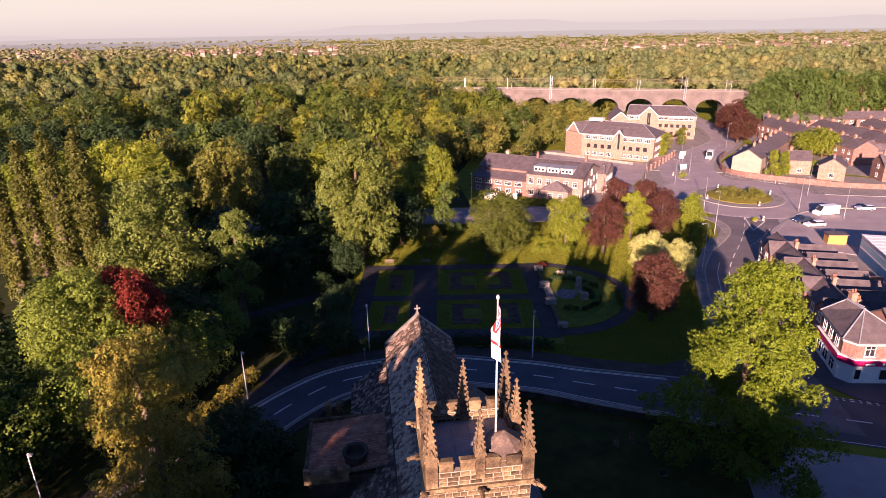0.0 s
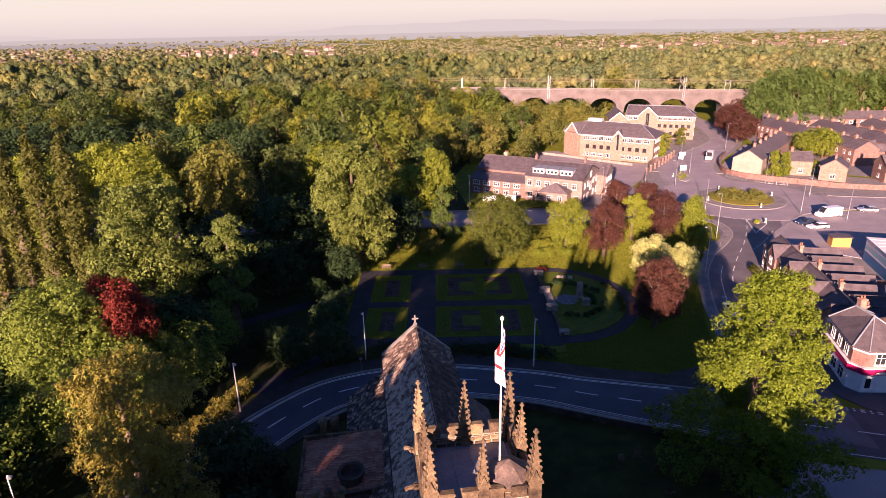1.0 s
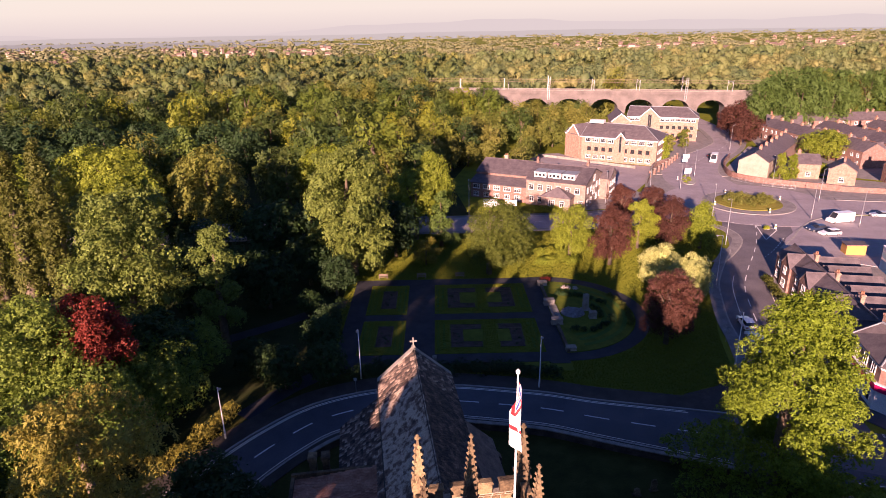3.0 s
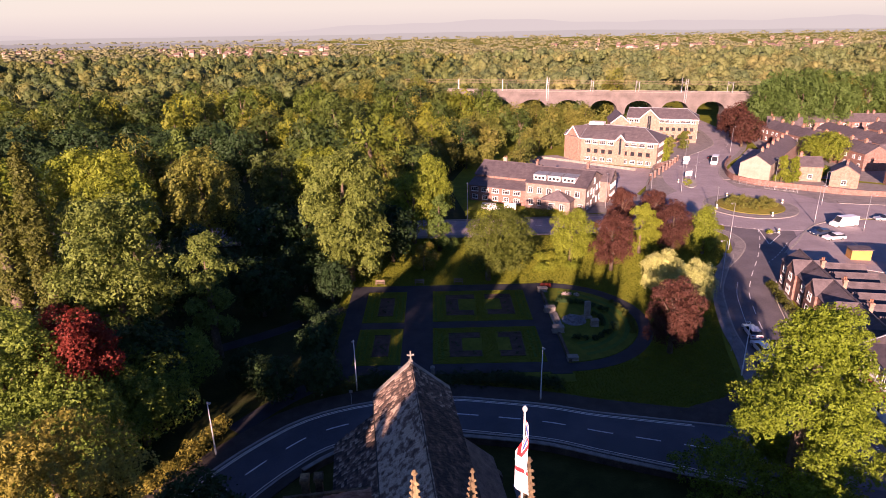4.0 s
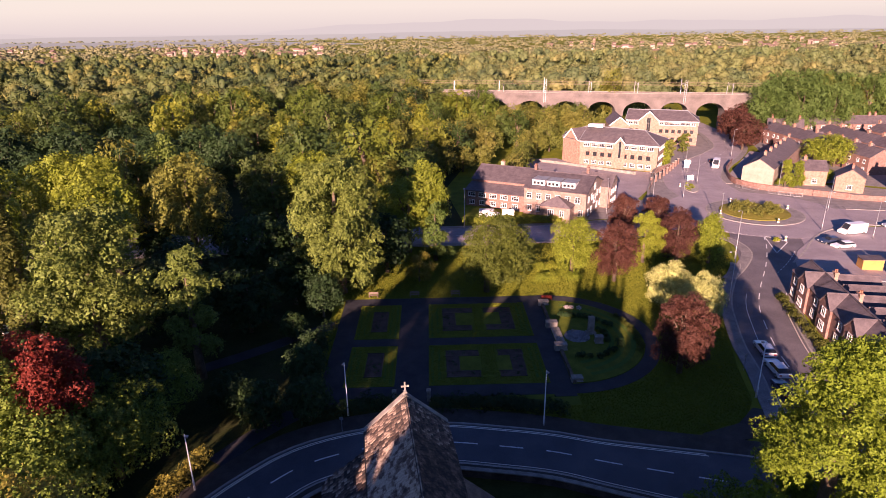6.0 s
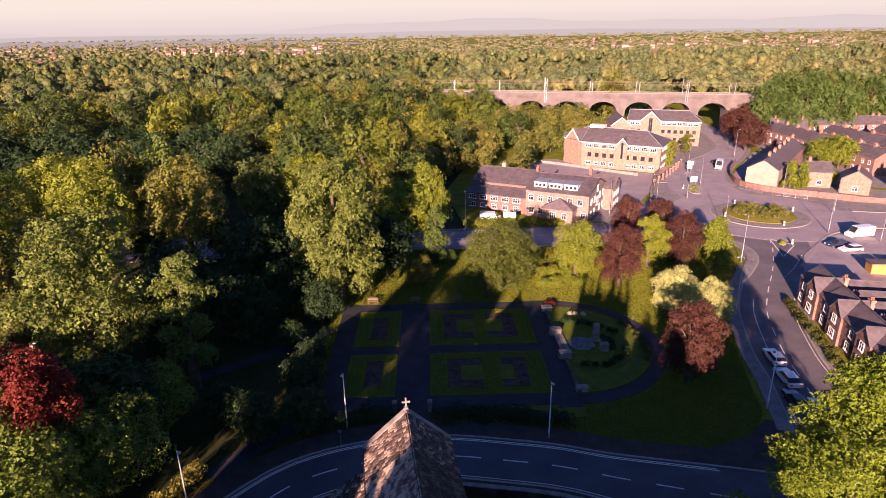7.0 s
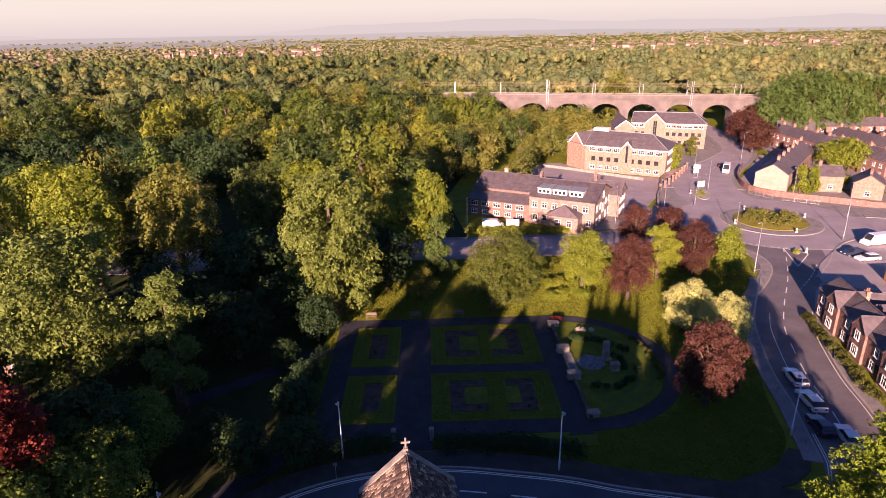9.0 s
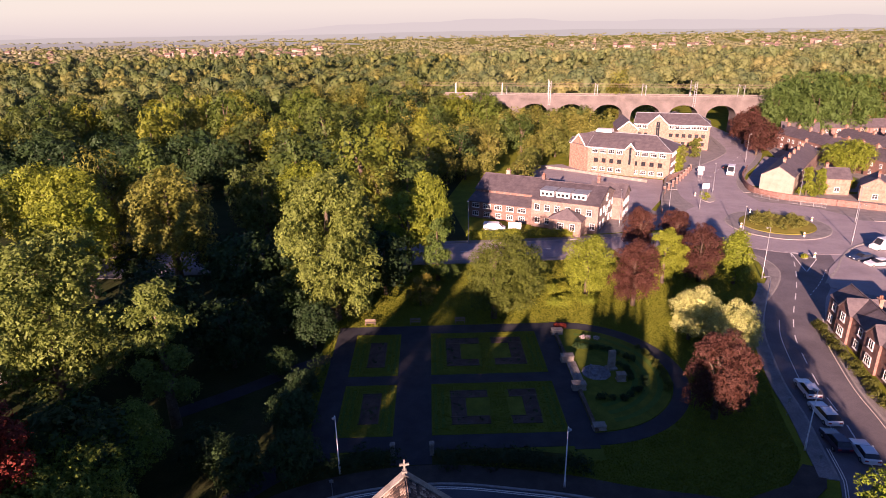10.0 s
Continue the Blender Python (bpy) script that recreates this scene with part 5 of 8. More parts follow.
g.box(-11.6, 20.5, 0, -8.5, 24, 4.2)
part("porch_wall", g, M_STONEDARK, CH)
for v in (6, 11, 16, 21, 25.6):
    g = Geo()
    g.box(6.2, v - 0.4, 0, 7.4, v + 0.4, 3.6)
    g.add([(6.2, v - 0.4, 3.6), (7.4, v - 0.4, 3.6), (7.4, v + 0.4, 3.6), (6.2, v + 0.4, 3.6), (6.2, v - 0.4, 4.9), (6.2, v + 0.4, 4.9)], [(0, 1, 4), (1, 2, 5, 4), (3, 5, 2), (0, 4, 5, 3)])
    part("buttress", g, M_STONEDARK, CH)
# flagged churchyard walk and grave stones
sheet("churchyard_path", [(9.2, 40), (10.8, 40), (8.6, 61), (7.4, 61)], 0.03, M_PAVING, "pale flagged path beside the church", "path")
for x, y, h, rz in [(21.3, 57.0, 1.4, 10), (19.4, 56.4, 0.9, -5), (22.8, 55.0, 0.7, 20), (23.0, 51.6, 0.8, 5), (26.0, 54.0, 0.6, 0)]:
    gs = thing("gravestone", x, y, 0, rz, "weathered sandstone gravestone standing in dark grass", "gravestone", "gravestones")
    g = Geo()
    n = 8
    pr = [(-0.32, 0)] + [(0.32, 0)] + [(0.32 * math.cos(a), h - 0.32 + 0.32 * math.sin(a)) for a in np.linspace(0, math.pi, n)]
    vs = [(x_, -0.08, z) for x_, z in pr] + [(x_, 0.08, z) for x_, z in pr]
    k = len(pr)
    g.add(vs, [tuple(range(k)), tuple(range(2 * k - 1, k - 1, -1))] + [((i + 1) % k, i, i + k, (i + 1) % k + k) for i in range(k)])
    part("headstone", g, M_STONE, gs)
    g = Geo()
    g.bevel_box(-0.45, -0.2, 0, 0.45, 0.2, 0.14, 0.03)
    part("base", g, M_STONE, gs)

# ---- buildings ----
WIN = {}


def window(parent, x, y, z, rz, w, h, bars=1, trans=True, frame_mat=None, name="window"):
    """A framed window set on a wall at (x, y, z), facing local -y turned by rz."""
    fm = frame_mat or M_WHITE
    key = (round(w, 2), round(h, 2), bars, trans, fm.name)
    if key not in WIN:
        f = 0.09
        g = Geo()
        o = [(-w / 2, -h / 2), (w / 2, -h / 2), (w / 2, h / 2), (-w / 2, h / 2)]
        i = [(-w / 2 + f, -h / 2 + f), (w / 2 - f, -h / 2 + f), (w / 2 - f, h / 2 - f), (-w / 2 + f, h / 2 - f)]
        vs = [(x, y_, z_) for y_ in (-0.06, 0.05) for q in (o, i) for x, z_ in q]
        fs = []
        for k in range(4):
            n = (k + 1) % 4
            fs += [(k, n, 4 + n, 4 + k), (8 + n, 8 + k, 12 + k, 12 + n), (n, k, 8 + k, 8 + n), (4 + k, 4 + n, 12 + n, 12 + k)]
        g.add(vs, fs)
        p = Geo()
        p.box(-w / 2 + f, -0.02, -h / 2 + f, w / 2 - f, 0.03, h / 2 - f)
        kids = [("pane", p.mesh("pane", M_GLASS), 0)]
        bar = Geo()
        bar.box(-0.035, -0.05, -h / 2 + f, 0.035, -0.022, h / 2 - f)
        bm_ = bar.mesh("glazing_bar", fm)
        for k in range(bars):
            kids.append(("glazing_bar", bm_, -w / 2 + w * (k + 1) / (bars + 1)))
        if trans:
            tr = Geo()
            tr.box(-w / 2 + f, -0.055, 0.1 * h, w / 2 - f, -0.024, 0.1 * h + 0.06)
            kids.append(("transom", tr.mesh("transom", fm), 0))
        sl = Geo()
        sl.box(-w / 2 - 0.08, -0.14, -h / 2 - 0.1, w / 2 + 0.08, 0.05, -h / 2 - 0.002)
        kids.append(("sill", sl.mesh("sill", M_BLOCK if fm is M_GLASS else fm), 0))
        WIN[key] = (g.mesh("window", fm), kids)
    a, kids = WIN[key]
    o = part(name, a, None, parent)
    o.matrix_basis = pose(x, y, z, 0, 0, rz)
    for nm, me, dx in kids:
        c = part(nm, me, None, o)
        c.matrix_basis = pose(dx, 0, 0)
    return o


def gable_block(parent, x0, y0, x1, y1, eave, ridge, wall, roof, along="x", z0=0.0, over=0.3, hip=0.0, names=("wall", "roof")):
    """Walls with gables under two roof slopes; hip cuts the ridge back at each end."""
    g = Geo()
    r = Geo()
    t = 0.16
    if along == "x":
        ym = (y0 + y1) / 2
        ins = min(hip, (x1 - x0) / 2)
        if hip:
            g.box(x0, y0, z0, x1, y1, eave)
        else:
            vs = [(x0, y0, z0), (x0, y1, z0), (x0, y1, eave), (x0, ym, ridge - t), (x0, y0, eave)]
            vs += [(x1, b, c) for _, b, c in vs]
            g.add(vs, [(0, 1, 2, 3, 4), (9, 8, 7, 6, 5), (0, 4, 9, 5), (1, 6, 7, 2), (0, 5, 6, 1)])
        sl = (ridge - eave) / (ym - y0)
        ez = eave - over * sl + 0.08
        A, B, C, D = (x0 - over, y0 - over, ez), (x1 + over, y0 - over, ez), (x1 + over, y1 + over, ez), (x0 - over, y1 + over, ez)
        P, Q = (x0 - over + (ins + over if hip else 0), ym, ridge + 0.08), (x1 + over - (ins + over if hip else 0), ym, ridge + 0.08)
    else:
        xm = (x0 + x1) / 2
        ins = min(hip, (y1 - y0) / 2)
        if hip:
            g.box(x0, y0, z0, x1, y1, eave)
        else:
            vs = [(x0, y0, z0), (x1, y0, z0), (x1, y0, eave), (xm, y0, ridge - t), (x0, y0, eave)]
            vs += [(a, y1, c) for a, _, c in vs]
            g.add(vs, [(0, 1, 2, 3, 4), (9, 8, 7, 6, 5), (0, 4, 9, 5), (1, 6, 7, 2), (0, 5, 6, 1)])
        sl = (ridge - eave) / (xm - x0)
        ez = eave - over * sl + 0.08
        A, B, C, D = (x1 + over, y0 - over, ez), (x1 + over, y1 + over, ez), (x0 - over, y1 + over, ez), (x0 - over, y0 - over, ez)
        P, Q = (xm, y0 - over + (ins + over if hip else 0), ridge + 0.08), (xm, y1 + over - (ins + over if hip else 0), ridge + 0.08)
    r.slab(A, B, Q, P, t)
    r.slab(C, D, P, Q, t)
    if hip:
        for tri in ((B, C, Q), (D, A, P)):
            a, b, c = map(Vector, tri)
            n = (b - a).cross(c - a).normalized() * t
            r.add([a, b, c, a - n, b - n, c - n], [(0, 1, 2), (5, 4, 3), (0, 3, 4, 1), (1, 4, 5, 2), (2, 5, 3, 0)])
    w = part(names[0], g, wall, parent)
    ro = part(names[1], r, roof, parent)
    rt = Geo()
    rt.tube([P, Q], [0.13, 0.13], 6)
    part("ridge_tiles", rt, M_SLATE if roof is M_SLATE else M_STONEROOF, ro)
    return w, ro


def chimney(parent, x, y, z0, z1, sx=0.9, sy=0.6, pots=3, mat=None):
    g = Geo()
    g.box(x - sx / 2, y - sy / 2, z0, x + sx / 2, y + sy / 2, z1 - 0.25)
    g.bevel_box(x - sx / 2 - 0.08, y - sy / 2 - 0.08, z1 - 0.25, x + sx / 2 + 0.08, y + sy / 2 + 0.08, z1, 0.06)
    c = part("chimney", g, mat or M_BRICKRED, parent)
    for k in range(pots):
        g = Geo()
        g.lathe([(0.13, z1 - 0.02), (0.11, z1 + 0.4), (0.14, z1 + 0.45)], 8, x - sx / 2 + sx * (k + 0.5) / pots, y)
        part("chimney_pot", g, M_TERRACOTTA, c)
    return c


# railway viaduct
VA, VB = Vector((5.9, 301.6, 0)), Vector((158.0, 286.4, 0))
vd = (VB - VA)
VL = vd.length
via = thing("railway_viaduct", VA.x, VA.y, 0, math.degrees(math.atan2(vd.y, vd.x)), "brown brick railway viaduct with round arches", "viaduct")
via.matrix_basis = pose(VA.x, VA.y, 1.95, 0, 0, math.degrees(math.atan2(vd.y, vd.x))) @ pose(0, 0, 0, 0, 1.05, 0)
VT, PITCH, SPAN, DEPTH, RISE = 15.3, 16.2, 12.6, 8.0, 12.6
n_arch = 9
for k in range(n_arch):
    u0 = k * PITCH
    c = u0 + PITCH / 2
    pts = []
    na = 14
    sp_z = RISE - SPAN / 2 * 0.72
    for i in range(na + 1):
        a = math.pi * i / na
        pts.append((c - SPAN / 2 * math.cos(a), sp_z + SPAN / 2 * 0.72 * math.sin(a)))
    low = [(u0, -3), (c - SPAN / 2, -3)] + pts + [(c + SPAN / 2, -3), (u0 + PITCH, -3)]
    g = Geo()
    m_ = len(low)
    vs = []
    for y in (0, DEPTH):
        vs += [(x, y, z) for x, z in low] + [(x, y, VT) for x, _ in low]
    fs = []
    for i in range(m_ - 1):
        fs.append((i, i + 1, m_ + i + 1, m_ + i))
        o = 2 * m_
        fs.append((o + i + 1, o + i, o + m_ + i, o + m_ + i + 1))
        fs.append((i + 1, i, o + i, o + i + 1))
    fs.append((m_, 2 * m_ - 1, 4 * m_ - 1, 3 * m_))
    g.add(vs, fs)
    ar = part("arch", g, M_BRICKBROWN, via)
    g = Geo()
    rv, rf = [], []
    for xa, za in pts:
        ra = Vector((xa - c, za - sp_z)).normalized() * 0.7
        rv += [(xa, -0.08, za), (xa + ra.x, -0.08, za + ra.y), (xa, 0.02, za), (xa + ra.x, 0.02, za + ra.y)]
    for i in range(na):
        k0 = 4 * i
        rf += [(k0, k0 + 4, k0 + 5, k0 + 1), (k0 + 1, k0 + 5, k0 + 7, k0 + 3), (k0, k0 + 2, k0 + 6, k0 + 4)]
    g.add(rv, rf)
    part("arch_ring", g, M_BRICKBROWN, ar)
for y0, y1 in ((-0.25, 0.3), (DEPTH - 0.3, DEPTH + 0.25)):
    LX = n_arch * PITCH
    g = Geo()
    g.box(0, y0, VT - 0.35, LX, y1, VT)
    g.box(0, y0 + 0.1, VT, LX, y1 - 0.1, VT + 1.0)
    para = part("parapet", g, M_BRICKBROWN, via)
    g = Geo()
    g.box(0, y0 - 0.08, VT + 1.0, LX, y1 + 0.08, VT + 1.22)
    part("coping", g, M_BLOCK, para, "pale stone parapet coping")
    g = Geo()
    g.box(0, y0 - 0.06 if y0 < 0 else y1 - 0.06, VT - 0.75, LX, y0 + 0.1 if y0 < 0 else y1 + 0.06, VT - 0.55)
    part("string_course", g, M_BRICKBROWN, para)
g = Geo()
g.box(0.0, 0.3, VT - 0.02, n_arch * PITCH, DEPTH - 0.3, VT + 0.35)
part("ballast", g, M_GRAVEL, via, "grey stone railway ballast")
for ky in (1.5, 2.95, 5.05, 6.5):
    g = Geo()
    g.box(0, ky - 0.06, VT + 0.35, n_arch * PITCH, ky + 0.06, VT + 0.5)
    part("rail", g, M_IRON, via)
for s in (-1, 1):
    g = Geo()
    x0 = -60 if s < 0 else n_arch * PITCH
    g.add([(x0, -8, 0), (x0 + 60, -8, 0), (x0 + 60, 0, VT), (x0, 0, VT), (x0, DEPTH + 8, 0), (x0 + 60, DEPTH + 8, 0), (x0 + 60, DEPTH, VT), (x0, DEPTH, VT)], [(0, 1, 2, 3), (3, 2, 6, 7), (5, 4, 7, 6), (1, 5, 6, 2), (0, 3, 7, 4)])
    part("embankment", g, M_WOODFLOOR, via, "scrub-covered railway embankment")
# overhead line masts and wires
for k in range(8):
    u = 5.2 + k * 20.8
    mst = thing("overhead_line_mast", 0, 0, 0, 0, "galvanised railway overhead line mast on the viaduct", "mast", "overhead line masts")
    mst.matrix_basis = via.matrix_basis @ pose(u, 0, VT + 0.02)
    wide = k in (2, 5)
    for yy in (-0.45 if wide else 0.7, DEPTH - 0.7):
        g = Geo()
        hh = 7.2 if wide else 5.8
        if wide and yy < 2:
            for dx in (-0.42, 0.42):
                g.box(dx - 0.1, yy - 0.1, -3.4, dx + 0.1, yy + 0.1, hh)
            for z in range(-3, 7):
                g.box(-0.42, yy - 0.05, z, 0.42, yy + 0.05, z + 0.12)
        else:
            g.box(-0.12, yy - 0.12, 0, 0.12, yy + 0.12, hh)
        part("post", g, M_GALV, mst)
    g = Geo()
    g.box(-0.08, -0.45 if wide else 0.7, 5.2, 0.08, DEPTH - 0.7, 5.4)
    part("cross_arm", g, M_GALV, mst)
    for yy in (2.2, 5.8):
        g = Geo()
        g.box(-0.05, yy - 0.05, 4.3, 0.05, yy + 0.05, 5.2)
        part("dropper", g, M_GALV, mst)
for u in (28.0, 107.5):
    sg_ = thing("railway_signal", 0, 0, 0, 0, "slim railway signal post on the viaduct", "signal post", "railway signals")
    sg_.matrix_basis = via.matrix_basis @ pose(u, 0.8, VT + 0.02)
    g = Geo()
    g.tube([(0, 0, 0), (0, 0, 4.6)], [0.09, 0.07], 6)
    part("post", g, M_GALV, sg_)
    g = Geo()
    g.bevel_box(-0.25, -0.15, 3.6, 0.25, 0.15, 4.7, 0.05)
    part("head", g, M_IRON, sg_)
ow = thing("overhead_wires", 0, 0, 0, 0, "thin railway contact wires strung between the masts", "wires")
ow.matrix_basis = via.matrix_basis.copy()
for yy in (2.2, 5.8):
    for z in (4.6, 5.7):
        g = Geo()
        g.tube([(-20, yy, VT + z), (VL + 20, yy, VT + z)], [0.045, 0.045], 4)
        part("wire", g, M_TIMBER, ow)

# office building beside the car park, bent plan
def poly_block(parent, poly, z0, z1, wall):
    g = Geo()
    g.prism(poly, z0, z1)
    return part("wall", g, wall, parent)


def hip_ridge(parent, poly, eave, ra, rb, top, mat, over=0.45):
    """A hipped roof over a convex plan: every eave runs up to the nearer end of the ridge from ra to rb."""
    c = Vector((sum(p[0] for p in poly) / len(poly), sum(p[1] for p in poly) / len(poly)))
    out = [c + (Vector(p) - c) * (1 + over / (Vector(p) - c).length) for p in poly]
    ends = [Vector(ra), Vector(rb)]
    near = [min((0, 1), key=lambda k: (p - ends[k]).length) for p in out]
    n = len(poly)
    vs = [(p.x, p.y, eave) for p in out] + [(e.x, e.y, top) for e in ends] + [(p.x, p.y, eave - 0.18) for p in out]
    fs = []
    for i in range(n):
        j = (i + 1) % n
        fs.append((i, j, n + near[i]) if near[i] == near[j] else (i, j, n + near[j], n + near[i]))
        fs.append((n + 2 + i, n + 2 + j, j, i))
    fs.append(tuple(range(2 * n + 1, n + 1, -1)))
    g = Geo()
    g.add(vs, fs)
    f = Geo()
    f.prism([tuple(c + (Vector(p) - c) * (1 + 0.22 / (Vector(p) - c).length)) for p in poly], eave - 0.48, eave - 0.18)
    part("eaves_board", f, M_WHITE, parent, "white eaves board")
    ro = part("roof", g, mat, parent)
    g = Geo()
    g.tube([(*ra, top), (*rb, top)], [0.16, 0.16], 6)
    for i, p in enumerate(out):
        e = ends[near[i]]
        g.tube([(p.x, p.y, eave + 0.02), (e.x, e.y, top)], [0.1, 0.1], 5)
    part("ridge_tiles", g, M_LEAD, ro, "pale ridge and hip tiles")
    return ro


def facade_windows(parent, a, b, rows, count, w, h, gap_mid=False, margin=1.5, frame_mat=None, bars=1):
    """Rows of windows along the wall from a to b (outside on the right hand of a to b)."""
    a, b = Vector(a), Vector(b)
    d = b - a
    rz = math.degrees(math.atan2(d.y, d.x))
    n = Vector((d.y, -d.x)).normalized() * 0.03
    for z in rows:
        for k in range(count):
            if gap_mid and k == count // 2:
                continue
            t = (margin + (d.length - 2 * margin) * (k + 0.5) / count) / d.length
            p = a + d * t + n
            window(parent, p.x, p.y, z, rz, w, h, bars, True, frame_mat)


def wall_gable(parent, a, b, z0, z1, width, wall, roof, depth=4.0, at=0.5):
    """A gabled bay that stands a little proud of the wall from a to b."""
    a, b = Vector(a), Vector(b)
    d = b - a
    m = a + d * at
    M = pose(m.x, m.y, 0, 0, 0, math.degrees(math.atan2(d.y, d.x)))
    g = Geo()
    g.m = M
    w = width / 2
    vs = [(-w, -0.25, 0), (w, -0.25, 0), (w, -0.25, z0), (0, -0.25, z1), (-w, -0.25, z0)]
    vs += [(x, depth, z) for x, _, z in vs]
    g.add(vs, [(0, 1, 2, 3, 4), (1, 6, 7, 2), (5, 0, 4, 9)])
    bay = part("gable_bay", g, wall, parent)
    g = Geo()
    g.m = M
    for s in (-1, 1):
        q = [(s * (w + 0.25), -0.45, z0 - 0.2), (0, -0.45, z1 + 0.12), (0, depth, z1 + 0.12), (s * (w + 0.25), depth, z0 - 0.2)]
        g.slab(*(q if s < 0 else [q[1], q[0], q[3], q[2]]), 0.15)
    part("bay_roof", g, roof, bay)
    g = Geo()
    g.m = M
    for s in (-1, 1):
        q = [(s * (w + 0.25), -0.5, z0 - 0.15), (0, -0.5, z1 + 0.2), (0, -0.25, z1 + 0.2), (s * (w + 0.25), -0.25, z0 - 0.15)]
        g.slab(*(q if s < 0 else [q[1], q[0], q[3], q[2]]), 0.3)
    part("bargeboard", g, M_WHITE, bay, "white painted bargeboard")
    return bay


OA = thing("office_building", 0, 0, 0, 0, "orange brick office building with grey hipped roof and white windows", "office building", "brick offices")
pa = [(51.6, 221.8), (73.6, 207.8), (81.6, 220.6), (69, 236), (50.5, 239), (47.6, 230.6)]
poly_block(OA, pa, 0, 8.6, M_BRICKORANGE)
hip_ridge(OA, pa, 8.6, (56.2, 230.2), (72.2, 217.4), 12.2, M_SLATE)
facade_windows(OA, pa[0], pa[1], (7.35,), 9, 2.0, 1.3, True, 1.0, None, 2)
facade_windows(OA, pa[0], pa[1], (4.3,), 9, 1.3, 1.3, True, 1.6, M_IRON)
facade_windows(OA, pa[0], pa[1], (1.5,), 9, 1.7, 1.2, True, 1.3, None, 2)
facade_windows(OA, pa[1], pa[2], (1.5, 4.3, 7.3), 5, 1.4, 1.2)
facade_windows(OA, pa[5], pa[0], (4.7,), 1, 0.8, 5.5, False, 1.5, M_GLASS)
bay = wall_gable(OA, pa[0], pa[1], 8.4, 10.4, 3.4, M_BRICKORANGE, M_SLATE, 5, 0.53)
wall_gable(OA, pa[5], pa[0], 8.6, 11.9, 7.2, M_BRICKORANGE, M_SLATE, 6)
mm = Vector(pa[0]).lerp(Vector(pa[1]), 0.53) + Vector((-0.537, -0.843)) * 0.3
window(OA, mm.x, mm.y, 6.4, math.degrees(math.atan2(pa[1][1] - pa[0][1], pa[1][0] - pa[0][0])), 0.9, 5.6, 0, True, M_BLOCK)
g = Geo()
g.box(-2.5, -1.5, 12.4, 2.5, 1.5, 13.4)
o = part("plant_box", g, M_WHITE, OA)
o.matrix_basis = pose(58, 226, 0, 0, 0, -30)

OB = thing("office_building", 0, 0, 0, 0, "orange brick office building with a central gable near the viaduct", "office building", "brick offices")
ow_, oe_ = Vector((80.5, 263.5)), Vector((106.0, 253.2))
rz_ = math.degrees(math.atan2(oe_.y - ow_.y, oe_.x - ow_.x))
on_ = Vector((oe_ - ow_).yx) * Vector((-1, 1)) / (oe_ - ow_).length
pb = [tuple(ow_), tuple(oe_), tuple(oe_ + on_ * 12.5), tuple(ow_ + on_ * 12.5)]
poly_block(OB, pb, 0, 9.5, M_BRICKORANGE)
hip_ridge(OB, pb, 9.5, tuple(ow_ + on_ * 6.2), tuple(oe_ + on_ * 6.2 - (oe_ - ow_).normalized() * 4.5), 12.9, M_SLATE)
facade_windows(OB, pb[0], pb[1], (8.3,), 13, 1.7, 1.2, False, 0.8)
facade_windows(OB, pb[0], pb[1], (2.2, 5.3), 11, 1.3, 1.3, False, 1.0, M_IRON)
facade_windows(OB, pb[1], pb[2], (2.2, 5.3, 8.3), 5, 1.5, 1.2)
wall_gable(OB, pb[0], pb[1], 9.4, 12.9, 7.6, M_BRICKORANGE, M_SLATE, 7, 0.32)
mm = Vector(pb[0]).lerp(Vector(pb[1]), 0.32) - on_ * 0.32
window(OB, mm.x, mm.y, 7.4, rz_, 1.5, 6.0, 1, True, M_BLOCK)
wg = [(70.4, 251.6), (77.4, 250.2), (80.3, 266.4), (73.4, 267.8)]
g = Geo()
g.m = pose(73.9, 250.9, 0, 0, 0, -10.3)
g.add([(-3.6, 0, 0), (3.6, 0, 0), (3.6, 0, 9.2), (0, 0, 12.0), (-3.6, 0, 9.2), (-3.6, 16.5, 0), (3.6, 16.5, 0), (3.6, 16.5, 9.2), (0, 16.5, 12.0), (-3.6, 16.5, 9.2)], [(0, 1, 2, 3, 4), (9, 8, 7, 6, 5), (1, 6, 7, 2), (5, 0, 4, 9)])
wing_ = part("wing_wall", g, M_BRICKORANGE, OB)
g = Geo()
g.m = pose(73.9, 250.9, 0, 0, 0, -10.3)
for sx in (-1, 1):
    q = [(sx * 4.0, -0.4, 9.0), (0, -0.4, 12.15), (0, 19.5, 12.15), (sx * 4.0, 17, 9.0)]
    g.slab(*(q if sx < 0 else [q[1], q[0], q[3], q[2]]), 0.16)
part("wing_roof", g, M_SLATE, OB)
g = Geo()
g.m = pose(73.9, 250.9, 0, 0, 0, -10.3)
for sx in (-1, 1):
    q = [(sx * 4.0, -0.5, 9.05), (0, -0.5, 12.25), (0, -0.25, 12.25), (sx * 4.0, -0.25, 9.05)]
    g.slab(*(q if sx < 0 else [q[1], q[0], q[3], q[2]]), 0.32)
part("bargeboard", g, M_WHITE, wing_, "white painted bargeboard")
facade_windows(OB, wg[1], wg[2], (2.2, 5.3, 8.2), 6, 1.4, 1.2)

# long low building with dormers
HT = thing("long_building", 9.3, 173.6, 0, -29.5, "long two-storey brick building with a slate roof and white dormers", "building")
gable_block(HT, 0, 4.2, 17, 17, 6.5, 9.2, M_BRICKRED, M_SLATE)
g = Geo()
g.box(0, 0, 0, 17, 4.2, 4.3)
part("front_wall", g, M_BRICKRED, HT)
g = Geo()
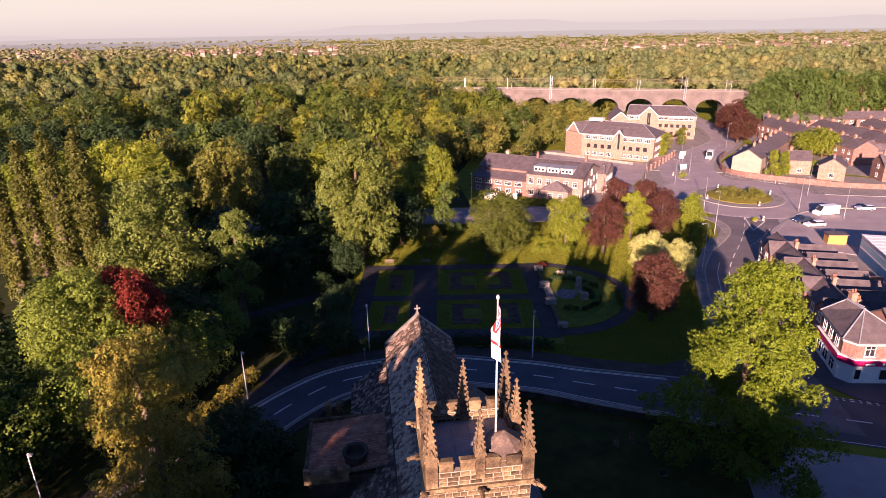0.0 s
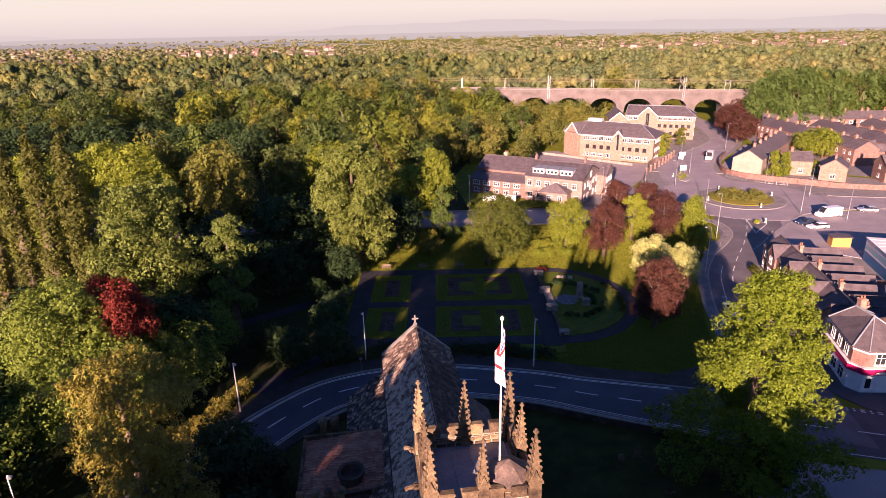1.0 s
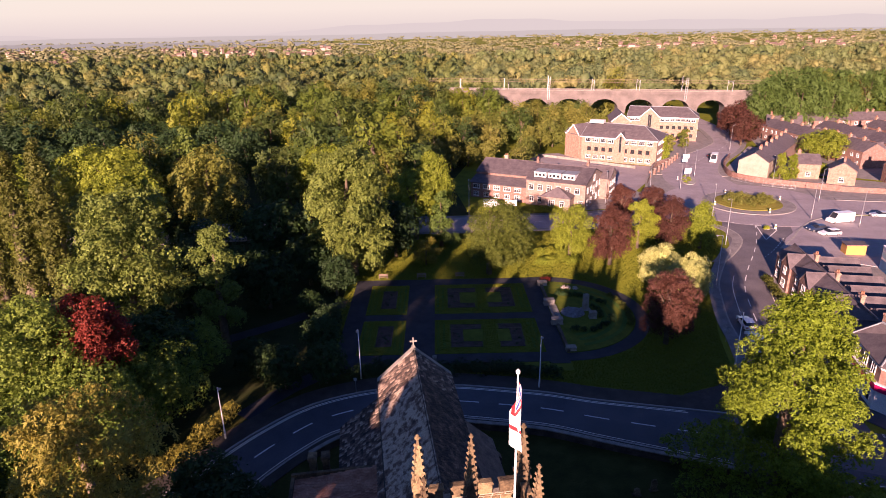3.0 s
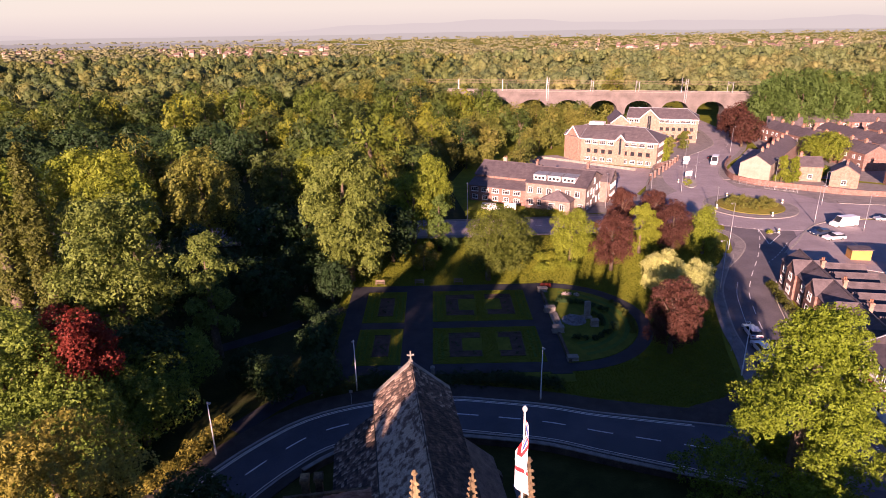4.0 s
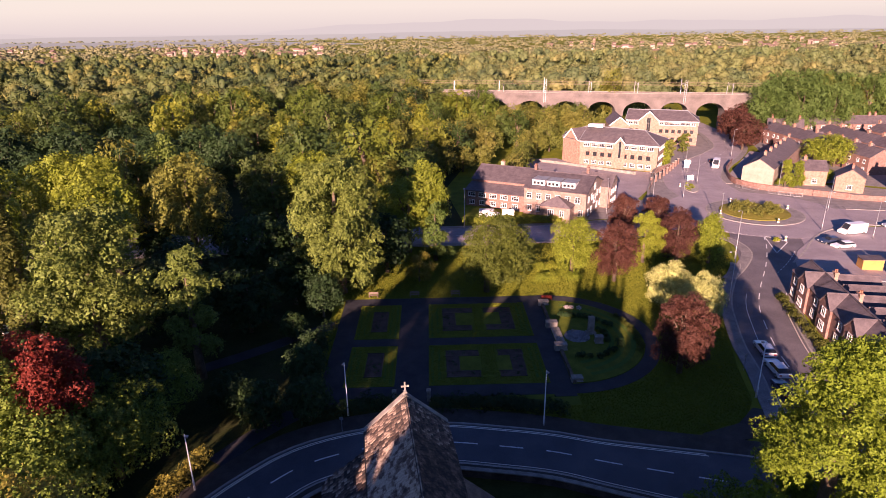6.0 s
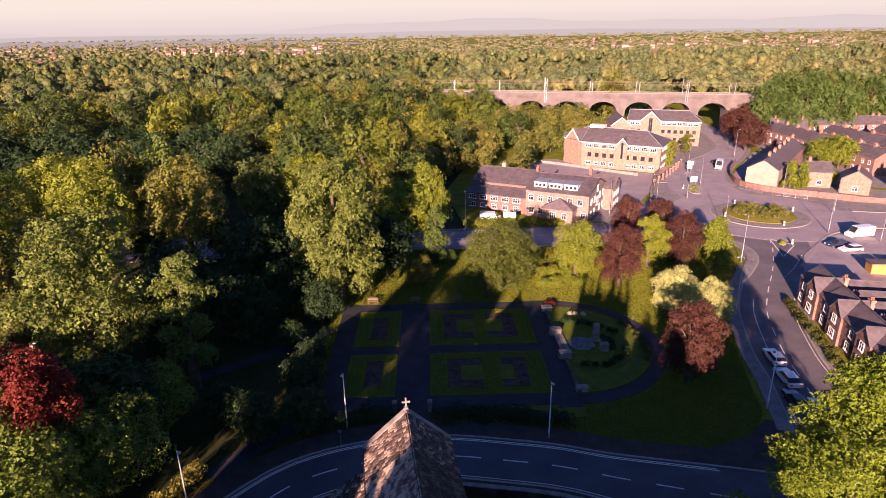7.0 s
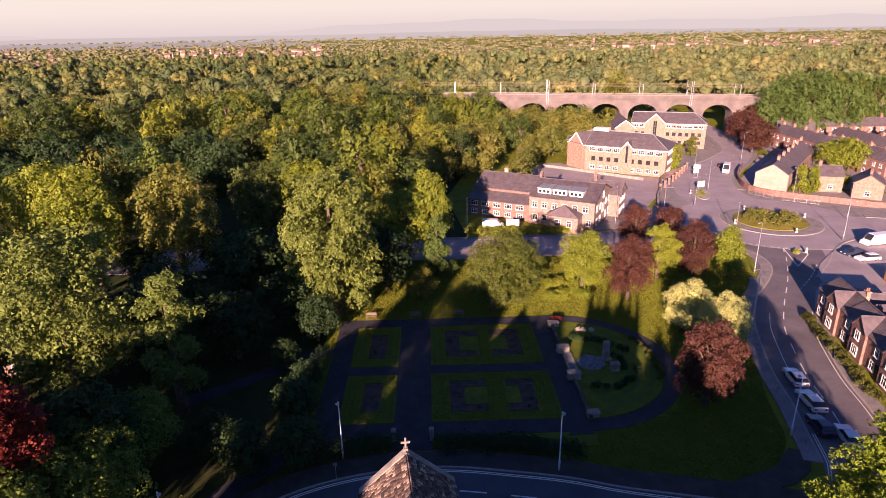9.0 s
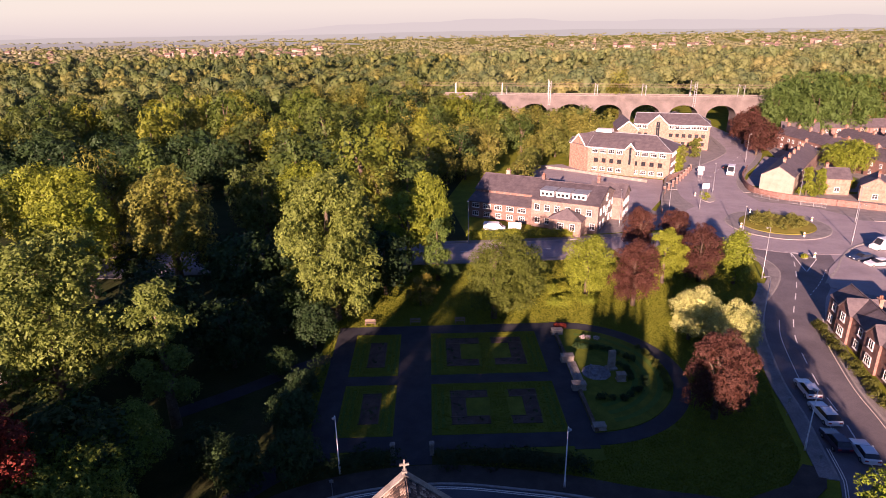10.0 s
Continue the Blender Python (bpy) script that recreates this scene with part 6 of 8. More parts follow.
g.slab((-0.3, -0.35, 4.3), (16.9, -0.35, 4.3), (16.9, 4.3, 5.75), (-0.3, 4.3, 5.75), 0.16)
part("front_roof", g, M_SLATE, HT)
gable_block(HT, 17, -0.9, 33, 15.0, 6.9, 9.6, M_BRICKPALE, M_SLATE, names=("end_wall", "end_roof"))
gable_block(HT, 27.0, 13.0, 35.6, 20.5, 5.8, 8.2, M_BRICKPALE, M_SLATE, "x", names=("wing_wall", "wing_roof"))
gable_block(HT, 22.6, -4.6, 30.2, -0.9, 3.9, 6.0, M_BRICKPALE, M_SLATE, "y", hip=2.4, names=("porch_wall", "porch_roof"))
g = Geo()
g.box(2.0, 17.0, 0, 27.0, 22.0, 4.6)
part("rear_wall", g, M_BRICKRED, HT)
g = Geo()
g.box(1.8, 17.0, 4.6, 27.2, 22.2, 4.85)
part("rear_flat_roof", g, M_LEAD, HT, "grey felted flat roof behind the ridge")
for k in range(5):
    window(HT, 1.8 + 3.1 * k, -0.05, 3.3, 0, 2.0, 1.2, 2)
    window(HT, 1.8 + 3.1 * k, -0.05, 1.2, 0, 1.6, 1.2, 2)
for k in range(6):
    window(HT, 18.4 + 2.5 * k, -0.96, 5.0, 0, 1.3, 1.5, 1)
for k in range(2):
    window(HT, 18.6 + 2.4 * k, -0.96, 1.8, 0, 1.3, 1.5, 1)
window(HT, 31.8, -0.96, 1.8, 0, 1.2, 1.5, 1)
window(HT, 25.4, -4.66, 2.2, 0, 1.6, 1.6, 2)
window(HT, 28.2, -4.66, 2.2, 0, 1.2, 1.6, 1)
for y_ in (1.4, 4.4, 9.6, 12.6):
    window(HT, 33.06, y_, 5.0, 90, 1.2, 1.5, 1)
    window(HT, 33.06, y_, 1.8, 90, 1.2, 1.6, 1)
window(HT, 33.06, 7.0, 7.2, 90, 1.3, 1.6, 1)
window(HT, 33.06, 7.0, 4.0, 90, 1.8, 2.2, 1)
for k in range(3):
    window(HT, 35.66, 14.2 + 2.2 * k, 4.2, 90, 1.2, 1.4, 1)
    window(HT, 35.66, 14.2 + 2.2 * k, 1.5, 90, 1.2, 1.4, 1)
for k in range(3):
    g = Geo()
    x = 18.6 + 3.9 * k
    g.box(x, 0.5, 7.0, x + 3.3, 4.6, 8.75)
    dm = part("dormer", g, M_WHITE, HT, "white flat-roofed dormer")
    g = Geo()
    g.box(x - 0.15, 0.3, 8.75, x + 3.45, 4.8, 8.9)
    part("dormer_roof", g, M_LEAD, dm)
    for j in range(3):
        g = Geo()
        g.box(x + 0.3 + j * 1.0, 0.46, 7.7, x + 0.95 + j * 1.0, 0.5, 8.35)
        part("pane", g, M_GLASS, dm)
chimney(HT, 16.5, 9.0, 7.6, 10.6, 0.6, 0.9, 2)
chimney(HT, 6.2, 10.9, 8.2, 10.4, 1.0, 0.7, 2, M_RENDER)
chimney(HT, 28.5, 16.6, 7.2, 9.6, 0.7, 0.7, 2)

# terrace of brick houses on the east road
def terrace_unit(x, y, rz, mirror=False, gable=True):
    t = thing("terraced_house", x, y, 0, rz, "red brick terraced house with slate roof and rear wing", "house", "terraced houses")
    gable_block(t, 0, 0, 5.2, 8.6, 4.7, 6.6, M_BRICKRED, M_SLATE, "y", over=0.18)
    gable_block(t, -0.35, 1.0, 3.6, 4.9, 4.7, 6.6, M_BRICKRED, M_SLATE, "x", over=0.15, names=("front_gable_wall", "front_gable_roof"))
    window(t, -0.4, 2.95, 3.7, -90, 1.2, 1.3, 1)
    window(t, -0.4, 2.95, 1.4, -90, 1.6, 1.4, 2)
    window(t, -0.05, 6.7, 3.6, -90, 1.1, 1.3, 1)
    window(t, -0.05, 7.2, 1.4, -90, 1.2, 1.3, 1)
    g = Geo()
    g.box(-0.06, 5.4, 0.1, 0.05, 6.3, 2.1)
    part("front_door", g, M_IRON, t, "dark panelled front door")
    gable_block(t, 5.2, 0.5, 12.4, 3.3, 3.9, 5.1, M_BRICKRED, M_SLATE, "x", over=0.12, names=("rear_wall", "rear_roof"))
    gable_block(t, 5.2, 4.9, 12.4, 7.7, 3.9, 5.1, M_BRICKRED, M_SLATE, "x", over=0.12, names=("rear_wall", "rear_roof"))
    g = Geo()
    g.box(12.6, 0.0, 0, 18.5, 0.22, 1.8)
    part("yard_wall", g, M_BRICKRED, t)
    chimney(t, 4.7, 4.1, 5.0, 6.5, 0.55, 1.0, 2, M_BRICKORANGE)
    return t


tv = Vector((0.195, 0.981))
ta = math.degrees(math.atan2(-tv.x, tv.y))
for k in range(4):
    p = Vector((55.6, 77.4)) + tv * (8.6 * k)
    terrace_unit(p.x, p.y, ta)
# shop on the corner
SH = thing("corner_shop", 52.2, 68.3, 0, 0, "brick corner shop with crimson fascia over white shop fronts", "shop")


def fascia_ring(off):
    """The shop's street sides, set out by off, from the back of the west wall to the end of the south wall."""
    return [(1.9 - off, 9.2), (0 - off, 1.4), (0.95 - off * 0.5, -off), (7.5 + off, -0.3 - off), (7.5 + off, 0.9 - off), (18.2, 0.9 - off), (18.2, 3), (3, 3), (3.6, 9.2)]


cp = [(1.0, 0), (7.5, -0.3), (8.3, 9.2), (1.9, 9.2), (0, 1.4)]
poly_block(SH, cp, 0, 6.1, M_BRICKRED)
hip_ridge(SH, cp, 6.1, (3.6, 7.4), (3.9, 4.2), 8.7, M_SLATE, 0.4)
gable_block(SH, 7, 0.9, 18, 8.6, 5.8, 8.4, M_BRICKRED, M_SLATE, "x", over=0.25, names=("side_wall", "side_roof"))
g = Geo()
g.prism(fascia_ring(0.12), 0.05, 2.7)
part("shop_front", g, M_WHITE, SH, "white painted shop front")
g = Geo()
g.prism(fascia_ring(0.34), 2.75, 3.6)
fas = part("fascia", g, M_PINK, SH, "crimson shop fascia")
g = Geo()
g.prism(fascia_ring(0.42), 3.6, 3.72)
part("fascia_cap", g, M_WHITE, fas)
for x, w_ in ((2.0, 1.2), (4.2, 2.2)):
    g = Geo()
    g.box(x, -0.72, 3.05, x + w_, -0.66, 3.3)
    part("lettering_bar", g, M_WHITE, fas)
for x, dy in ((2.3, -0.16), (5.4, -0.36), (9.4, 0.74), (12.6, 0.74), (15.6, 0.74)):
    window(SH, x, dy, 1.45, -2 if x < 7 else 0, 2.2, 1.6, 1, False, M_WHITE, "shop_window")
g = Geo()
g.box(3.6, -0.24, 0.1, 4.2, -0.16, 2.2)
part("shop_door", g, M_IRON, SH, "dark glazed shop door")
facade_windows(SH, (1.74, 9.2), (-0.16, 1.4), (1.45,), 3, 1.7, 1.6, False, 0.4)
for x, dy in ((2.6, -0.12), (5.6, -0.25), (9.4, 0.86), (12.6, 0.86), (15.8, 0.86)):
    window(SH, x, dy, 4.85, -2 if x < 7 else 0, 1.3, 1.6, 1)
facade_windows(SH, (1.9, 9.2), (0, 1.4), (4.85,), 3, 1.1, 1.5, False, 0.6)
chimney(SH, 4.9, 8.2, 6.5, 9.4, 0.8, 0.8, 2, M_BRICKORANGE)
chimney(SH, 12, 5, 7.5, 9.6, 0.9, 0.8, 3, M_BRICKORANGE)
BL = thing("blue_warehouse", 81.4, 104.2, 0, -16, "low flat-roofed warehouse clad in blue, white and pale blue bands", "warehouse")
for z0_, z1_, mt, nm in ((0, 2.0, M_BLUE, "lower_cladding"), (2.0, 2.4, M_WHITE, "white_band"), (2.4, 3.5, M_TEAL, "upper_cladding"), (3.5, 4.5, M_WHITE, "top_cladding")):
    g = Geo()
    g.box(0, -16, z0_, 13, 10.5, z1_)
    part(nm, g, mt, BL)
g = Geo()
g.slab((-0.15, -16.15, 4.66), (13.15, -16.15, 4.66), (13.15, 10.65, 4.66), (-0.15, 10.65, 4.66), 0.15)
roof_ = part("roof", g, M_WHITE, BL)
for k in range(13):
    g = Geo()
    g.box(-0.1, -15 + 2 * k, 4.662, 13.1, -14.93 + 2 * k, 4.7)
    part("roof_rib", g, M_WHITE, roof_)
AB = thing("timber_store", 82.5, 121.5, 0, -12, "small amber timber store in the yard", "shed")
g = Geo()
g.box(0, 0, 0, 3.6, 2.5, 2.2)
part("wall", g, M_AMBER, AB)
g = Geo()
g.slab((-0.2, -0.2, 2.2), (3.8, -0.2, 2.4), (3.8, 2.7, 2.4), (-0.2, 2.7, 2.2), 0.1)
part("roof", g, M_SLATE, AB)


def plain_house(x, y, rz, L, W, eave, ridge, wall, label, along="x", chim=2, group="far houses", win=True):
    t = thing("house", x, y, 0, rz, label, "house", group)
    gable_block(t, 0, 0, L, W, eave, ridge, wall, M_SLATE, along, over=0.25)
    if win:
        n = max(1, int(L / 3.6))
        for k in range(n):
            for z in (1.5, 4.1):
                if z < eave - 0.6:
                    window(t, L * (k + 0.5) / n, -0.04, z, 0, 1.3, 1.3, 1)
        for z in (1.5, 4.1):
            if z < eave - 0.6:
                window(t, -0.04, W * 0.5, z, -90, 1.1, 1.2, 1)
    if along == "x":
        for k in range(chim):
            chimney(t, L * (0.12 + 0.76 * k / max(1, chim - 1)), W / 2, ridge - 0.6, ridge + 1.2, 0.8, 0.6, 2)
    else:
        for k in range(chim):
            chimney(t, L / 2, W * (0.12 + 0.76 * k / max(1, chim - 1)), ridge - 0.6, ridge + 1.2, 0.6, 0.8, 2)
    return t


def long_terrace(x, y, rz, L, W, eave, ridge, front, label, units, end_wall=None, rear=True):
    """A row of joined houses along local +y, fronts to local -x."""
    u = L / units
    for k in range(units):
        m_ = pose(x, y, 0, 0, 0, rz) @ pose(0, k * u, 0)
        t = thing("terraced_house", m_.translation.x, m_.translation.y, 0, rz, label, "house", "hillside terraces")
        gable_block(t, 0, 0, W, u - 0.004, eave, ridge, end_wall if (end_wall and k == 0) else front, M_SLATE, "y", over=0.004)
        window(t, -0.04, u * 0.3, 1.5, -90, 1.1, 1.3, 1)
        window(t, -0.04, u * 0.3, 4.0, -90, 1.0, 1.2, 1)
        window(t, -0.04, u * 0.72, 4.0, -90, 1.0, 1.2, 1)
        g = Geo()
        g.box(-0.06, u * 0.68, 0.1, 0.03, u * 0.68 + 0.85, 2.1)
        part("front_door", g, M_IRON, t, "dark painted front door")
        chimney(t, W / 2, u - 0.5, ridge - 0.5, ridge + 1.1, 0.7, 0.9, 2, M_BRICKORANGE)
        if rear:
            gable_block(t, W, u * 0.2, W + 5.5, u * 0.75, eave - 1.2, ridge - 1.6, front, M_SLATE, "x", over=0.1, names=("rear_wall", "rear_roof"))


long_terrace(94.0, 192.4, -39.2, 46, 8.6, 4.9, 7.6, M_BRICKRED, "red brick terraced house running back from the junction", 6, M_RENDER, False)
long_terrace(136.5, 198, 2, 60, 8.4, 5.4, 8.0, M_BRICKRED, "red brick terraced house under a dark slate roof", 9)
long_terrace(154.0, 186, 2, 64, 8.4, 5.4, 8.0, M_BRICKRED, "red brick terraced house under a dark slate roof", 9)
long_terrace(174.0, 186, 2, 64, 8.4, 5.4, 8.0, M_BRICKRED, "red brick terraced house under a dark slate roof", 9)
plain_house(140.0, 264.0, -24, 13, 8, 5.4, 8.2, M_BRICKRED, "red brick terrace end with a slate roof", "x", 2)
for k in range(4):
    plain_house(158.5 + k * 9.6, 268 - k * 0.6, -3.5, 9.4, 8, 5.4, 8.2, M_BRICKRED, "red brick house in the upper row with tall chimneys", "x", 2, "upper row houses")
plain_house(109.6, 187.2, -18, 6.2, 8, 4.6, 6.8, M_BRICKORANGE, "small pale brick house with a slate roof behind the wall", "x", 1)
plain_house(114.6, 180.0, -34, 7.0, 9, 4.3, 6.6, M_BRICKORANGE, "small pale brick gabled house behind the wall", "y", 1)
plain_house(131.0, 175.0, -8, 9.0, 7.0, 5.0, 7.6, M_BRICKRED, "small brick house with a slate roof", "x", 2)


def garden_wall(name, pts, h, mat, label, t=0.3, cap=None):
    ln = spline(pts, 2.0)
    w = thing(name, 0, 0, 0, 0, label, "wall")
    g = Geo()
    ribbon(g, sides(ln, t / 2), sides(ln, -t / 2), h - 0.12, h - 0.12)
    part("brickwork", g, mat, w)
    g = Geo()
    ribbon(g, sides(ln, t / 2 + 0.06), sides(ln, -t / 2 - 0.06), h, 0.12)
    part("coping", g, cap or M_BLOCK, w)
    return w


garden_wall("boundary_wall", [(113, 170.6), (106.5, 175), (98.5, 180.2), (93, 185.8), (91.6, 193), (96, 206), (104, 219)], 1.7, M_BRICKRED, "brick boundary wall round the corner of the junction", 0.3, M_BRICKRED)
garden_wall("boundary_wall", [(113, 170.6), (124, 167), (140, 164), (170, 162)], 1.5, M_BRICKRED, "brick boundary wall along the road", 0.3, M_BRICKRED)
for k in range(9):
    q_ = Vector((66.5, 192)).lerp(Vector((85.5, 219.5)), k / 8) + Vector((0.6 * math.sin(k * math.pi / 8), 0.0))
    pier = thing("wall_pier", q_.x, q_.y, 0, -35, "square brick pier with a stone cap by the boundary wall", "pier", "wall piers")
    g = Geo()
    g.box(-0.3, -0.3, 0, 0.3, 0.3, 2.0)
    part("brickwork", g, M_BRICKRED, pier)
    g = Geo()
    g.bevel_box(-0.38, -0.38, 2.0, 0.38, 0.38, 2.2, 0.08)
    part("cap", g, M_BLOCK, pier)
garden_wall("boundary_wall", [(66.5, 192), (72, 205), (79, 212), (85.5, 219.5)], 1.8, M_BRICKRED, "red brick boundary wall beside the office")
garden_wall("boundary_wall", [(58.5, 172), (62, 182), (66.5, 192)], 1.4, M_BRICKRED, "red brick boundary wall beside the office car park")

garden_wall("car_park_wall", [(34, 231.5), (46, 222.8), (56, 213.8), (66, 204.8)], 0.9, M_BLOCK, "low pale stone wall along the edge of the car park")

# churchyard wall along the road
a, b = span(church_line, lambda p: -19 < p[0] < 35)
cl = sides(church_line[a:b], [-c - 1.9 for c in cw[a:b]])
garden_wall("churchyard_wall", [tuple(p) for p in cl[::4]], 1.0, M_STONEDARK, "low sooty stone churchyard wall along the road", 0.4)

plain_house(-66, 96, 20, 10, 8, 5.2, 8.0, M_BRICKRED, "brick house half hidden behind the poplars", "x", 1)

# ---- trees ----
def plant(proto, x, y, rz, s, sz=None):
    o = copy_thing(proto, spot(x, y, rz, s, sz))
    return o


rng = np.random.default_rng(77)
make_tree("weeping_tree", 101, 25.5, 8.6, F_GREY, 26000, 0.42, "broad", 0.1, 30, 0.35, 1.7, "tall grey-green weeping tree with drooping foliage at the garden edge").matrix_basis = spot(-16.5, 116.5, 40)
make_tree("horse_chestnut", 102, 23.0, 8.1, F_BRIGHT, 56000, 0.22, "clumps", 0.06, 64, 0, 1.5, "large sunlit yellow-green tree with a dark lower crown by the road", loose=0.7, shell=0.66).matrix_basis = spot(31.7, 54.2, 10)
make_tree("sycamore", 103, 24.0, 8.6, F_GREY, 19000, 0.44, "round", 0.2, 30, 0.1, 1.2, "large grey-green tree with dense foliage").matrix_basis = spot(-45, 90, 70)
make_tree("maple", 104, 14.2, 7.6, F_MAPLE, 19000, 0.37, "dome", 0.2, 26, 0, 1.0, "broad bright green maple at the edge of the grove").matrix_basis = spot(-38.0, 58.3, 0, 0.95)
plant(bpy.data.objects["maple"], -33.8, 69.0, 140, 0.84)
plant(bpy.data.objects["maple"], -33.5, 77.0, 20, 0.7)
make_tree("tall_maple", 121, 19.6, 6.0, F_MAPLE, 20000, 0.34, "dome", 0.25, 26, 0, 1.0, "tall bright green maple beside a red one").matrix_basis = spot(-42.5, 63.5, 50)
make_tree("red_maple", 105, 18.4, 4.0, F_RED, 9000, 0.32, "dome", 0.45, 18, 0, 1.0, "dark red maple crown among green trees").matrix_basis = spot(-37.8, 66.0, 0)
make_tree("golden_birch", 106, 23.4, 5.3, F_GOLD, 26000, 0.19, "broad", 0.08, 26, 0.35, 1.7, "golden weeping birch beside the churchyard").matrix_basis = spot(-23.4, 40.6, 0)
make_tree("slim_ash", 107, 19.2, 3.4, F_GREY, 7500, 0.36, "broad", 0.2, 14, 0.1, 1.3, "slim pale green tree among dark trees").matrix_basis = spot(-32, 88.5, 0)
make_tree("linden", 108, 15.0, 6.2, F_LINDEN, 24000, 0.28, "dome", 0.05, 30, 0, 1.0, "rounded green tree at the head of the garden").matrix_basis = spot(9.6, 115.5, 0)
make_tree("young_linden", 109, 11.4, 4.3, F_YGREEN, 10000, 0.32, "dome", 0.04, 20, 0, 1.0, "sunlit yellow-green tree at the edge of the lawn").matrix_basis = spot(26.8, 123.5, 0)
copper = make_tree("copper_beech", 110, 11.7, 3.75, F_COPPER, 13000, 0.26, "dome", 0.06, 20, 0, 1.0, "rounded copper beech with dark purple-red leaves", group="copper beeches")
copper.matrix_basis = spot(33.4, 87.0, 0)
for x, y, rz, s in ((33.8, 119, 50, 1.0), (49.2, 128.5, 100, 0.96), (43.4, 145, 150, 0.85), (50.6, 144.2, 210, 0.82)):
    plant(copper, x, y, rz, s)
make_tree("lime_tree", 111, 10.6, 3.4, F_LIME, 9000, 0.28, "round", 0.08, 18, 0, 1.0, "bright lime-yellow tree between copper beeches").matrix_basis = spot(42.3, 128.2, 0)
make_tree("slim_linden", 112, 10.2, 2.6, F_YGREEN, 3500, 0.42, "column", 0.1, 12, 0, 1.0, "slim yellow-green tree near the roundabout").matrix_basis = spot(55.0, 127.0, 0)
cream = make_tree("variegated_maple", 113, 8.6, 3.5, F_CREAM, 12000, 0.24, "dome", 0.08, 22, 0, 1.0, "rounded cream-variegated maple catching the low sun", group="variegated maples")
cream.matrix_basis = spot(38.3, 106.6, 0)
plant(cream, 42.4, 100.6, 80, 1.0)
make_tree("slim_poplar", 114, 12.6, 2.8, F_GREEN, 4000, 0.42, "cone", 0.05, 14, 0, 1.0, "slim green tree beside the road").matrix_basis = spot(0.6, 132, 0)
make_tree("orange_shrub", 115, 5.2, 2.8, F_GOLD, 1800, 0.35, "round", 0.1, 10, 0, 1.0, "rust-tinged shrub at the lawn's edge", "shrub").matrix_basis = spot(-2.6, 121, 0)
poplar = make_tree("lombardy_poplar", 116, 33.5, 1.75, F_OLIVE, 10000, 0.4, "column", 0.06, 30, 0, 1.4, "tall slender Lombardy poplar in a row", group="Lombardy poplars")
poplar.matrix_basis = spot(-55.4, 84.5, 0)
for x, y, rz, s in ((-51.8, 85.5, 130, 1.0), (-59.2, 84, 40, 0.96), (-63.0, 83.5, 90, 0.93), (-67.5, 82.5, 10, 0.93), (-72, 81.5, 200, 0.95)):
    plant(poplar, x, y, rz, s)
olive = make_tree("oak", 117, 13.5, 6.8, F_MAPLE, 13000, 0.4, "dome", 0.15, 26, 0, 1.0, "broad green oak with a full sunlit crown")
olive.matrix_basis = spot(-45.2, 47.5, 0)
plant(olive, -44, 38, 90, 0.8)
dark = make_tree("dark_sycamore", 118, 15, 6.2, F_DARK, 2800, 0.84, "dome", 0.08, 24, 0, 1.0, "dense dark green tree in the shaded grove", group="grove trees", loose=0.12, shell=0.75)
dark.matrix_basis = spot(-58, 100, 0)
plant(dark, -25, 80, 0, 0.38)
plant(dark, -20.5, 77, 70, 0.42)
for x, y, rz, s in ((-29, 102, 80, 0.7), (-24, 112, 120, 0.65), (-36, 75, 160, 0.85), (-33, 122, 200, 0.9), (-26, 127, 280, 0.85), (-39, 101, 320, 1.0), (-9, 126, 20, 0.8), (-50, 74, 60, 0.95), (-44, 52, 140, 0.8), (-34, 72, 180, 0.6), (-21.5, 99, 10, 0.3), (33, 52, 10, 0.42), (-52, 60, 30, 1.0), (-55, 131, 70, 0.62), (-43, 137, 110, 0.58)):
    plant(dark, x, y, rz, s)
mg = make_tree("green_sycamore", 119, 21, 7.6, F_YGREEN, 7000, 0.66, "dome", 0.15, 26, 0, 1.0, "tall sunlit green tree in the wood", group="wood edge trees", loose=0.12, shell=0.75)
mg.matrix_basis = spot(-80, 146, 0)
for x, y, rz, s in ((-70, 141, 60, 1.02), (-62, 128, 120, 0.95), (-90, 134, 180, 1.0), (-76, 112, 200, 1.0), (-28, 160, 90, 0.85)):
    plant(mg, x, y, rz, s)
bt = make_tree("brown_maple", 120, 23, 7.6, foliage("leaves_bronze", [(0.14, 0.155, 0.026), (0.165, 0.175, 0.03)]), 9000, 0.6, "dome", 0.12, 26, 0, 1.0, "bronze-green tree at the wood's edge", loose=0.12, shell=0.75)
bt.matrix_basis = spot(-48, 132, 0)
plant(bt, -12, 163, 70, 0.8)
plant(mg, -5, 137, 30, 0.78)
plant(mg, -1.5, 141.5, 200, 0.6, 0.9)
# dark-leaved trees added here to imitate the wood's shaded hollow
for x, y, rz, s in ((-168, 205, 10, 1.2), (-152, 198, 80, 1.25), (-139, 206, 160, 1.2), (-127, 196, 220, 1.3), (-116, 204, 300, 1.25), (-104, 197, 40, 1.2), (-93, 206, 110, 1.25), (-83, 199, 190, 1.15), (-72, 206, 250, 1.2), (-61, 200, 330, 1.1), (-110, 182, 20, 1.0), (-128, 180, 95, 1.0), (-146, 182, 150, 1.0), (-94, 178, 210, 1.0), (-164, 186, 280, 1.0)):
    plant(dark, x, y, rz, s)

# the wood: one set of shapes, many trees
protos = []
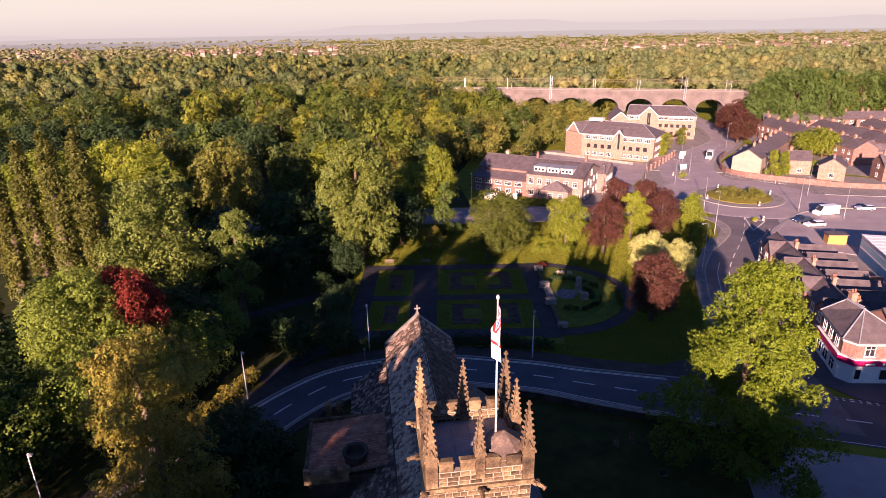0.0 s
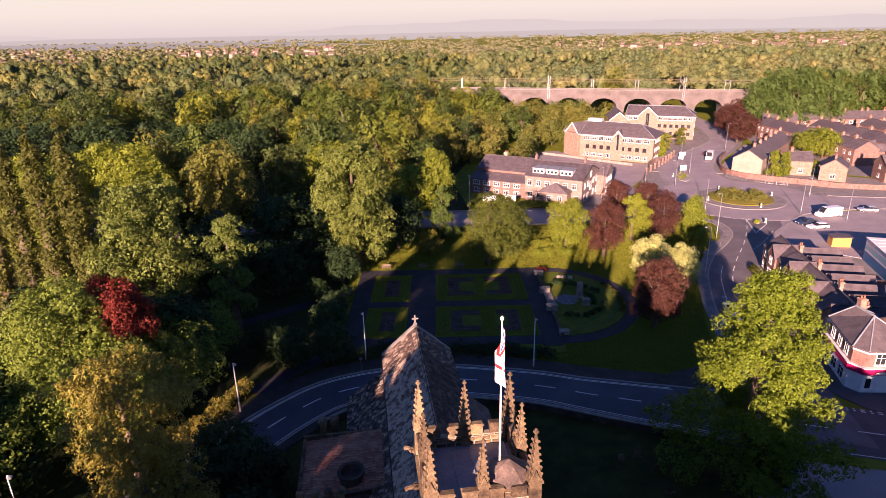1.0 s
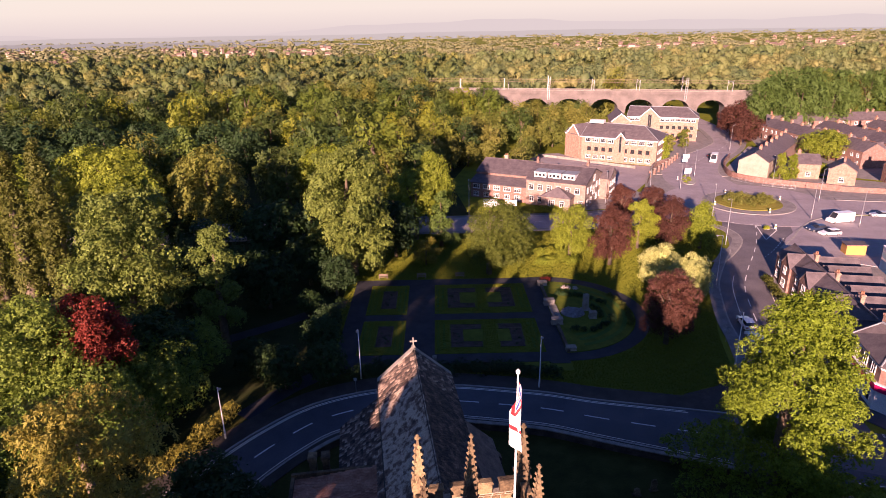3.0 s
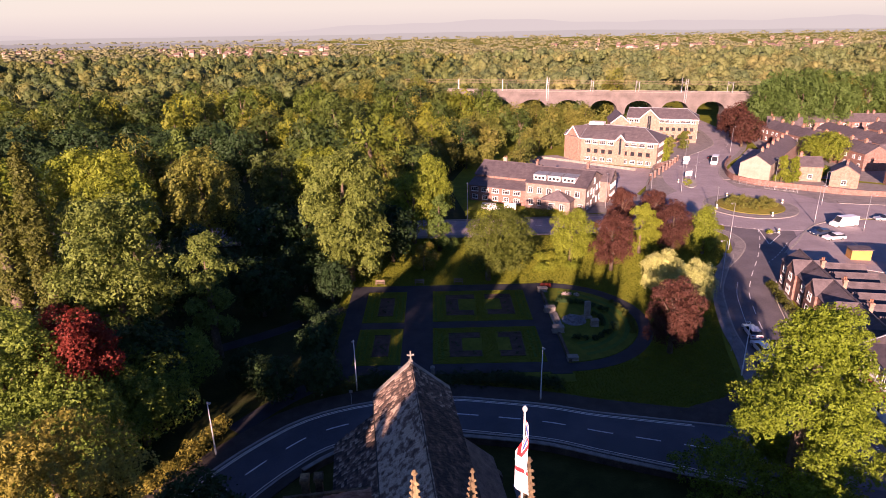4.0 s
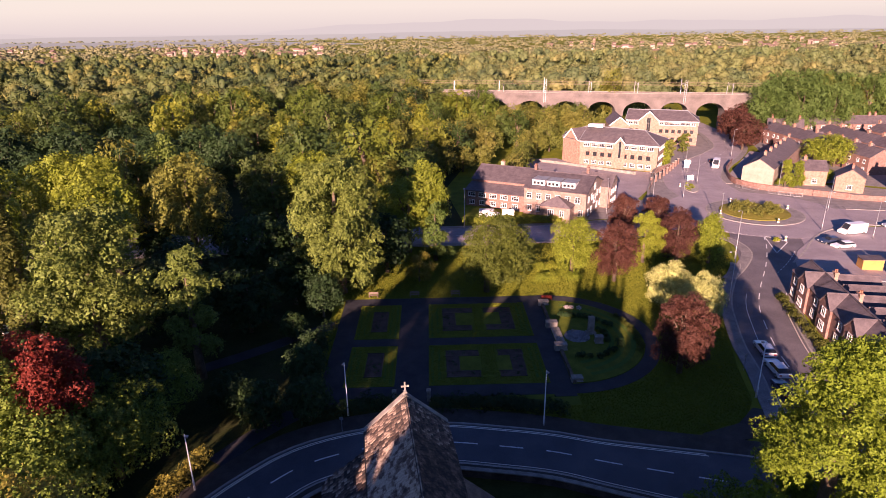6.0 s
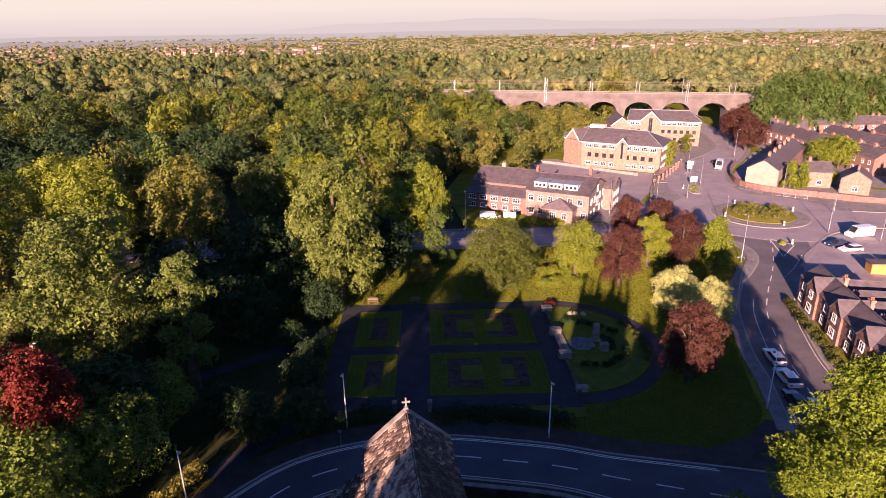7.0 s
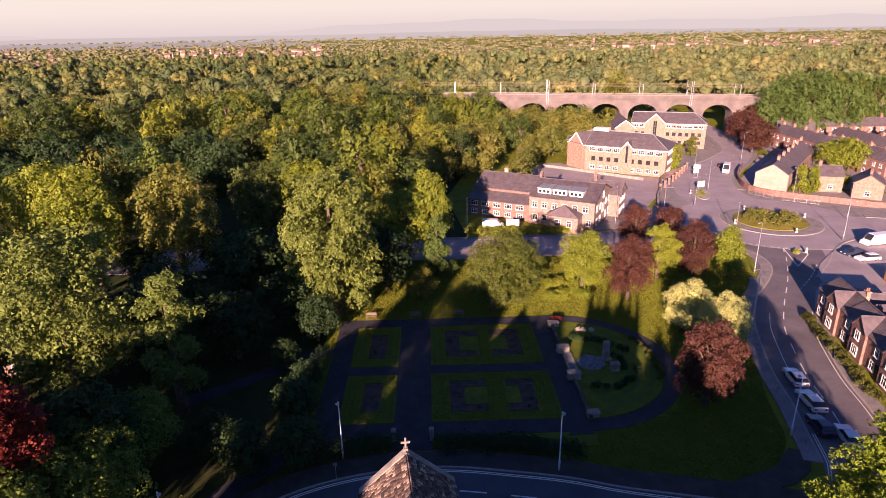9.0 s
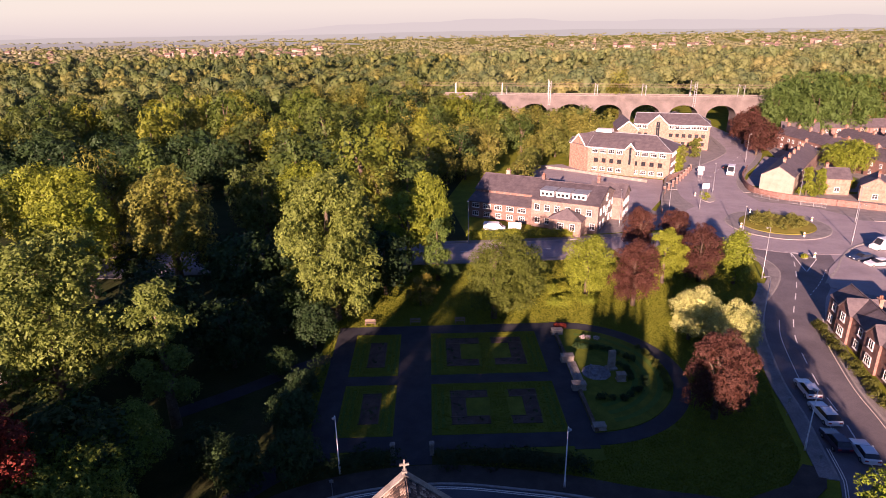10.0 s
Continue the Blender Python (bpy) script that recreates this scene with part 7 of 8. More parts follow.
for k in range(7):
    form = ("dome", "dome", "dome", "dome", "cone", "dome", "dome")[k]
    protos.append(make_tree("woodland_tree", 300 + k, 17 + (k % 3) * 1.5, 5.2 + 0.5 * (k % 4), F_WOOD, 1650, 0.92, form, 0.04, 22, 0, 1.0, "leafy tree in the wood", group="wood", loose=0.05, shell=0.8))
scrub = [make_tree("scrub_tree", 330 + k, 11 + k, 4.0 + 0.4 * k, F_SCRUB, 1100, 0.85, "dome", 0.06, 16, 0, 1.0, "sunlit yellow-green scrub tree", group="scrub", loose=0.05, shell=0.8) for k in range(3)]


def clear_of(x, y):
    """Whether a tree may stand at this place: off the roads, buildings and yards."""
    if y < 154 or (x < -45 and 160 < y < 214):
        return False
    if -4 < x < 64 and y < 196:
        return False
    if 20 < x < 118 and y < 292:
        return (x < 33 and y > 205 + (x - 20) * 2.0) or (x < 66 and y > 250 and x < 40 + (y - 240) * 0.6)
    if x > 62 and y < 300:
        return x > 152 and y > 276 - (x - 152) * 0.15
    vy = 301.5 - (x - 14) * 0.1146
    if 10 < x < 160 and vy - 6 < y < vy + 14:
        return False
    if 120 < x < 145 and 280 < y < 380:
        return False
    return True


spots = []
y = 156.0
while y < 470:
    step = 9.7 + (y - 156) * 0.012
    half = 0.78 * y + 30
    x = -half
    while x < half:
        px, py = x + rng.normal() * 3.0, y + rng.normal() * 3.0
        if clear_of(px, py):
            spots.append((px, py))
        x += step
    y += step * 0.95
spots.sort(key=lambda p: math.hypot(*p))
far_v = []
for i, (x, y) in enumerate(spots):
    rz, s = rng.random() * 360, 0.72 + 0.5 * rng.random()
    sunny = -25 < x < 66 and 180 < y < 296
    if sunny:
        s *= 0.95 if y < 230 or x < 0 else 0.8
    src = scrub[i % 3] if sunny and rng.random() < 0.75 else protos[i % 7]
    if i < 225:
        plant(src, x, y, rz, s, s * (0.78 + 0.45 * rng.random()))
    else:
        far_v.append((x, y, s))
for k, pr in enumerate(protos):
    pr.matrix_basis = spot(-150 - 12 * k, 160 + 4 * k, 30 * k, 1.0)
for k, pr in enumerate(scrub):
    pr.matrix_basis = spot(4 + 9 * k, 222 + 16 * k, 30 * k, 1.0)


def wood_cloud(name, trees, leaves, size, mat, label, loose=0.2, q=8, seg=6, spread=1.0, girth=2.1):
    """Many far crowns in one mesh: each tree a few leafy billows, with a tone of its own."""
    rng = np.random.default_rng(len(trees))
    T = np.asarray(trees)
    n = len(T)
    a = rng.random((n, q)) * 6.283
    r = 3.9 * np.sqrt(rng.random((n, q)))
    top = 15.5 - 0.2 * r * r - 2.4 * rng.random((n, q))
    B = np.stack([T[:, 0:1] + spread * T[:, 2:3] * r * np.cos(a), T[:, 1:2] + spread * T[:, 2:3] * r * np.sin(a), T[:, 2:3] * top], 2)
    br = T[:, 2:3] * (girth + 0.6 * girth * rng.random((n, q)))
    wide = np.array([spread, spread, 1.0])
    # the billows: rough domes that run out below
    rings = ((0.55, 0.8), (0.97, 0.2), (0.85, -0.9))
    dome = [(0.0, 0.0, 1.0)] + [(c * math.cos(6.283 * (i + 0.5 * (k % 2)) / seg), c * math.sin(6.283 * (i + 0.5 * (k % 2)) / seg), z) for k, (c, z) in enumerate(rings) for i in range(seg)]
    faces = [(0, 1 + i, 1 + (i + 1) % seg) for i in range(seg)]
    for k in range(2):
        lo, hi = 1 + (k + 1) * seg, 1 + k * seg
        for i in range(seg):
            j = (i + 1) % seg
            faces += [(hi + i, lo + i, hi + j), (hi + j, lo + i, lo + j)]
    dome, faces = np.array(dome), np.array(faces)
    m, nv = n * q, len(dome)
    BV = dome[None] * wide * (br.reshape(m, 1, 1) * 0.62) * (0.55 + 0.65 * rng.random((m, nv, 1))) + B.reshape(m, 1, 3)
    BF = (faces[None] + nv * np.arange(m)[:, None, None]).reshape(-1, 3)
    K = np.repeat(np.arange(n), 2 * leaves)
    J = rng.integers(0, q, len(K))
    D = unit(rng, len(K))
    D[:, 2] = np.abs(D[:, 2]) - 0.45 * rng.random(len(K))
    P = B[K, J] + D * wide * (br[K, J] * (0.78 + 0.3 * rng.random(len(K))))[:, None]
    skirt = rng.random(len(K)) < 0.12
    P[skirt, 2] *= 0.35 + 0.5 * rng.random(skirt.sum())
    N = D + unit(rng, len(K)) * loose
    N /= np.linalg.norm(N, axis=1, keepdims=True)
    V, F = cards(P, N, 0.7 * size * (0.6 + 0.8 * rng.random(len(K))), rng)
    nb = m * nv
    me = np_mesh(name, np.concatenate([BV.reshape(-1, 3), V]), np.concatenate([BF, np.asarray(F) + nb]), mat)
    tone = me.attributes.new("tone", "FLOAT", "POINT")
    tv = rng.random(n)
    tone.data.foreach_set("value", np.concatenate([np.repeat(tv, q * nv), np.repeat(tv[K], 3)]).astype(np.float32))
    return tagged(new(name, me), label, "woodland", "", "stuff")


def swell(x, y):
    """Slow rise and fall of the tree tops over the country."""
    return noise.noise((x * 0.006, y * 0.006, 3.0)) * 0.5 + noise.noise((x * 0.02, y * 0.02, 7.0)) * 0.3


HOUSES = []
for k in range(150):
    z_ = k % 5
    yy = (1000 + 700 * rng.random()) if z_ < 2 else (800 + 1400 * rng.random() ** 1.3)
    xx = ((-0.43 + 0.27 * rng.random()) if z_ < 2 else (-0.76 + 0.2 * rng.random()) if z_ == 2 else (0.18 + 0.55 * rng.random())) * yy
    HOUSES.append((xx, yy))
MIDDLE = [(x, y, s * (1.0 + swell(x, y))) for x, y, s in far_v]
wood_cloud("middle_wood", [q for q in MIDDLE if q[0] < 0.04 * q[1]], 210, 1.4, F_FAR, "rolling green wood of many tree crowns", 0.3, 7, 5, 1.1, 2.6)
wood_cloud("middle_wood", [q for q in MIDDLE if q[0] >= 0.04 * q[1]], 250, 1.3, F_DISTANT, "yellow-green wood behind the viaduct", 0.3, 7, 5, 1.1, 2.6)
zone = []
y = 470.0
while y < 900:
    st = 13.4 + (y - 470) * 0.014
    x = -0.76 * y - 30
    while x < 0.76 * y + 30:
        px, py = x + rng.normal() * 5, y + rng.normal() * 5
        if rng.random() < 0.9 and min((px - a) ** 2 + (py + 14 - b) ** 2 for a, b in HOUSES) > 300:
            zone.append((px, py, (0.8 + 0.6 * rng.random() ** 2) * (1.0 + 0.7 * swell(px, py))))
        x += st
    y += st
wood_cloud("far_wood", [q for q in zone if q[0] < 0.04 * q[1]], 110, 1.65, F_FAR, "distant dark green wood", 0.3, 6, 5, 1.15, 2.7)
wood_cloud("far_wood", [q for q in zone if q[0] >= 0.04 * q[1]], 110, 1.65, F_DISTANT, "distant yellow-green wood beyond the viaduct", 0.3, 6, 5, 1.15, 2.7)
zone = []
y = 900.0
while y < 4120:
    st = 19 + (y - 900) * 0.034
    x = -0.76 * y - 30
    while x < 0.76 * y + 30:
        px, py = x + rng.normal() * st * 0.5, y + rng.normal() * st * 0.5
        if rng.random() < 0.72 + swell(px, py) and (py > 1600 or min((px - a) ** 2 + (py + 20 - b) ** 2 for a, b in HOUSES) > 500):
            zone.append((px, py, (0.66 + 0.3 * rng.random() ** 2 + (y - 900) * 0.0001) * (1 + 0.4 * swell(px, py))))
        x += st
    y += st
wood_cloud("horizon_wood", zone, 18, 2.7, F_HORIZON, "far woodland towards the horizon, leaves paled for haze", 0.2, 4, 5, 2.9, 2.5)

M_FARROOF = surface("far_red_roof", [(0.13, 0.085, 0.072), (0.18, 0.125, 0.105)], 0.1, 1, 0.85, bump=0, tint=0.8)
M_FARWALL = surface("far_wall", [(0.3, 0.2, 0.16), (0.42, 0.34, 0.28)], 0.1, 1, 0.85, bump=0, tint=1.0)
for k, (x, y) in enumerate(HOUSES):
    t = thing("distant_house", x, y, 4.2 + 2.5 * rng.random(), rng.random() * 70 - 35, "small distant house with a reddish pitched roof among trees", "house", "distant houses")
    L_, W_, E_ = 7 + 7 * rng.random() ** 2, 6 + 2 * rng.random(), 5.5 + 1.5 * rng.random()
    g = Geo()
    g.box(0, 0, -13, L_, W_, E_)
    part("wall", g, M_FARWALL, t)
    g = Geo()
    g.add([(-0.4, -0.4, E_), (L_ + 0.4, -0.4, E_), (L_ + 0.4, W_ + 0.4, E_), (-0.4, W_ + 0.4, E_), (-0.4, W_ / 2, E_ + 3), (L_ + 0.4, W_ / 2, E_ + 3)], [(0, 1, 5, 4), (2, 3, 4, 5), (0, 4, 3), (1, 2, 5), (3, 2, 1, 0)])
    part("roof", g, M_FARROOF, t)

# dense unseen trees, added behind the viewpoint in the churchyard to shade the garden
shade_tree = make_tree("evergreen_tree", 140, 20, 4.0, F_DARK, 2400, 1.42, "column", 0.02, 26, 0, 1.0, "unseen dense tree added in the churchyard to cast shade", group="churchyard evergreens")
shade_tree.matrix_basis = spot(66, 20, 0, 0.9, 1.2)
# (x, y, girth, height): a shade belt in the deep of the churchyard, one left of the tower, one right of it
SHADE_BELT_DEEP = [(-31.5, 3, 0.8, 34), (-30.0, 2, 0.6, 34), (-28.6, 4, 0.5, 33.5), (-27.2, 3, 0.36, 32), (-36.6, 0, 0.8, 22), (-30.6, 0, 0.7, 34.5), (-24.3, 1, 0.42, 25.4), (-21.4, 0, 0.8, 28.4), (-17.6, 1, 0.9, 27.8), (-14.2, 0, 0.8, 24.6), (-34.2, 2, 0.45, 34.5), (-40.3, 4, 0.65, 34.5), (-43.6, 2, 0.8, 36), (-45.1, 3, 0.5, 36), (-52, 4, 1.0, 10)]
SHADE_BELT_WEST = [(-18.2, 12, 0.8, 22.5), (-14.0, 13, 0.85, 25), (-11.0, 14, 0.9, 22.3), (-8.6, 12, 0.8, 22), (-4.5, 11, 0.9, 13), (-1, 10, 0.9, 13.5), (-0.8, 11, 0.3, 21.5), (0.2, 11, 0.3, 22), (1.2, 11.5, 0.3, 23), (2.7, 12, 0.46, 24), (-57, 6, 1.1, 9)]
SHADE_BELT_EAST = [(5.6, 12, 0.62, 26.5), (8.2, 13, 0.8, 22.5), (11, 13, 0.85, 22), (13.8, 13, 0.85, 20.6), (17, 14, 0.95, 19.8), (20.5, 14, 0.95, 19.6), (24, 14, 0.95, 18.6), (27.5, 14, 0.95, 16), (31, 15, 0.95, 16.8), (34.5, 15, 0.95, 16.8), (38, 15, 0.95, 16.8), (42, 16, 0.95, 16.8), (46, 16, 0.95, 16.8), (50, 16, 0.95, 16.8), (54, 17, 0.95, 16.8), (58, 18, 0.95, 16.8), (62, 19, 0.95, 16.8)]
for x, y, r, h in SHADE_BELT_DEEP + SHADE_BELT_WEST + SHADE_BELT_EAST:
    plant(shade_tree, x, y, x * 37, r, h / 24)
for x, y, s in ((-15.4, 78.2, 0.4), (-17.2, 85.5, 0.42), (-18.4, 107.0, 0.48), (-17.6, 93, 0.3), (-19, 50, 0.55), (-17.6, 45, 0.46), (-22.5, 54.5, 0.5), (-24, 47, 0.6)):
    plant(dark, x, y, x * 9, s, s * 1.05)
# unseen ash copy, added in the belt's gap to dapple light on the church
plant(bpy.data.objects["slim_ash"], -25.6, 5, 20, 1.14)
ash = make_tree("green_ash", 141, 18, 6.4, F_ASH, 3800, 0.7, "dome", 0.06, 24, 0, 1.0, "full green tree beside the railway embankment", group="embankment trees", loose=0.12, shell=0.75)
ash.matrix_basis = spot(150, 274, 0)
for x, y, rz, k_ in ((157, 270, 50, 1.05), (164, 275, 100, 1.1), (172, 272, 140, 1.0), (151, 283, 200, 1.15), (160, 284, 240, 1.2), (170, 285, 280, 1.2), (180, 280, 320, 1.15), (190, 276, 20, 1.1), (200, 282, 70, 1.15), (148, 266, 110, 0.7), (212, 276, 170, 1.1), (144.5, 277, 60, 0.95), (148.5, 279.5, 130, 1.05), (146, 270, 33, 0.6)):
    plant(ash, x, y, rz, k_ * 1.06, k_ * 1.22)
for i, (x, y) in enumerate(((2, 287), (9, 290), (16, 286.5), (22, 290), (-6, 289), (12, 281), (-12, 284), (24, 283))):
    plant(protos[(3 * i) % 7], x, y, 47 * i, 1.02 + 0.05 * (i % 3), 1.1)
for i in range(14):
    x, y = 196 + rng.random() * 60, 266 + rng.random() * 26
    plant(protos[i % 7], x, y, rng.random() * 360, 0.8 + 0.35 * rng.random())
for i in range(24):
    x = 16 + 2.2 * i + rng.normal()
    plant(scrub[i % 3], x, 301.5 - (x - 14) * 0.1146 - 7 - 13 * rng.random(), rng.random() * 360, 0.95 + 0.2 * rng.random())
for i in range(9):
    plant(scrub[i % 3], 64 + 5.2 * i, 280.5 - 0.6 * i + rng.normal(), rng.random() * 360, 0.75 + 0.12 * rng.random())
for x, y, k_ in ((40, 241, 0.8), (46, 247, 0.85), (52, 243, 0.8), (58, 246, 0.85), (35, 238, 0.75), (63, 241, 0.7)):
    plant(scrub[int(x) % 3], x, y, x * 9, k_)
for x, y, k_ in ((25, 198, 0.75), (28, 207, 0.8), (30.5, 216, 0.8), (33, 226, 0.75), (22, 190, 0.7)):
    plant(scrub[int(x) % 3], x, y, x * 9, k_)
beech = make_tree("dark_copper_beech", 142, 13.5, 5.6, F_COPPER, 7000, 0.5, "dome", 0.05, 22, 0, 1.0, "large copper beech with purple-red leaves by the viaduct", group="viaduct copper beeches")
beech.matrix_basis = spot(126, 266, 0, 1.12)
plant(beech, 119.5, 243, 90, 0.88)
willow = make_tree("golden_willow", 143, 9.5, 2.9, F_SCRUB, 3500, 0.4, "broad", 0.05, 14, 0.3, 1.6, "slender yellow-green willow beside the office", group="office willows")
willow.matrix_basis = spot(80.5, 222, 0)
plant(willow, 84.5, 226, 60, 0.8)
plant(willow, 96, 241, 130, 0.75)
for i in range(34):
    left_ = i % 2
    u_ = -58 + 60 * rng.random() if left_ else VL - 4 + 58 * rng.random()
    q_ = via.matrix_basis @ Vector((u_, -1 - 7 * rng.random(), 0))
    up_ = (8 + (q_ - via.matrix_basis @ Vector((u_, -8, 0))).length - 8) * 2.0
    plant(scrub[i % 3], q_.x, q_.y, rng.random() * 360, 0.8 + 0.3 * rng.random()).location.z = up_

# ---- street furniture and vehicles ----
def street_lamp(h, arm, label, mat):
    t = thing("street_lamp", 0, 0, 0, 0, label, "street lamp", "street lamps")
    g = Geo()
    g.tube([(0, 0, 0), (0, 0, 1.4), (0, 0, 1.45), (0, 0, h)], [0.11, 0.11, 0.075, 0.05], 8)
    part("column", g, mat, t, "", True)
    g = Geo()
    g.tube([(0, 0, h - 0.05), (0, -arm * 0.4, h + 0.08), (0, -arm, h + 0.12)], [0.04, 0.035, 0.03], 6)
    part("arm", g, mat, t, "", True)
    g = Geo()
    g.m = pose(0, -arm - 0.3, h + 0.12)
    g.lathe([(0.05, -0.1), (0.2, -0.06), (0.22, 0.02), (0.1, 0.1), (0.02, 0.12)], 10)
    hd = part("lantern", g, M_GALV, t)
    g = Geo()
    g.m = pose(0, -arm - 0.3, h + 0.04)
    g.lathe([(0.02, -0.08), (0.14, -0.05), (0.16, 0.0)], 10)
    part("lens", g, M_WHITE, hd)
    return t


lp = street_lamp(7.6, 0.3, "pale galvanised street lamp on a slender column", M_POLEWHITE)
lp.matrix_basis = spot(12.8, 76.0, 0, 1.0)
for x, y, rz, s in ((-10.86, 79.15, 0, 0.98), (-25.2, 66.8, 40, 0.92), (-37.5, 45.3, 60, 1.18), (40.8, 80.7, -70, 1.05)):
    copy_thing(lp, spot(x, y, rz, 1.0, s))
tall = street_lamp(9.6, 0.8, "tall galvanised street lamp by the junction", M_GALV)
tall.matrix_basis = spot(50.0, 107.6, -80)
for x, y, rz, s in ((61.5, 129, -60, 1.06), (66.9, 148, -30, 0.92), (80.1, 191.2, 160, 0.86), (100.7, 160.7, 90, 0.92), (55.8, 161.5, -120, 1.1), (109.7, 231.2, 120, 1.0), (44.5, 162.2, 170, 0.92), (7.7, 152.6, 180, 0.98), (100.5, 183.2, 180, 0.8), (88.3, 219.6, -60, 0.75), (69.6, 175.5, -90, 0.8), (90, 146, 30, 0.95), (97, 139, 30, 0.9)):
    copy_thing(tall, spot(x, y, rz, 1.0, s))
for x, y, h in ((-11.1, 75.6, 2.4), (42.4, 87.1, 2.6), (41.2, 78.6, 1.2)):
    sp_ = thing("sign_post", x, y, 0, 0, "slim grey sign post with a small plate on the footway", "sign post", "sign posts")
    g = Geo()
    g.tube([(0, 0, 0), (0, 0, h)], [0.035, 0.035], 6)
    part("post", g, M_GALV, sp_)
    g = Geo()
    g.box(-0.22, -0.05, h - 0.45, 0.22, -0.035, h - 0.05)
    part("plate", g, M_GALV, sp_)


def bollard(x, y):
    b = thing("bollard", x, y, 0.19, 0, "white and amber traffic bollard on the island", "bollard", "bollards")
    g = Geo()
    g.lathe([(0.28, 0), (0.26, 0.15), (0.2, 0.3), (0.2, 0.95), (0.12, 1.05)], 10)
    part("body", g, M_WHITE, b)
    g = Geo()
    g.lathe([(0.215, 0.45), (0.215, 0.75)], 10)
    part("band", g, M_AMBER, b)


for a in (10, 100, 190, 275):
    bollard(RB[0] + 9.6 * math.cos(radians(a)), RB[1] + 9.6 * math.sin(radians(a)))
bollard(77.5, 138.8)
bollard(73.5, 187.5)


def paint(name, c):
    m, nt, b, out = nodes_of(name)
    b.inputs["Base Color"].default_value = (*c, 1)
    b.inputs["Roughness"].default_value = 0.3
    b.inputs["Coat Weight"].default_value = 0.6
    n = nt.nodes.new("ShaderNodeTexNoise")
    n.inputs["Scale"].default_value = 3
    mr = nt.nodes.new("ShaderNodeMapRange")
    mr.inputs[3].default_value, mr.inputs[4].default_value = 0.22, 0.42
    nt.links.new(n.outputs["Fac"], mr.inputs[0])
    nt.links.new(mr.outputs[0], b.inputs["Roughness"])
    return m


def car(name, label, color, L=4.3, W=1.78, Hh=1.45, kind="hatch"):
    """A car along +y with bonnet, cabin, glass, lights and wheels."""
    t = thing(name, 0, 0, 0, 0, label, "van" if kind == "van" else "car", "parked vehicles")
    P = paint("paint_" + label.split()[0], color)
    h, w = L / 2, W / 2
    if kind == "van":
        prof = [(-h, 0.35), (-h, Hh * 0.98), (-h + 0.15, Hh), (h - 1.6, Hh), (h - 0.75, 1.25), (h - 0.1, 1.05), (h, 0.75), (h, 0.35)]
        glass = [(h - 1.45, Hh - 0.1), (h - 1.6, 1.3), (h - 0.85, 1.3)]
    else:
        prof = [(-h, 0.38), (-h, 0.85), (-h + 0.12, 0.98), (h - 1.25, 0.95), (h - 0.1, 0.78), (h, 0.6), (h, 0.36)]
        glass = [(-h + 0.15, 0.96), (-h + (0.55 if kind == "hatch" else 0.9), Hh - 0.06), (h - 2.15, Hh - 0.06), (h - 1.35, 0.94)]

    def extr(pr, wb, wt):
        g = Geo()
        zm = max(z for _, z in pr)
        z0 = min(z for _, z in pr)
        k = len(pr)
        vs = []
        for s in (-1, 1):
            for y, z in pr:
                f = (z - z0) / max(0.01, zm - z0)
                vs.append((s * (wb + (wt - wb) * f), y, z))
        fs = [tuple(range(k)), tuple(range(2 * k - 1, k - 1, -1))] + [((i + 1) % k, i, i + k, (i + 1) % k + k) for i in range(k)]
        return g.add(vs, fs)

    part("body", extr(prof, w, w * 0.93), P, t)
    if kind != "van":
        part("glasshouse", extr(glass, w * 0.93, w * 0.74), M_GLASS, t, "dark tinted windows")
        g = Geo()
        a, b = glass[1][0], glass[2][0]
        g.bevel_box(-w * 0.75, a - 0.03, Hh - 0.08, w * 0.75, b + 0.03, Hh, 0.05)
        part("roof", g, P, t)
    else:
        g = Geo()
        g.slab((-w * 0.85, h - 0.8, 1.3), (w * 0.85, h - 0.8, 1.3), (w * 0.8, h - 1.52, Hh - 0.06), (-w * 0.8, h - 1.52, Hh - 0.06), 0.05)
        part("windscreen", g, M_GLASS, t)
    for sx in (-1, 1):
        for yy in (-h + 0.8, h - 0.85):
            g = Geo()
            g.tube([(sx * (w - 0.2), yy, 0.31), (sx * (w + 0.01), yy, 0.31)], [0.31, 0.31], 14)
            wh = part("wheel", g, M_RUBBER, t)
            g = Geo()
            g.tube([(sx * (w - 0.05), yy, 0.31), (sx * (w + 0.02), yy, 0.31)], [0.19, 0.17], 10)
            part("rim", g, M_GALV, wh)
        g = Geo()
        g.box(sx * w * 0.6 - 0.2, h - 0.1, 0.6, sx * w * 0.6 + 0.2, h + 0.02, 0.74)
        part("headlight", g, M_WHITE, t)
        g = Geo()
        g.box(sx * w * 0.7 - 0.18, -h - 0.02, 0.66, sx * w * 0.7 + 0.18, -h + 0.08, 0.84)
        part("tail_light", g, M_REDSIGN, t)
        g = Geo()
        g.box(sx * (w + 0.09) - 0.09, h - 1.55, 0.9, sx * (w + 0.09) + 0.09, h - 1.42, 1.03)
        part("mirror", g, P, t)
    return t


car("parked_car", "white hatchback with dark windows parked at the kerb", (0.75, 0.75, 0.76)).matrix_basis = spot(47.8, 91.9, -8)
car("parked_car", "white saloon parked at the kerb", (0.78, 0.78, 0.78), 4.6, 1.82, 1.42, "saloon").matrix_basis = spot(46.7, 86.6, -4)
car("parked_car", "dark purple hatchback parked at the kerb", (0.03, 0.015, 0.04), 4.0, 1.74, 1.48).matrix_basis = spot(44.8, 81.6, -6)
car("parked_car", "small white hatchback near the bend of the road", (0.74, 0.74, 0.75), 4.0).matrix_basis = spot(46.7, 79.6, -12)
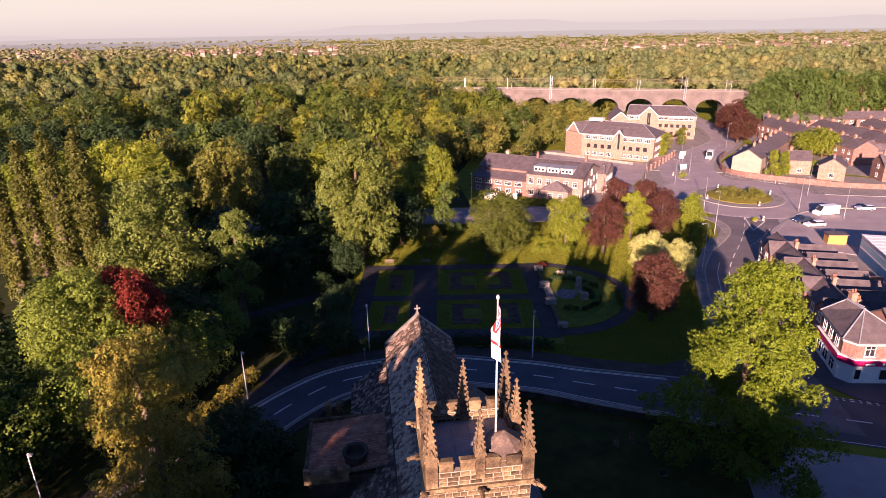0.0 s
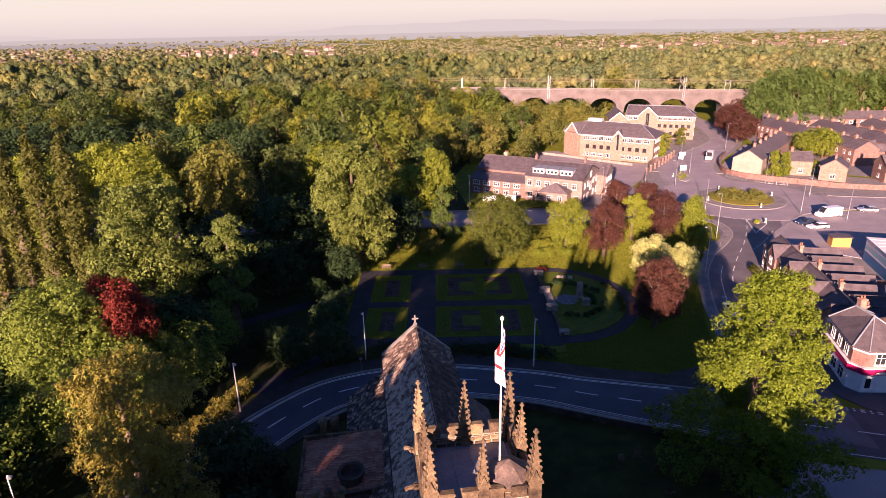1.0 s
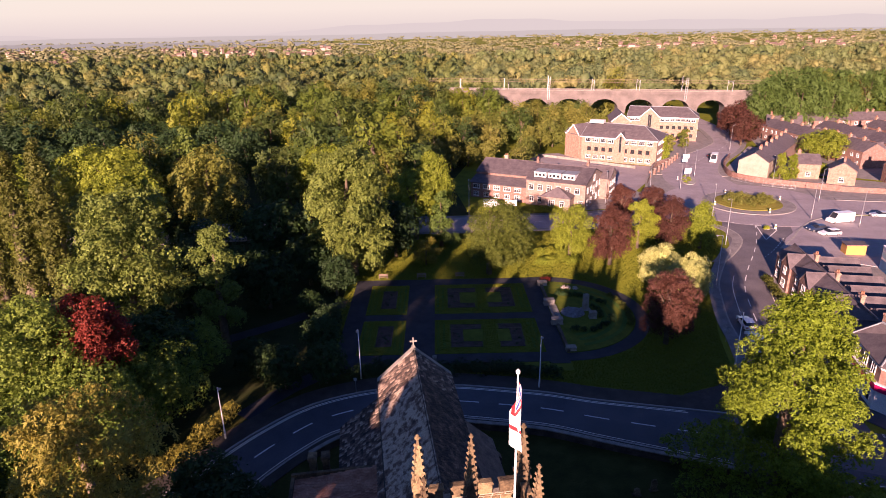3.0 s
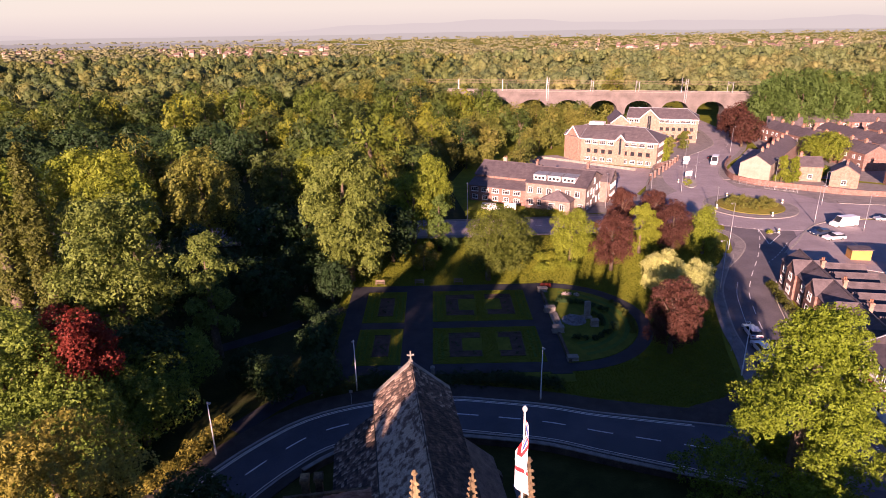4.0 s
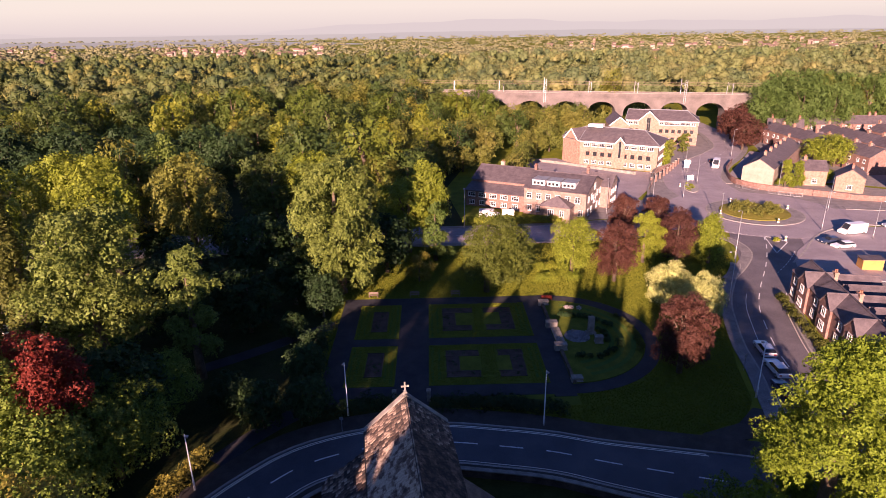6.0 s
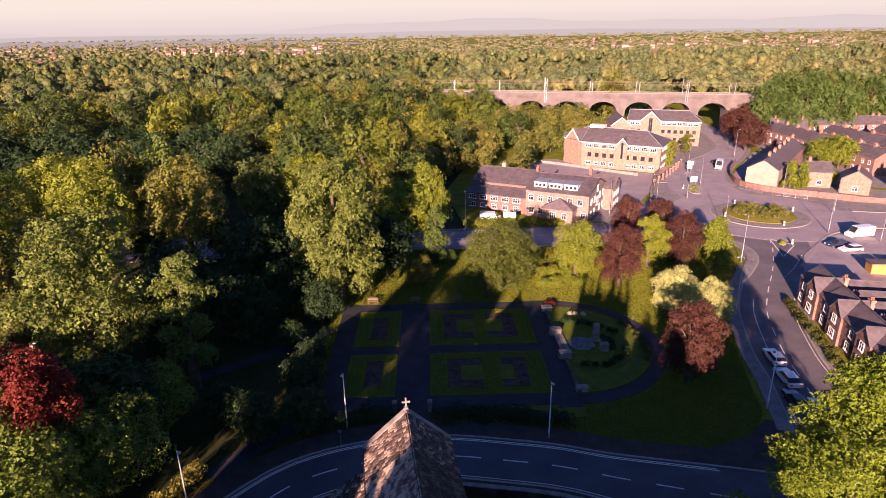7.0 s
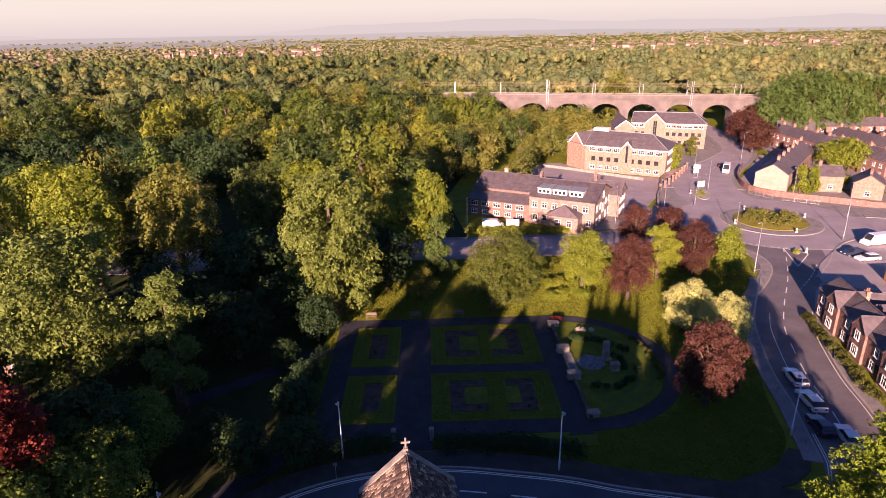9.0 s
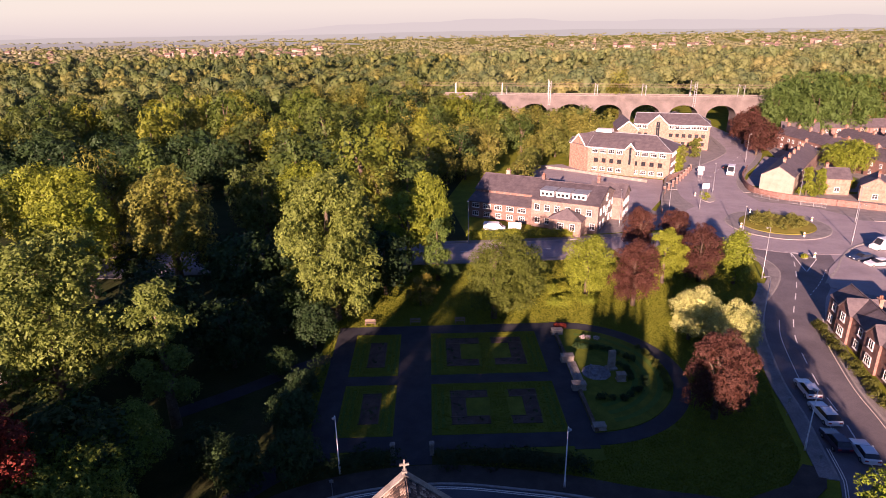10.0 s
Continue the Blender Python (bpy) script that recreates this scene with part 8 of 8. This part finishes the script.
car("parked_van", "white panel van in the car park", (0.78, 0.78, 0.77), 6.0, 2.0, 2.5, "van").matrix_basis = spot(95.0, 143.0, 100)
car("parked_car", "white estate car in the car park", (0.75, 0.75, 0.75), 4.5).matrix_basis = spot(87.0, 134.0, 95)
car("parked_car", "silver hatchback in the car park", (0.4, 0.41, 0.43), 4.2).matrix_basis = spot(107.0, 146.5, 80)
car("parked_car", "dark blue hatchback in the car park", (0.02, 0.03, 0.06), 4.2).matrix_basis = spot(86.0, 137.2, 95)
car("parked_van", "pale van beside the long building", (0.7, 0.72, 0.75), 5.2, 1.95, 2.1, "van").matrix_basis = spot(14.5, 161.2, -100)
car("parked_car", "black hatchback on the road to the viaduct", (0.015, 0.015, 0.018), 4.2).matrix_basis = spot(98.5, 221.5, -38)
car("delivery_van", "white delivery van on the road to the viaduct", (0.78, 0.78, 0.78), 6.0, 2.1, 2.8, "van").matrix_basis = spot(96.0, 213.5, 150)
sb = thing("sign_board", 19.0, 159.3, 0, -10, "white sign board on two posts by the hedge", "sign")
g = Geo()
g.box(-1.5, -0.05, 1.0, 1.5, 0.05, 2.6)
part("board", g, M_WHITE, sb)
for x in (-1.2, 1.2):
    g = Geo()
    g.box(x - 0.06, 0.06, 0, x + 0.06, 0.18, 2.5)
    part("post", g, M_TIMBER, sb)
hedge("hedge", [(8.5, 156.6), (16, 156.2), (24, 155.9), (32, 155.9)], 3.0, 1.9, F_LIME, "clipped sunlit hedge along the road", 300, 0.28)
for k in range(7):
    x = 20.5 + (k % 4) * 2.0 + 0.4 * (k // 4)
    y = 119.5 + (k // 4) * 4.0 + 0.7 * (k % 3)
    rng2 = np.random.default_rng(500 + k)
    sh = thing("garden_shrub", x, y, 0, 0, "low sunlit yellow-green shrub on the lawn", "shrub", "lawn shrubs")
    V, F = lump_cloud(rng2, [(rng2.normal() * 0.6, rng2.normal() * 0.6, 0.7 + 0.4 * rng2.random(), 0.6 + 0.4 * rng2.random(), 0.8) for _ in range(8)], 700, 0.26)
    part("foliage", np_mesh("foliage", V, F, F_LIME if k % 3 else F_YGREEN), None, sh)
hedge("front_hedge", [(60.0, 110), (57.9, 101), (56.6, 94), (55.2, 86)], 1.4, 1.4, F_OLIVE, "ragged olive hedge in front of the terrace", 160, 0.25)
hedge("verge_bank", [(-26.2, 70.6), (-26.8, 67.6), (-27.6, 64.9), (-28.6, 62.6), (-31.0, 61.0)], 1.9, 2.1, F_GOLD, "bank of golden-lit shrubs beside the footpath", 260, 0.25, "shrubs")
gr = make_tree("garden_tree", 141, 10.5, 7.6, F_YGREEN, 8000, 0.5, "dome", 0.05, 26, 0, 1.0, "rounded green garden tree among the houses", group="garden trees")
gr.matrix_basis = spot(134.5, 211, 0)
plant(gr, 118, 190, 60, 0.4)
th = make_tree("conifer", 142, 8.0, 2.3, F_YGREEN, 2200, 0.4, "cone", 0.04, 14, 0, 1.0, "yellow-green conifer in a front garden", group="garden conifers")
th.matrix_basis = spot(104.2, 186.5, 0)
plant(th, 107.4, 186.0, 50, 0.95)
plant(th, 79.0, 216.5, 90, 1.1)
plant(th, 83, 230, 10, 0.9)

# white pedestrian railings along the junction's kerb
def railing(a, b, n):
    a, b = Vector(a), Vector(b)
    d = b - a
    t = thing("pedestrian_railing", a.x, a.y, 0.03, math.degrees(math.atan2(d.y, d.x)), "pale galvanised pedestrian railing panel beside the kerb", "railing", "pedestrian railings")
    L_ = d.length
    for z in (0.15, 1.05):
        g = Geo()
        g.box(0, -0.025, z, L_, 0.025, z + 0.05)
        part("rail", g, M_GALV, t)
    for k in range(n + 1):
        g = Geo()
        w_ = 0.035 if k in (0, n) else 0.012
        x_ = L_ * k / n
        g.box(x_ - w_, -w_, 0, x_ + w_, w_, 1.08)
        part("post" if k in (0, n) else "bar", g, M_GALV, t)


rl = spline([(89.6, 186.5), (91.9, 182.6), (95.0, 178.6), (99.5, 175.2), (104.5, 172.2)], 2.4)
for k in range(len(rl) - 1):
    if k % 4 != 3:
        railing(rl[k], rl[k].lerp(rl[k + 1], 0.96), 8)


def road_sign(x, y, rz, h, w, hh, mat, label):
    t = thing("road_sign", x, y, 0.03, rz, label, "road sign", "road signs")
    for dx in ((-w / 3, w / 3) if w > 1.2 else (0,)):
        g = Geo()
        g.tube([(dx, 0.06, 0), (dx, 0.06, h)], [0.05, 0.05], 6)
        part("post", g, M_GALV, t)
    g = Geo()
    g.box(-w / 2, -0.03, h - hh, w / 2, 0.02, h)
    p_ = part("plate", g, mat, t)
    for k in range(3):
        g = Geo()
        g.box(-w * 0.36, -0.036, h - hh * (0.3 + 0.22 * k), w * (0.1 + 0.1 * k), -0.031, h - hh * (0.22 + 0.22 * k))
        part("lettering_bar", g, M_IRON if mat is M_WHITE else M_WHITE, p_)


road_sign(77.6, 190.4, 8, 3.0, 2.2, 1.6, M_WHITE, "white direction sign board on two posts")
road_sign(86.0, 213.0, -20, 2.8, 2.0, 1.3, M_WHITE, "white sign board beside the office wall")
road_sign(83.2, 207.0, -20, 2.6, 1.5, 1.1, M_WHITE, "small white sign board beside the office wall")

# ---- masonry and slates, piece by piece ----
rng = np.random.default_rng(909)


def slates(parent, u0, z0, u1, z1, v0, v1, row, width, keep, mat=M_STONESLATE):
    """Overlapping stone slates from the eave (u0, z0) to (u1, z1); those with v in keep are single parts, the rest are joined."""
    a, b = Vector((u0, 0, z0)), Vector((u1, 0, z1))
    run = (b - a).length
    d = (b - a) / run
    n = Vector((0, 1, 0)).cross(d)
    if n.z < 0:
        n = -n
    joined = Geo()
    shapes = []
    for k in range(6):
        g = Geo()
        w, t, h = width * (0.8 + 0.09 * k), 0.045, row * 1.25
        c = 0.03 * (k % 3)
        for dst in (g,):
            p0, p1 = d * 0 + n * 0.075, d * h + n * 0.02
            vs = [p0 + Vector((0, -w / 2 + 0.01, 0)), p0 + Vector((0, w / 2 - 0.01 - c, 0)) + d * c, p1 + Vector((0, w / 2 - 0.01, 0)), p1 + Vector((0, -w / 2 + 0.01, 0))]
            vs += [q - n * t for q in vs]
            dst.add(vs, [(0, 1, 2, 3), (0, 4, 5, 1), (1, 5, 6, 2), (3, 7, 4, 0)])
        if g.mesh("slate").polygons[0].normal.dot(n) < 0:
            g.f = [tuple(reversed(f)) for f in g.f]
        shapes.append((w, g, g.mesh("slate", mat)))
    made = 0
    r = 0
    while r * row < run - row * 0.5:
        v = v0 + (0.2 if r % 2 else 0.0)
        while v < v1 - 0.1:
            w, g, me = shapes[rng.integers(6)]
            at = a + d * (r * row) + Vector((0, v + w / 2, 0)) + n * (rng.random() * 0.012)
            tilt = rng.normal() * 0.6
            if keep[0] < v < keep[1] and made < 298:
                o = new("slate", me)
                o.parent = parent
                o.matrix_basis = Matrix.Translation(at) @ pose(0, 0, 0, tilt, 0, tilt * 0.5)
                made += 1
            else:
                m_ = Matrix.Translation(at) @ pose(0, 0, 0, tilt, 0, tilt * 0.5)
                joined.add([m_ @ Vector(q) for q in g.v], g.f)
            v += w
        r += 1
    o = part("slate_rest", joined, mat, parent)
    tagged(o, "weathered stone slates", kind="stuff")


slates(roof_l, NX - NW_ - 0.25, EZ - 0.08, NX - 0.05, RZ - 0.02, V0, V1 + 0.05, 0.32, 0.34, (26.2, 31.2))
slates(roof_r, NX + NW_ + 0.25, EZ - 0.08, NX + 0.05, RZ - 0.02, V0, V1 + 0.05, 0.32, 0.34, (26.2, 31.2))
slates(aisle_l, -8.65, 5.55, NX - NW_ - 0.35, 8.75, 3.3, 30.2, 0.34, 0.36, (23, 30.2))
slates(vest, -12.3, 7.7, -5.0, 8.34, 12.8, 20.45, 0.34, 0.34, (12.8, 17.6), M_VESTRYTILE)


def ashlar(parent, wall, z0, z1, s0, s1, face, row=0.29, width=0.58, tag="stone_block"):
    """Squared blocks a little proud of a tower face; face: (axis, coordinate, sign)."""
    ax, co, sg = face
    shapes = {}
    z = z0
    r = 0
    while z < z1 - 0.1:
        h = min(row * (0.9 + 0.25 * ((r * 7) % 3) / 2), z1 - z)
        s = s0
        first = True
        while s < s1 - 0.05:
            w = width * (0.7 + 0.6 * rng.random())
            if first and r % 2:
                w *= 0.55
            first = False
            w = min(w, s1 - s)
            if s1 - s - w < 0.2:
                w = s1 - s
            key = (round(w * 10) / 10, round(h, 2))
            if key not in shapes:
                g = Geo()
                hw, hh, pr = w / 2 - 0.02, h / 2 - 0.018, 0.03
                b_ = 0.016
                vs = [(-hw, 0.04, -hh), (hw, 0.04, -hh), (hw, 0.04, hh), (-hw, 0.04, hh), (-hw + b_, -pr, -hh + b_), (hw - b_, -pr, -hh + b_), (hw - b_, -pr, hh - b_), (-hw + b_, -pr, hh - b_)]
                g.add(vs, [(4, 5, 6, 7), (0, 1, 5, 4), (1, 2, 6, 5), (2, 3, 7, 6), (3, 0, 4, 7)])
                shapes[key] = g.mesh("stone_block", M_STONE)
            o = new("stone_block", shapes[key])
            o.parent = parent
            if ax == "y":
                o.matrix_basis = pose(s + w / 2, co, z + h / 2 + 0.0, 0, 0, 0 if sg < 0 else 180)
            else:
                o.matrix_basis = pose(co, s + w / 2, z + h / 2, 0, 0, -90 if sg < 0 else 90)
            s += w
        z += h
        r += 1


tw_ = [o for o in CH.children if o.name.startswith("tower_wall")][0]
ashlar(tw_, None, 14.3, 18.95, -TW, TW, ("y", -TW, -1))
pp = [o for o in CH.children if o.name.startswith("parapet")]
ashlar(pp[0], None, 19.28, 20.22, -TW, TW, ("y", -TW, -1), 0.31, 0.6)
ashlar(pp[1], None, 19.5, 20.22, -TW + 0.4, TW - 0.4, ("y", TW - 0.36, -1), 0.31, 0.6)
ashlar(pp[2], None, 19.5, 20.22, -TW + 0.4, TW - 0.4, ("x", -TW + 0.36, 1), 0.31, 0.6)
ashlar(pp[3], None, 19.5, 20.22, -TW + 0.4, TW - 0.4, ("x", TW - 0.36, -1), 0.31, 0.6)
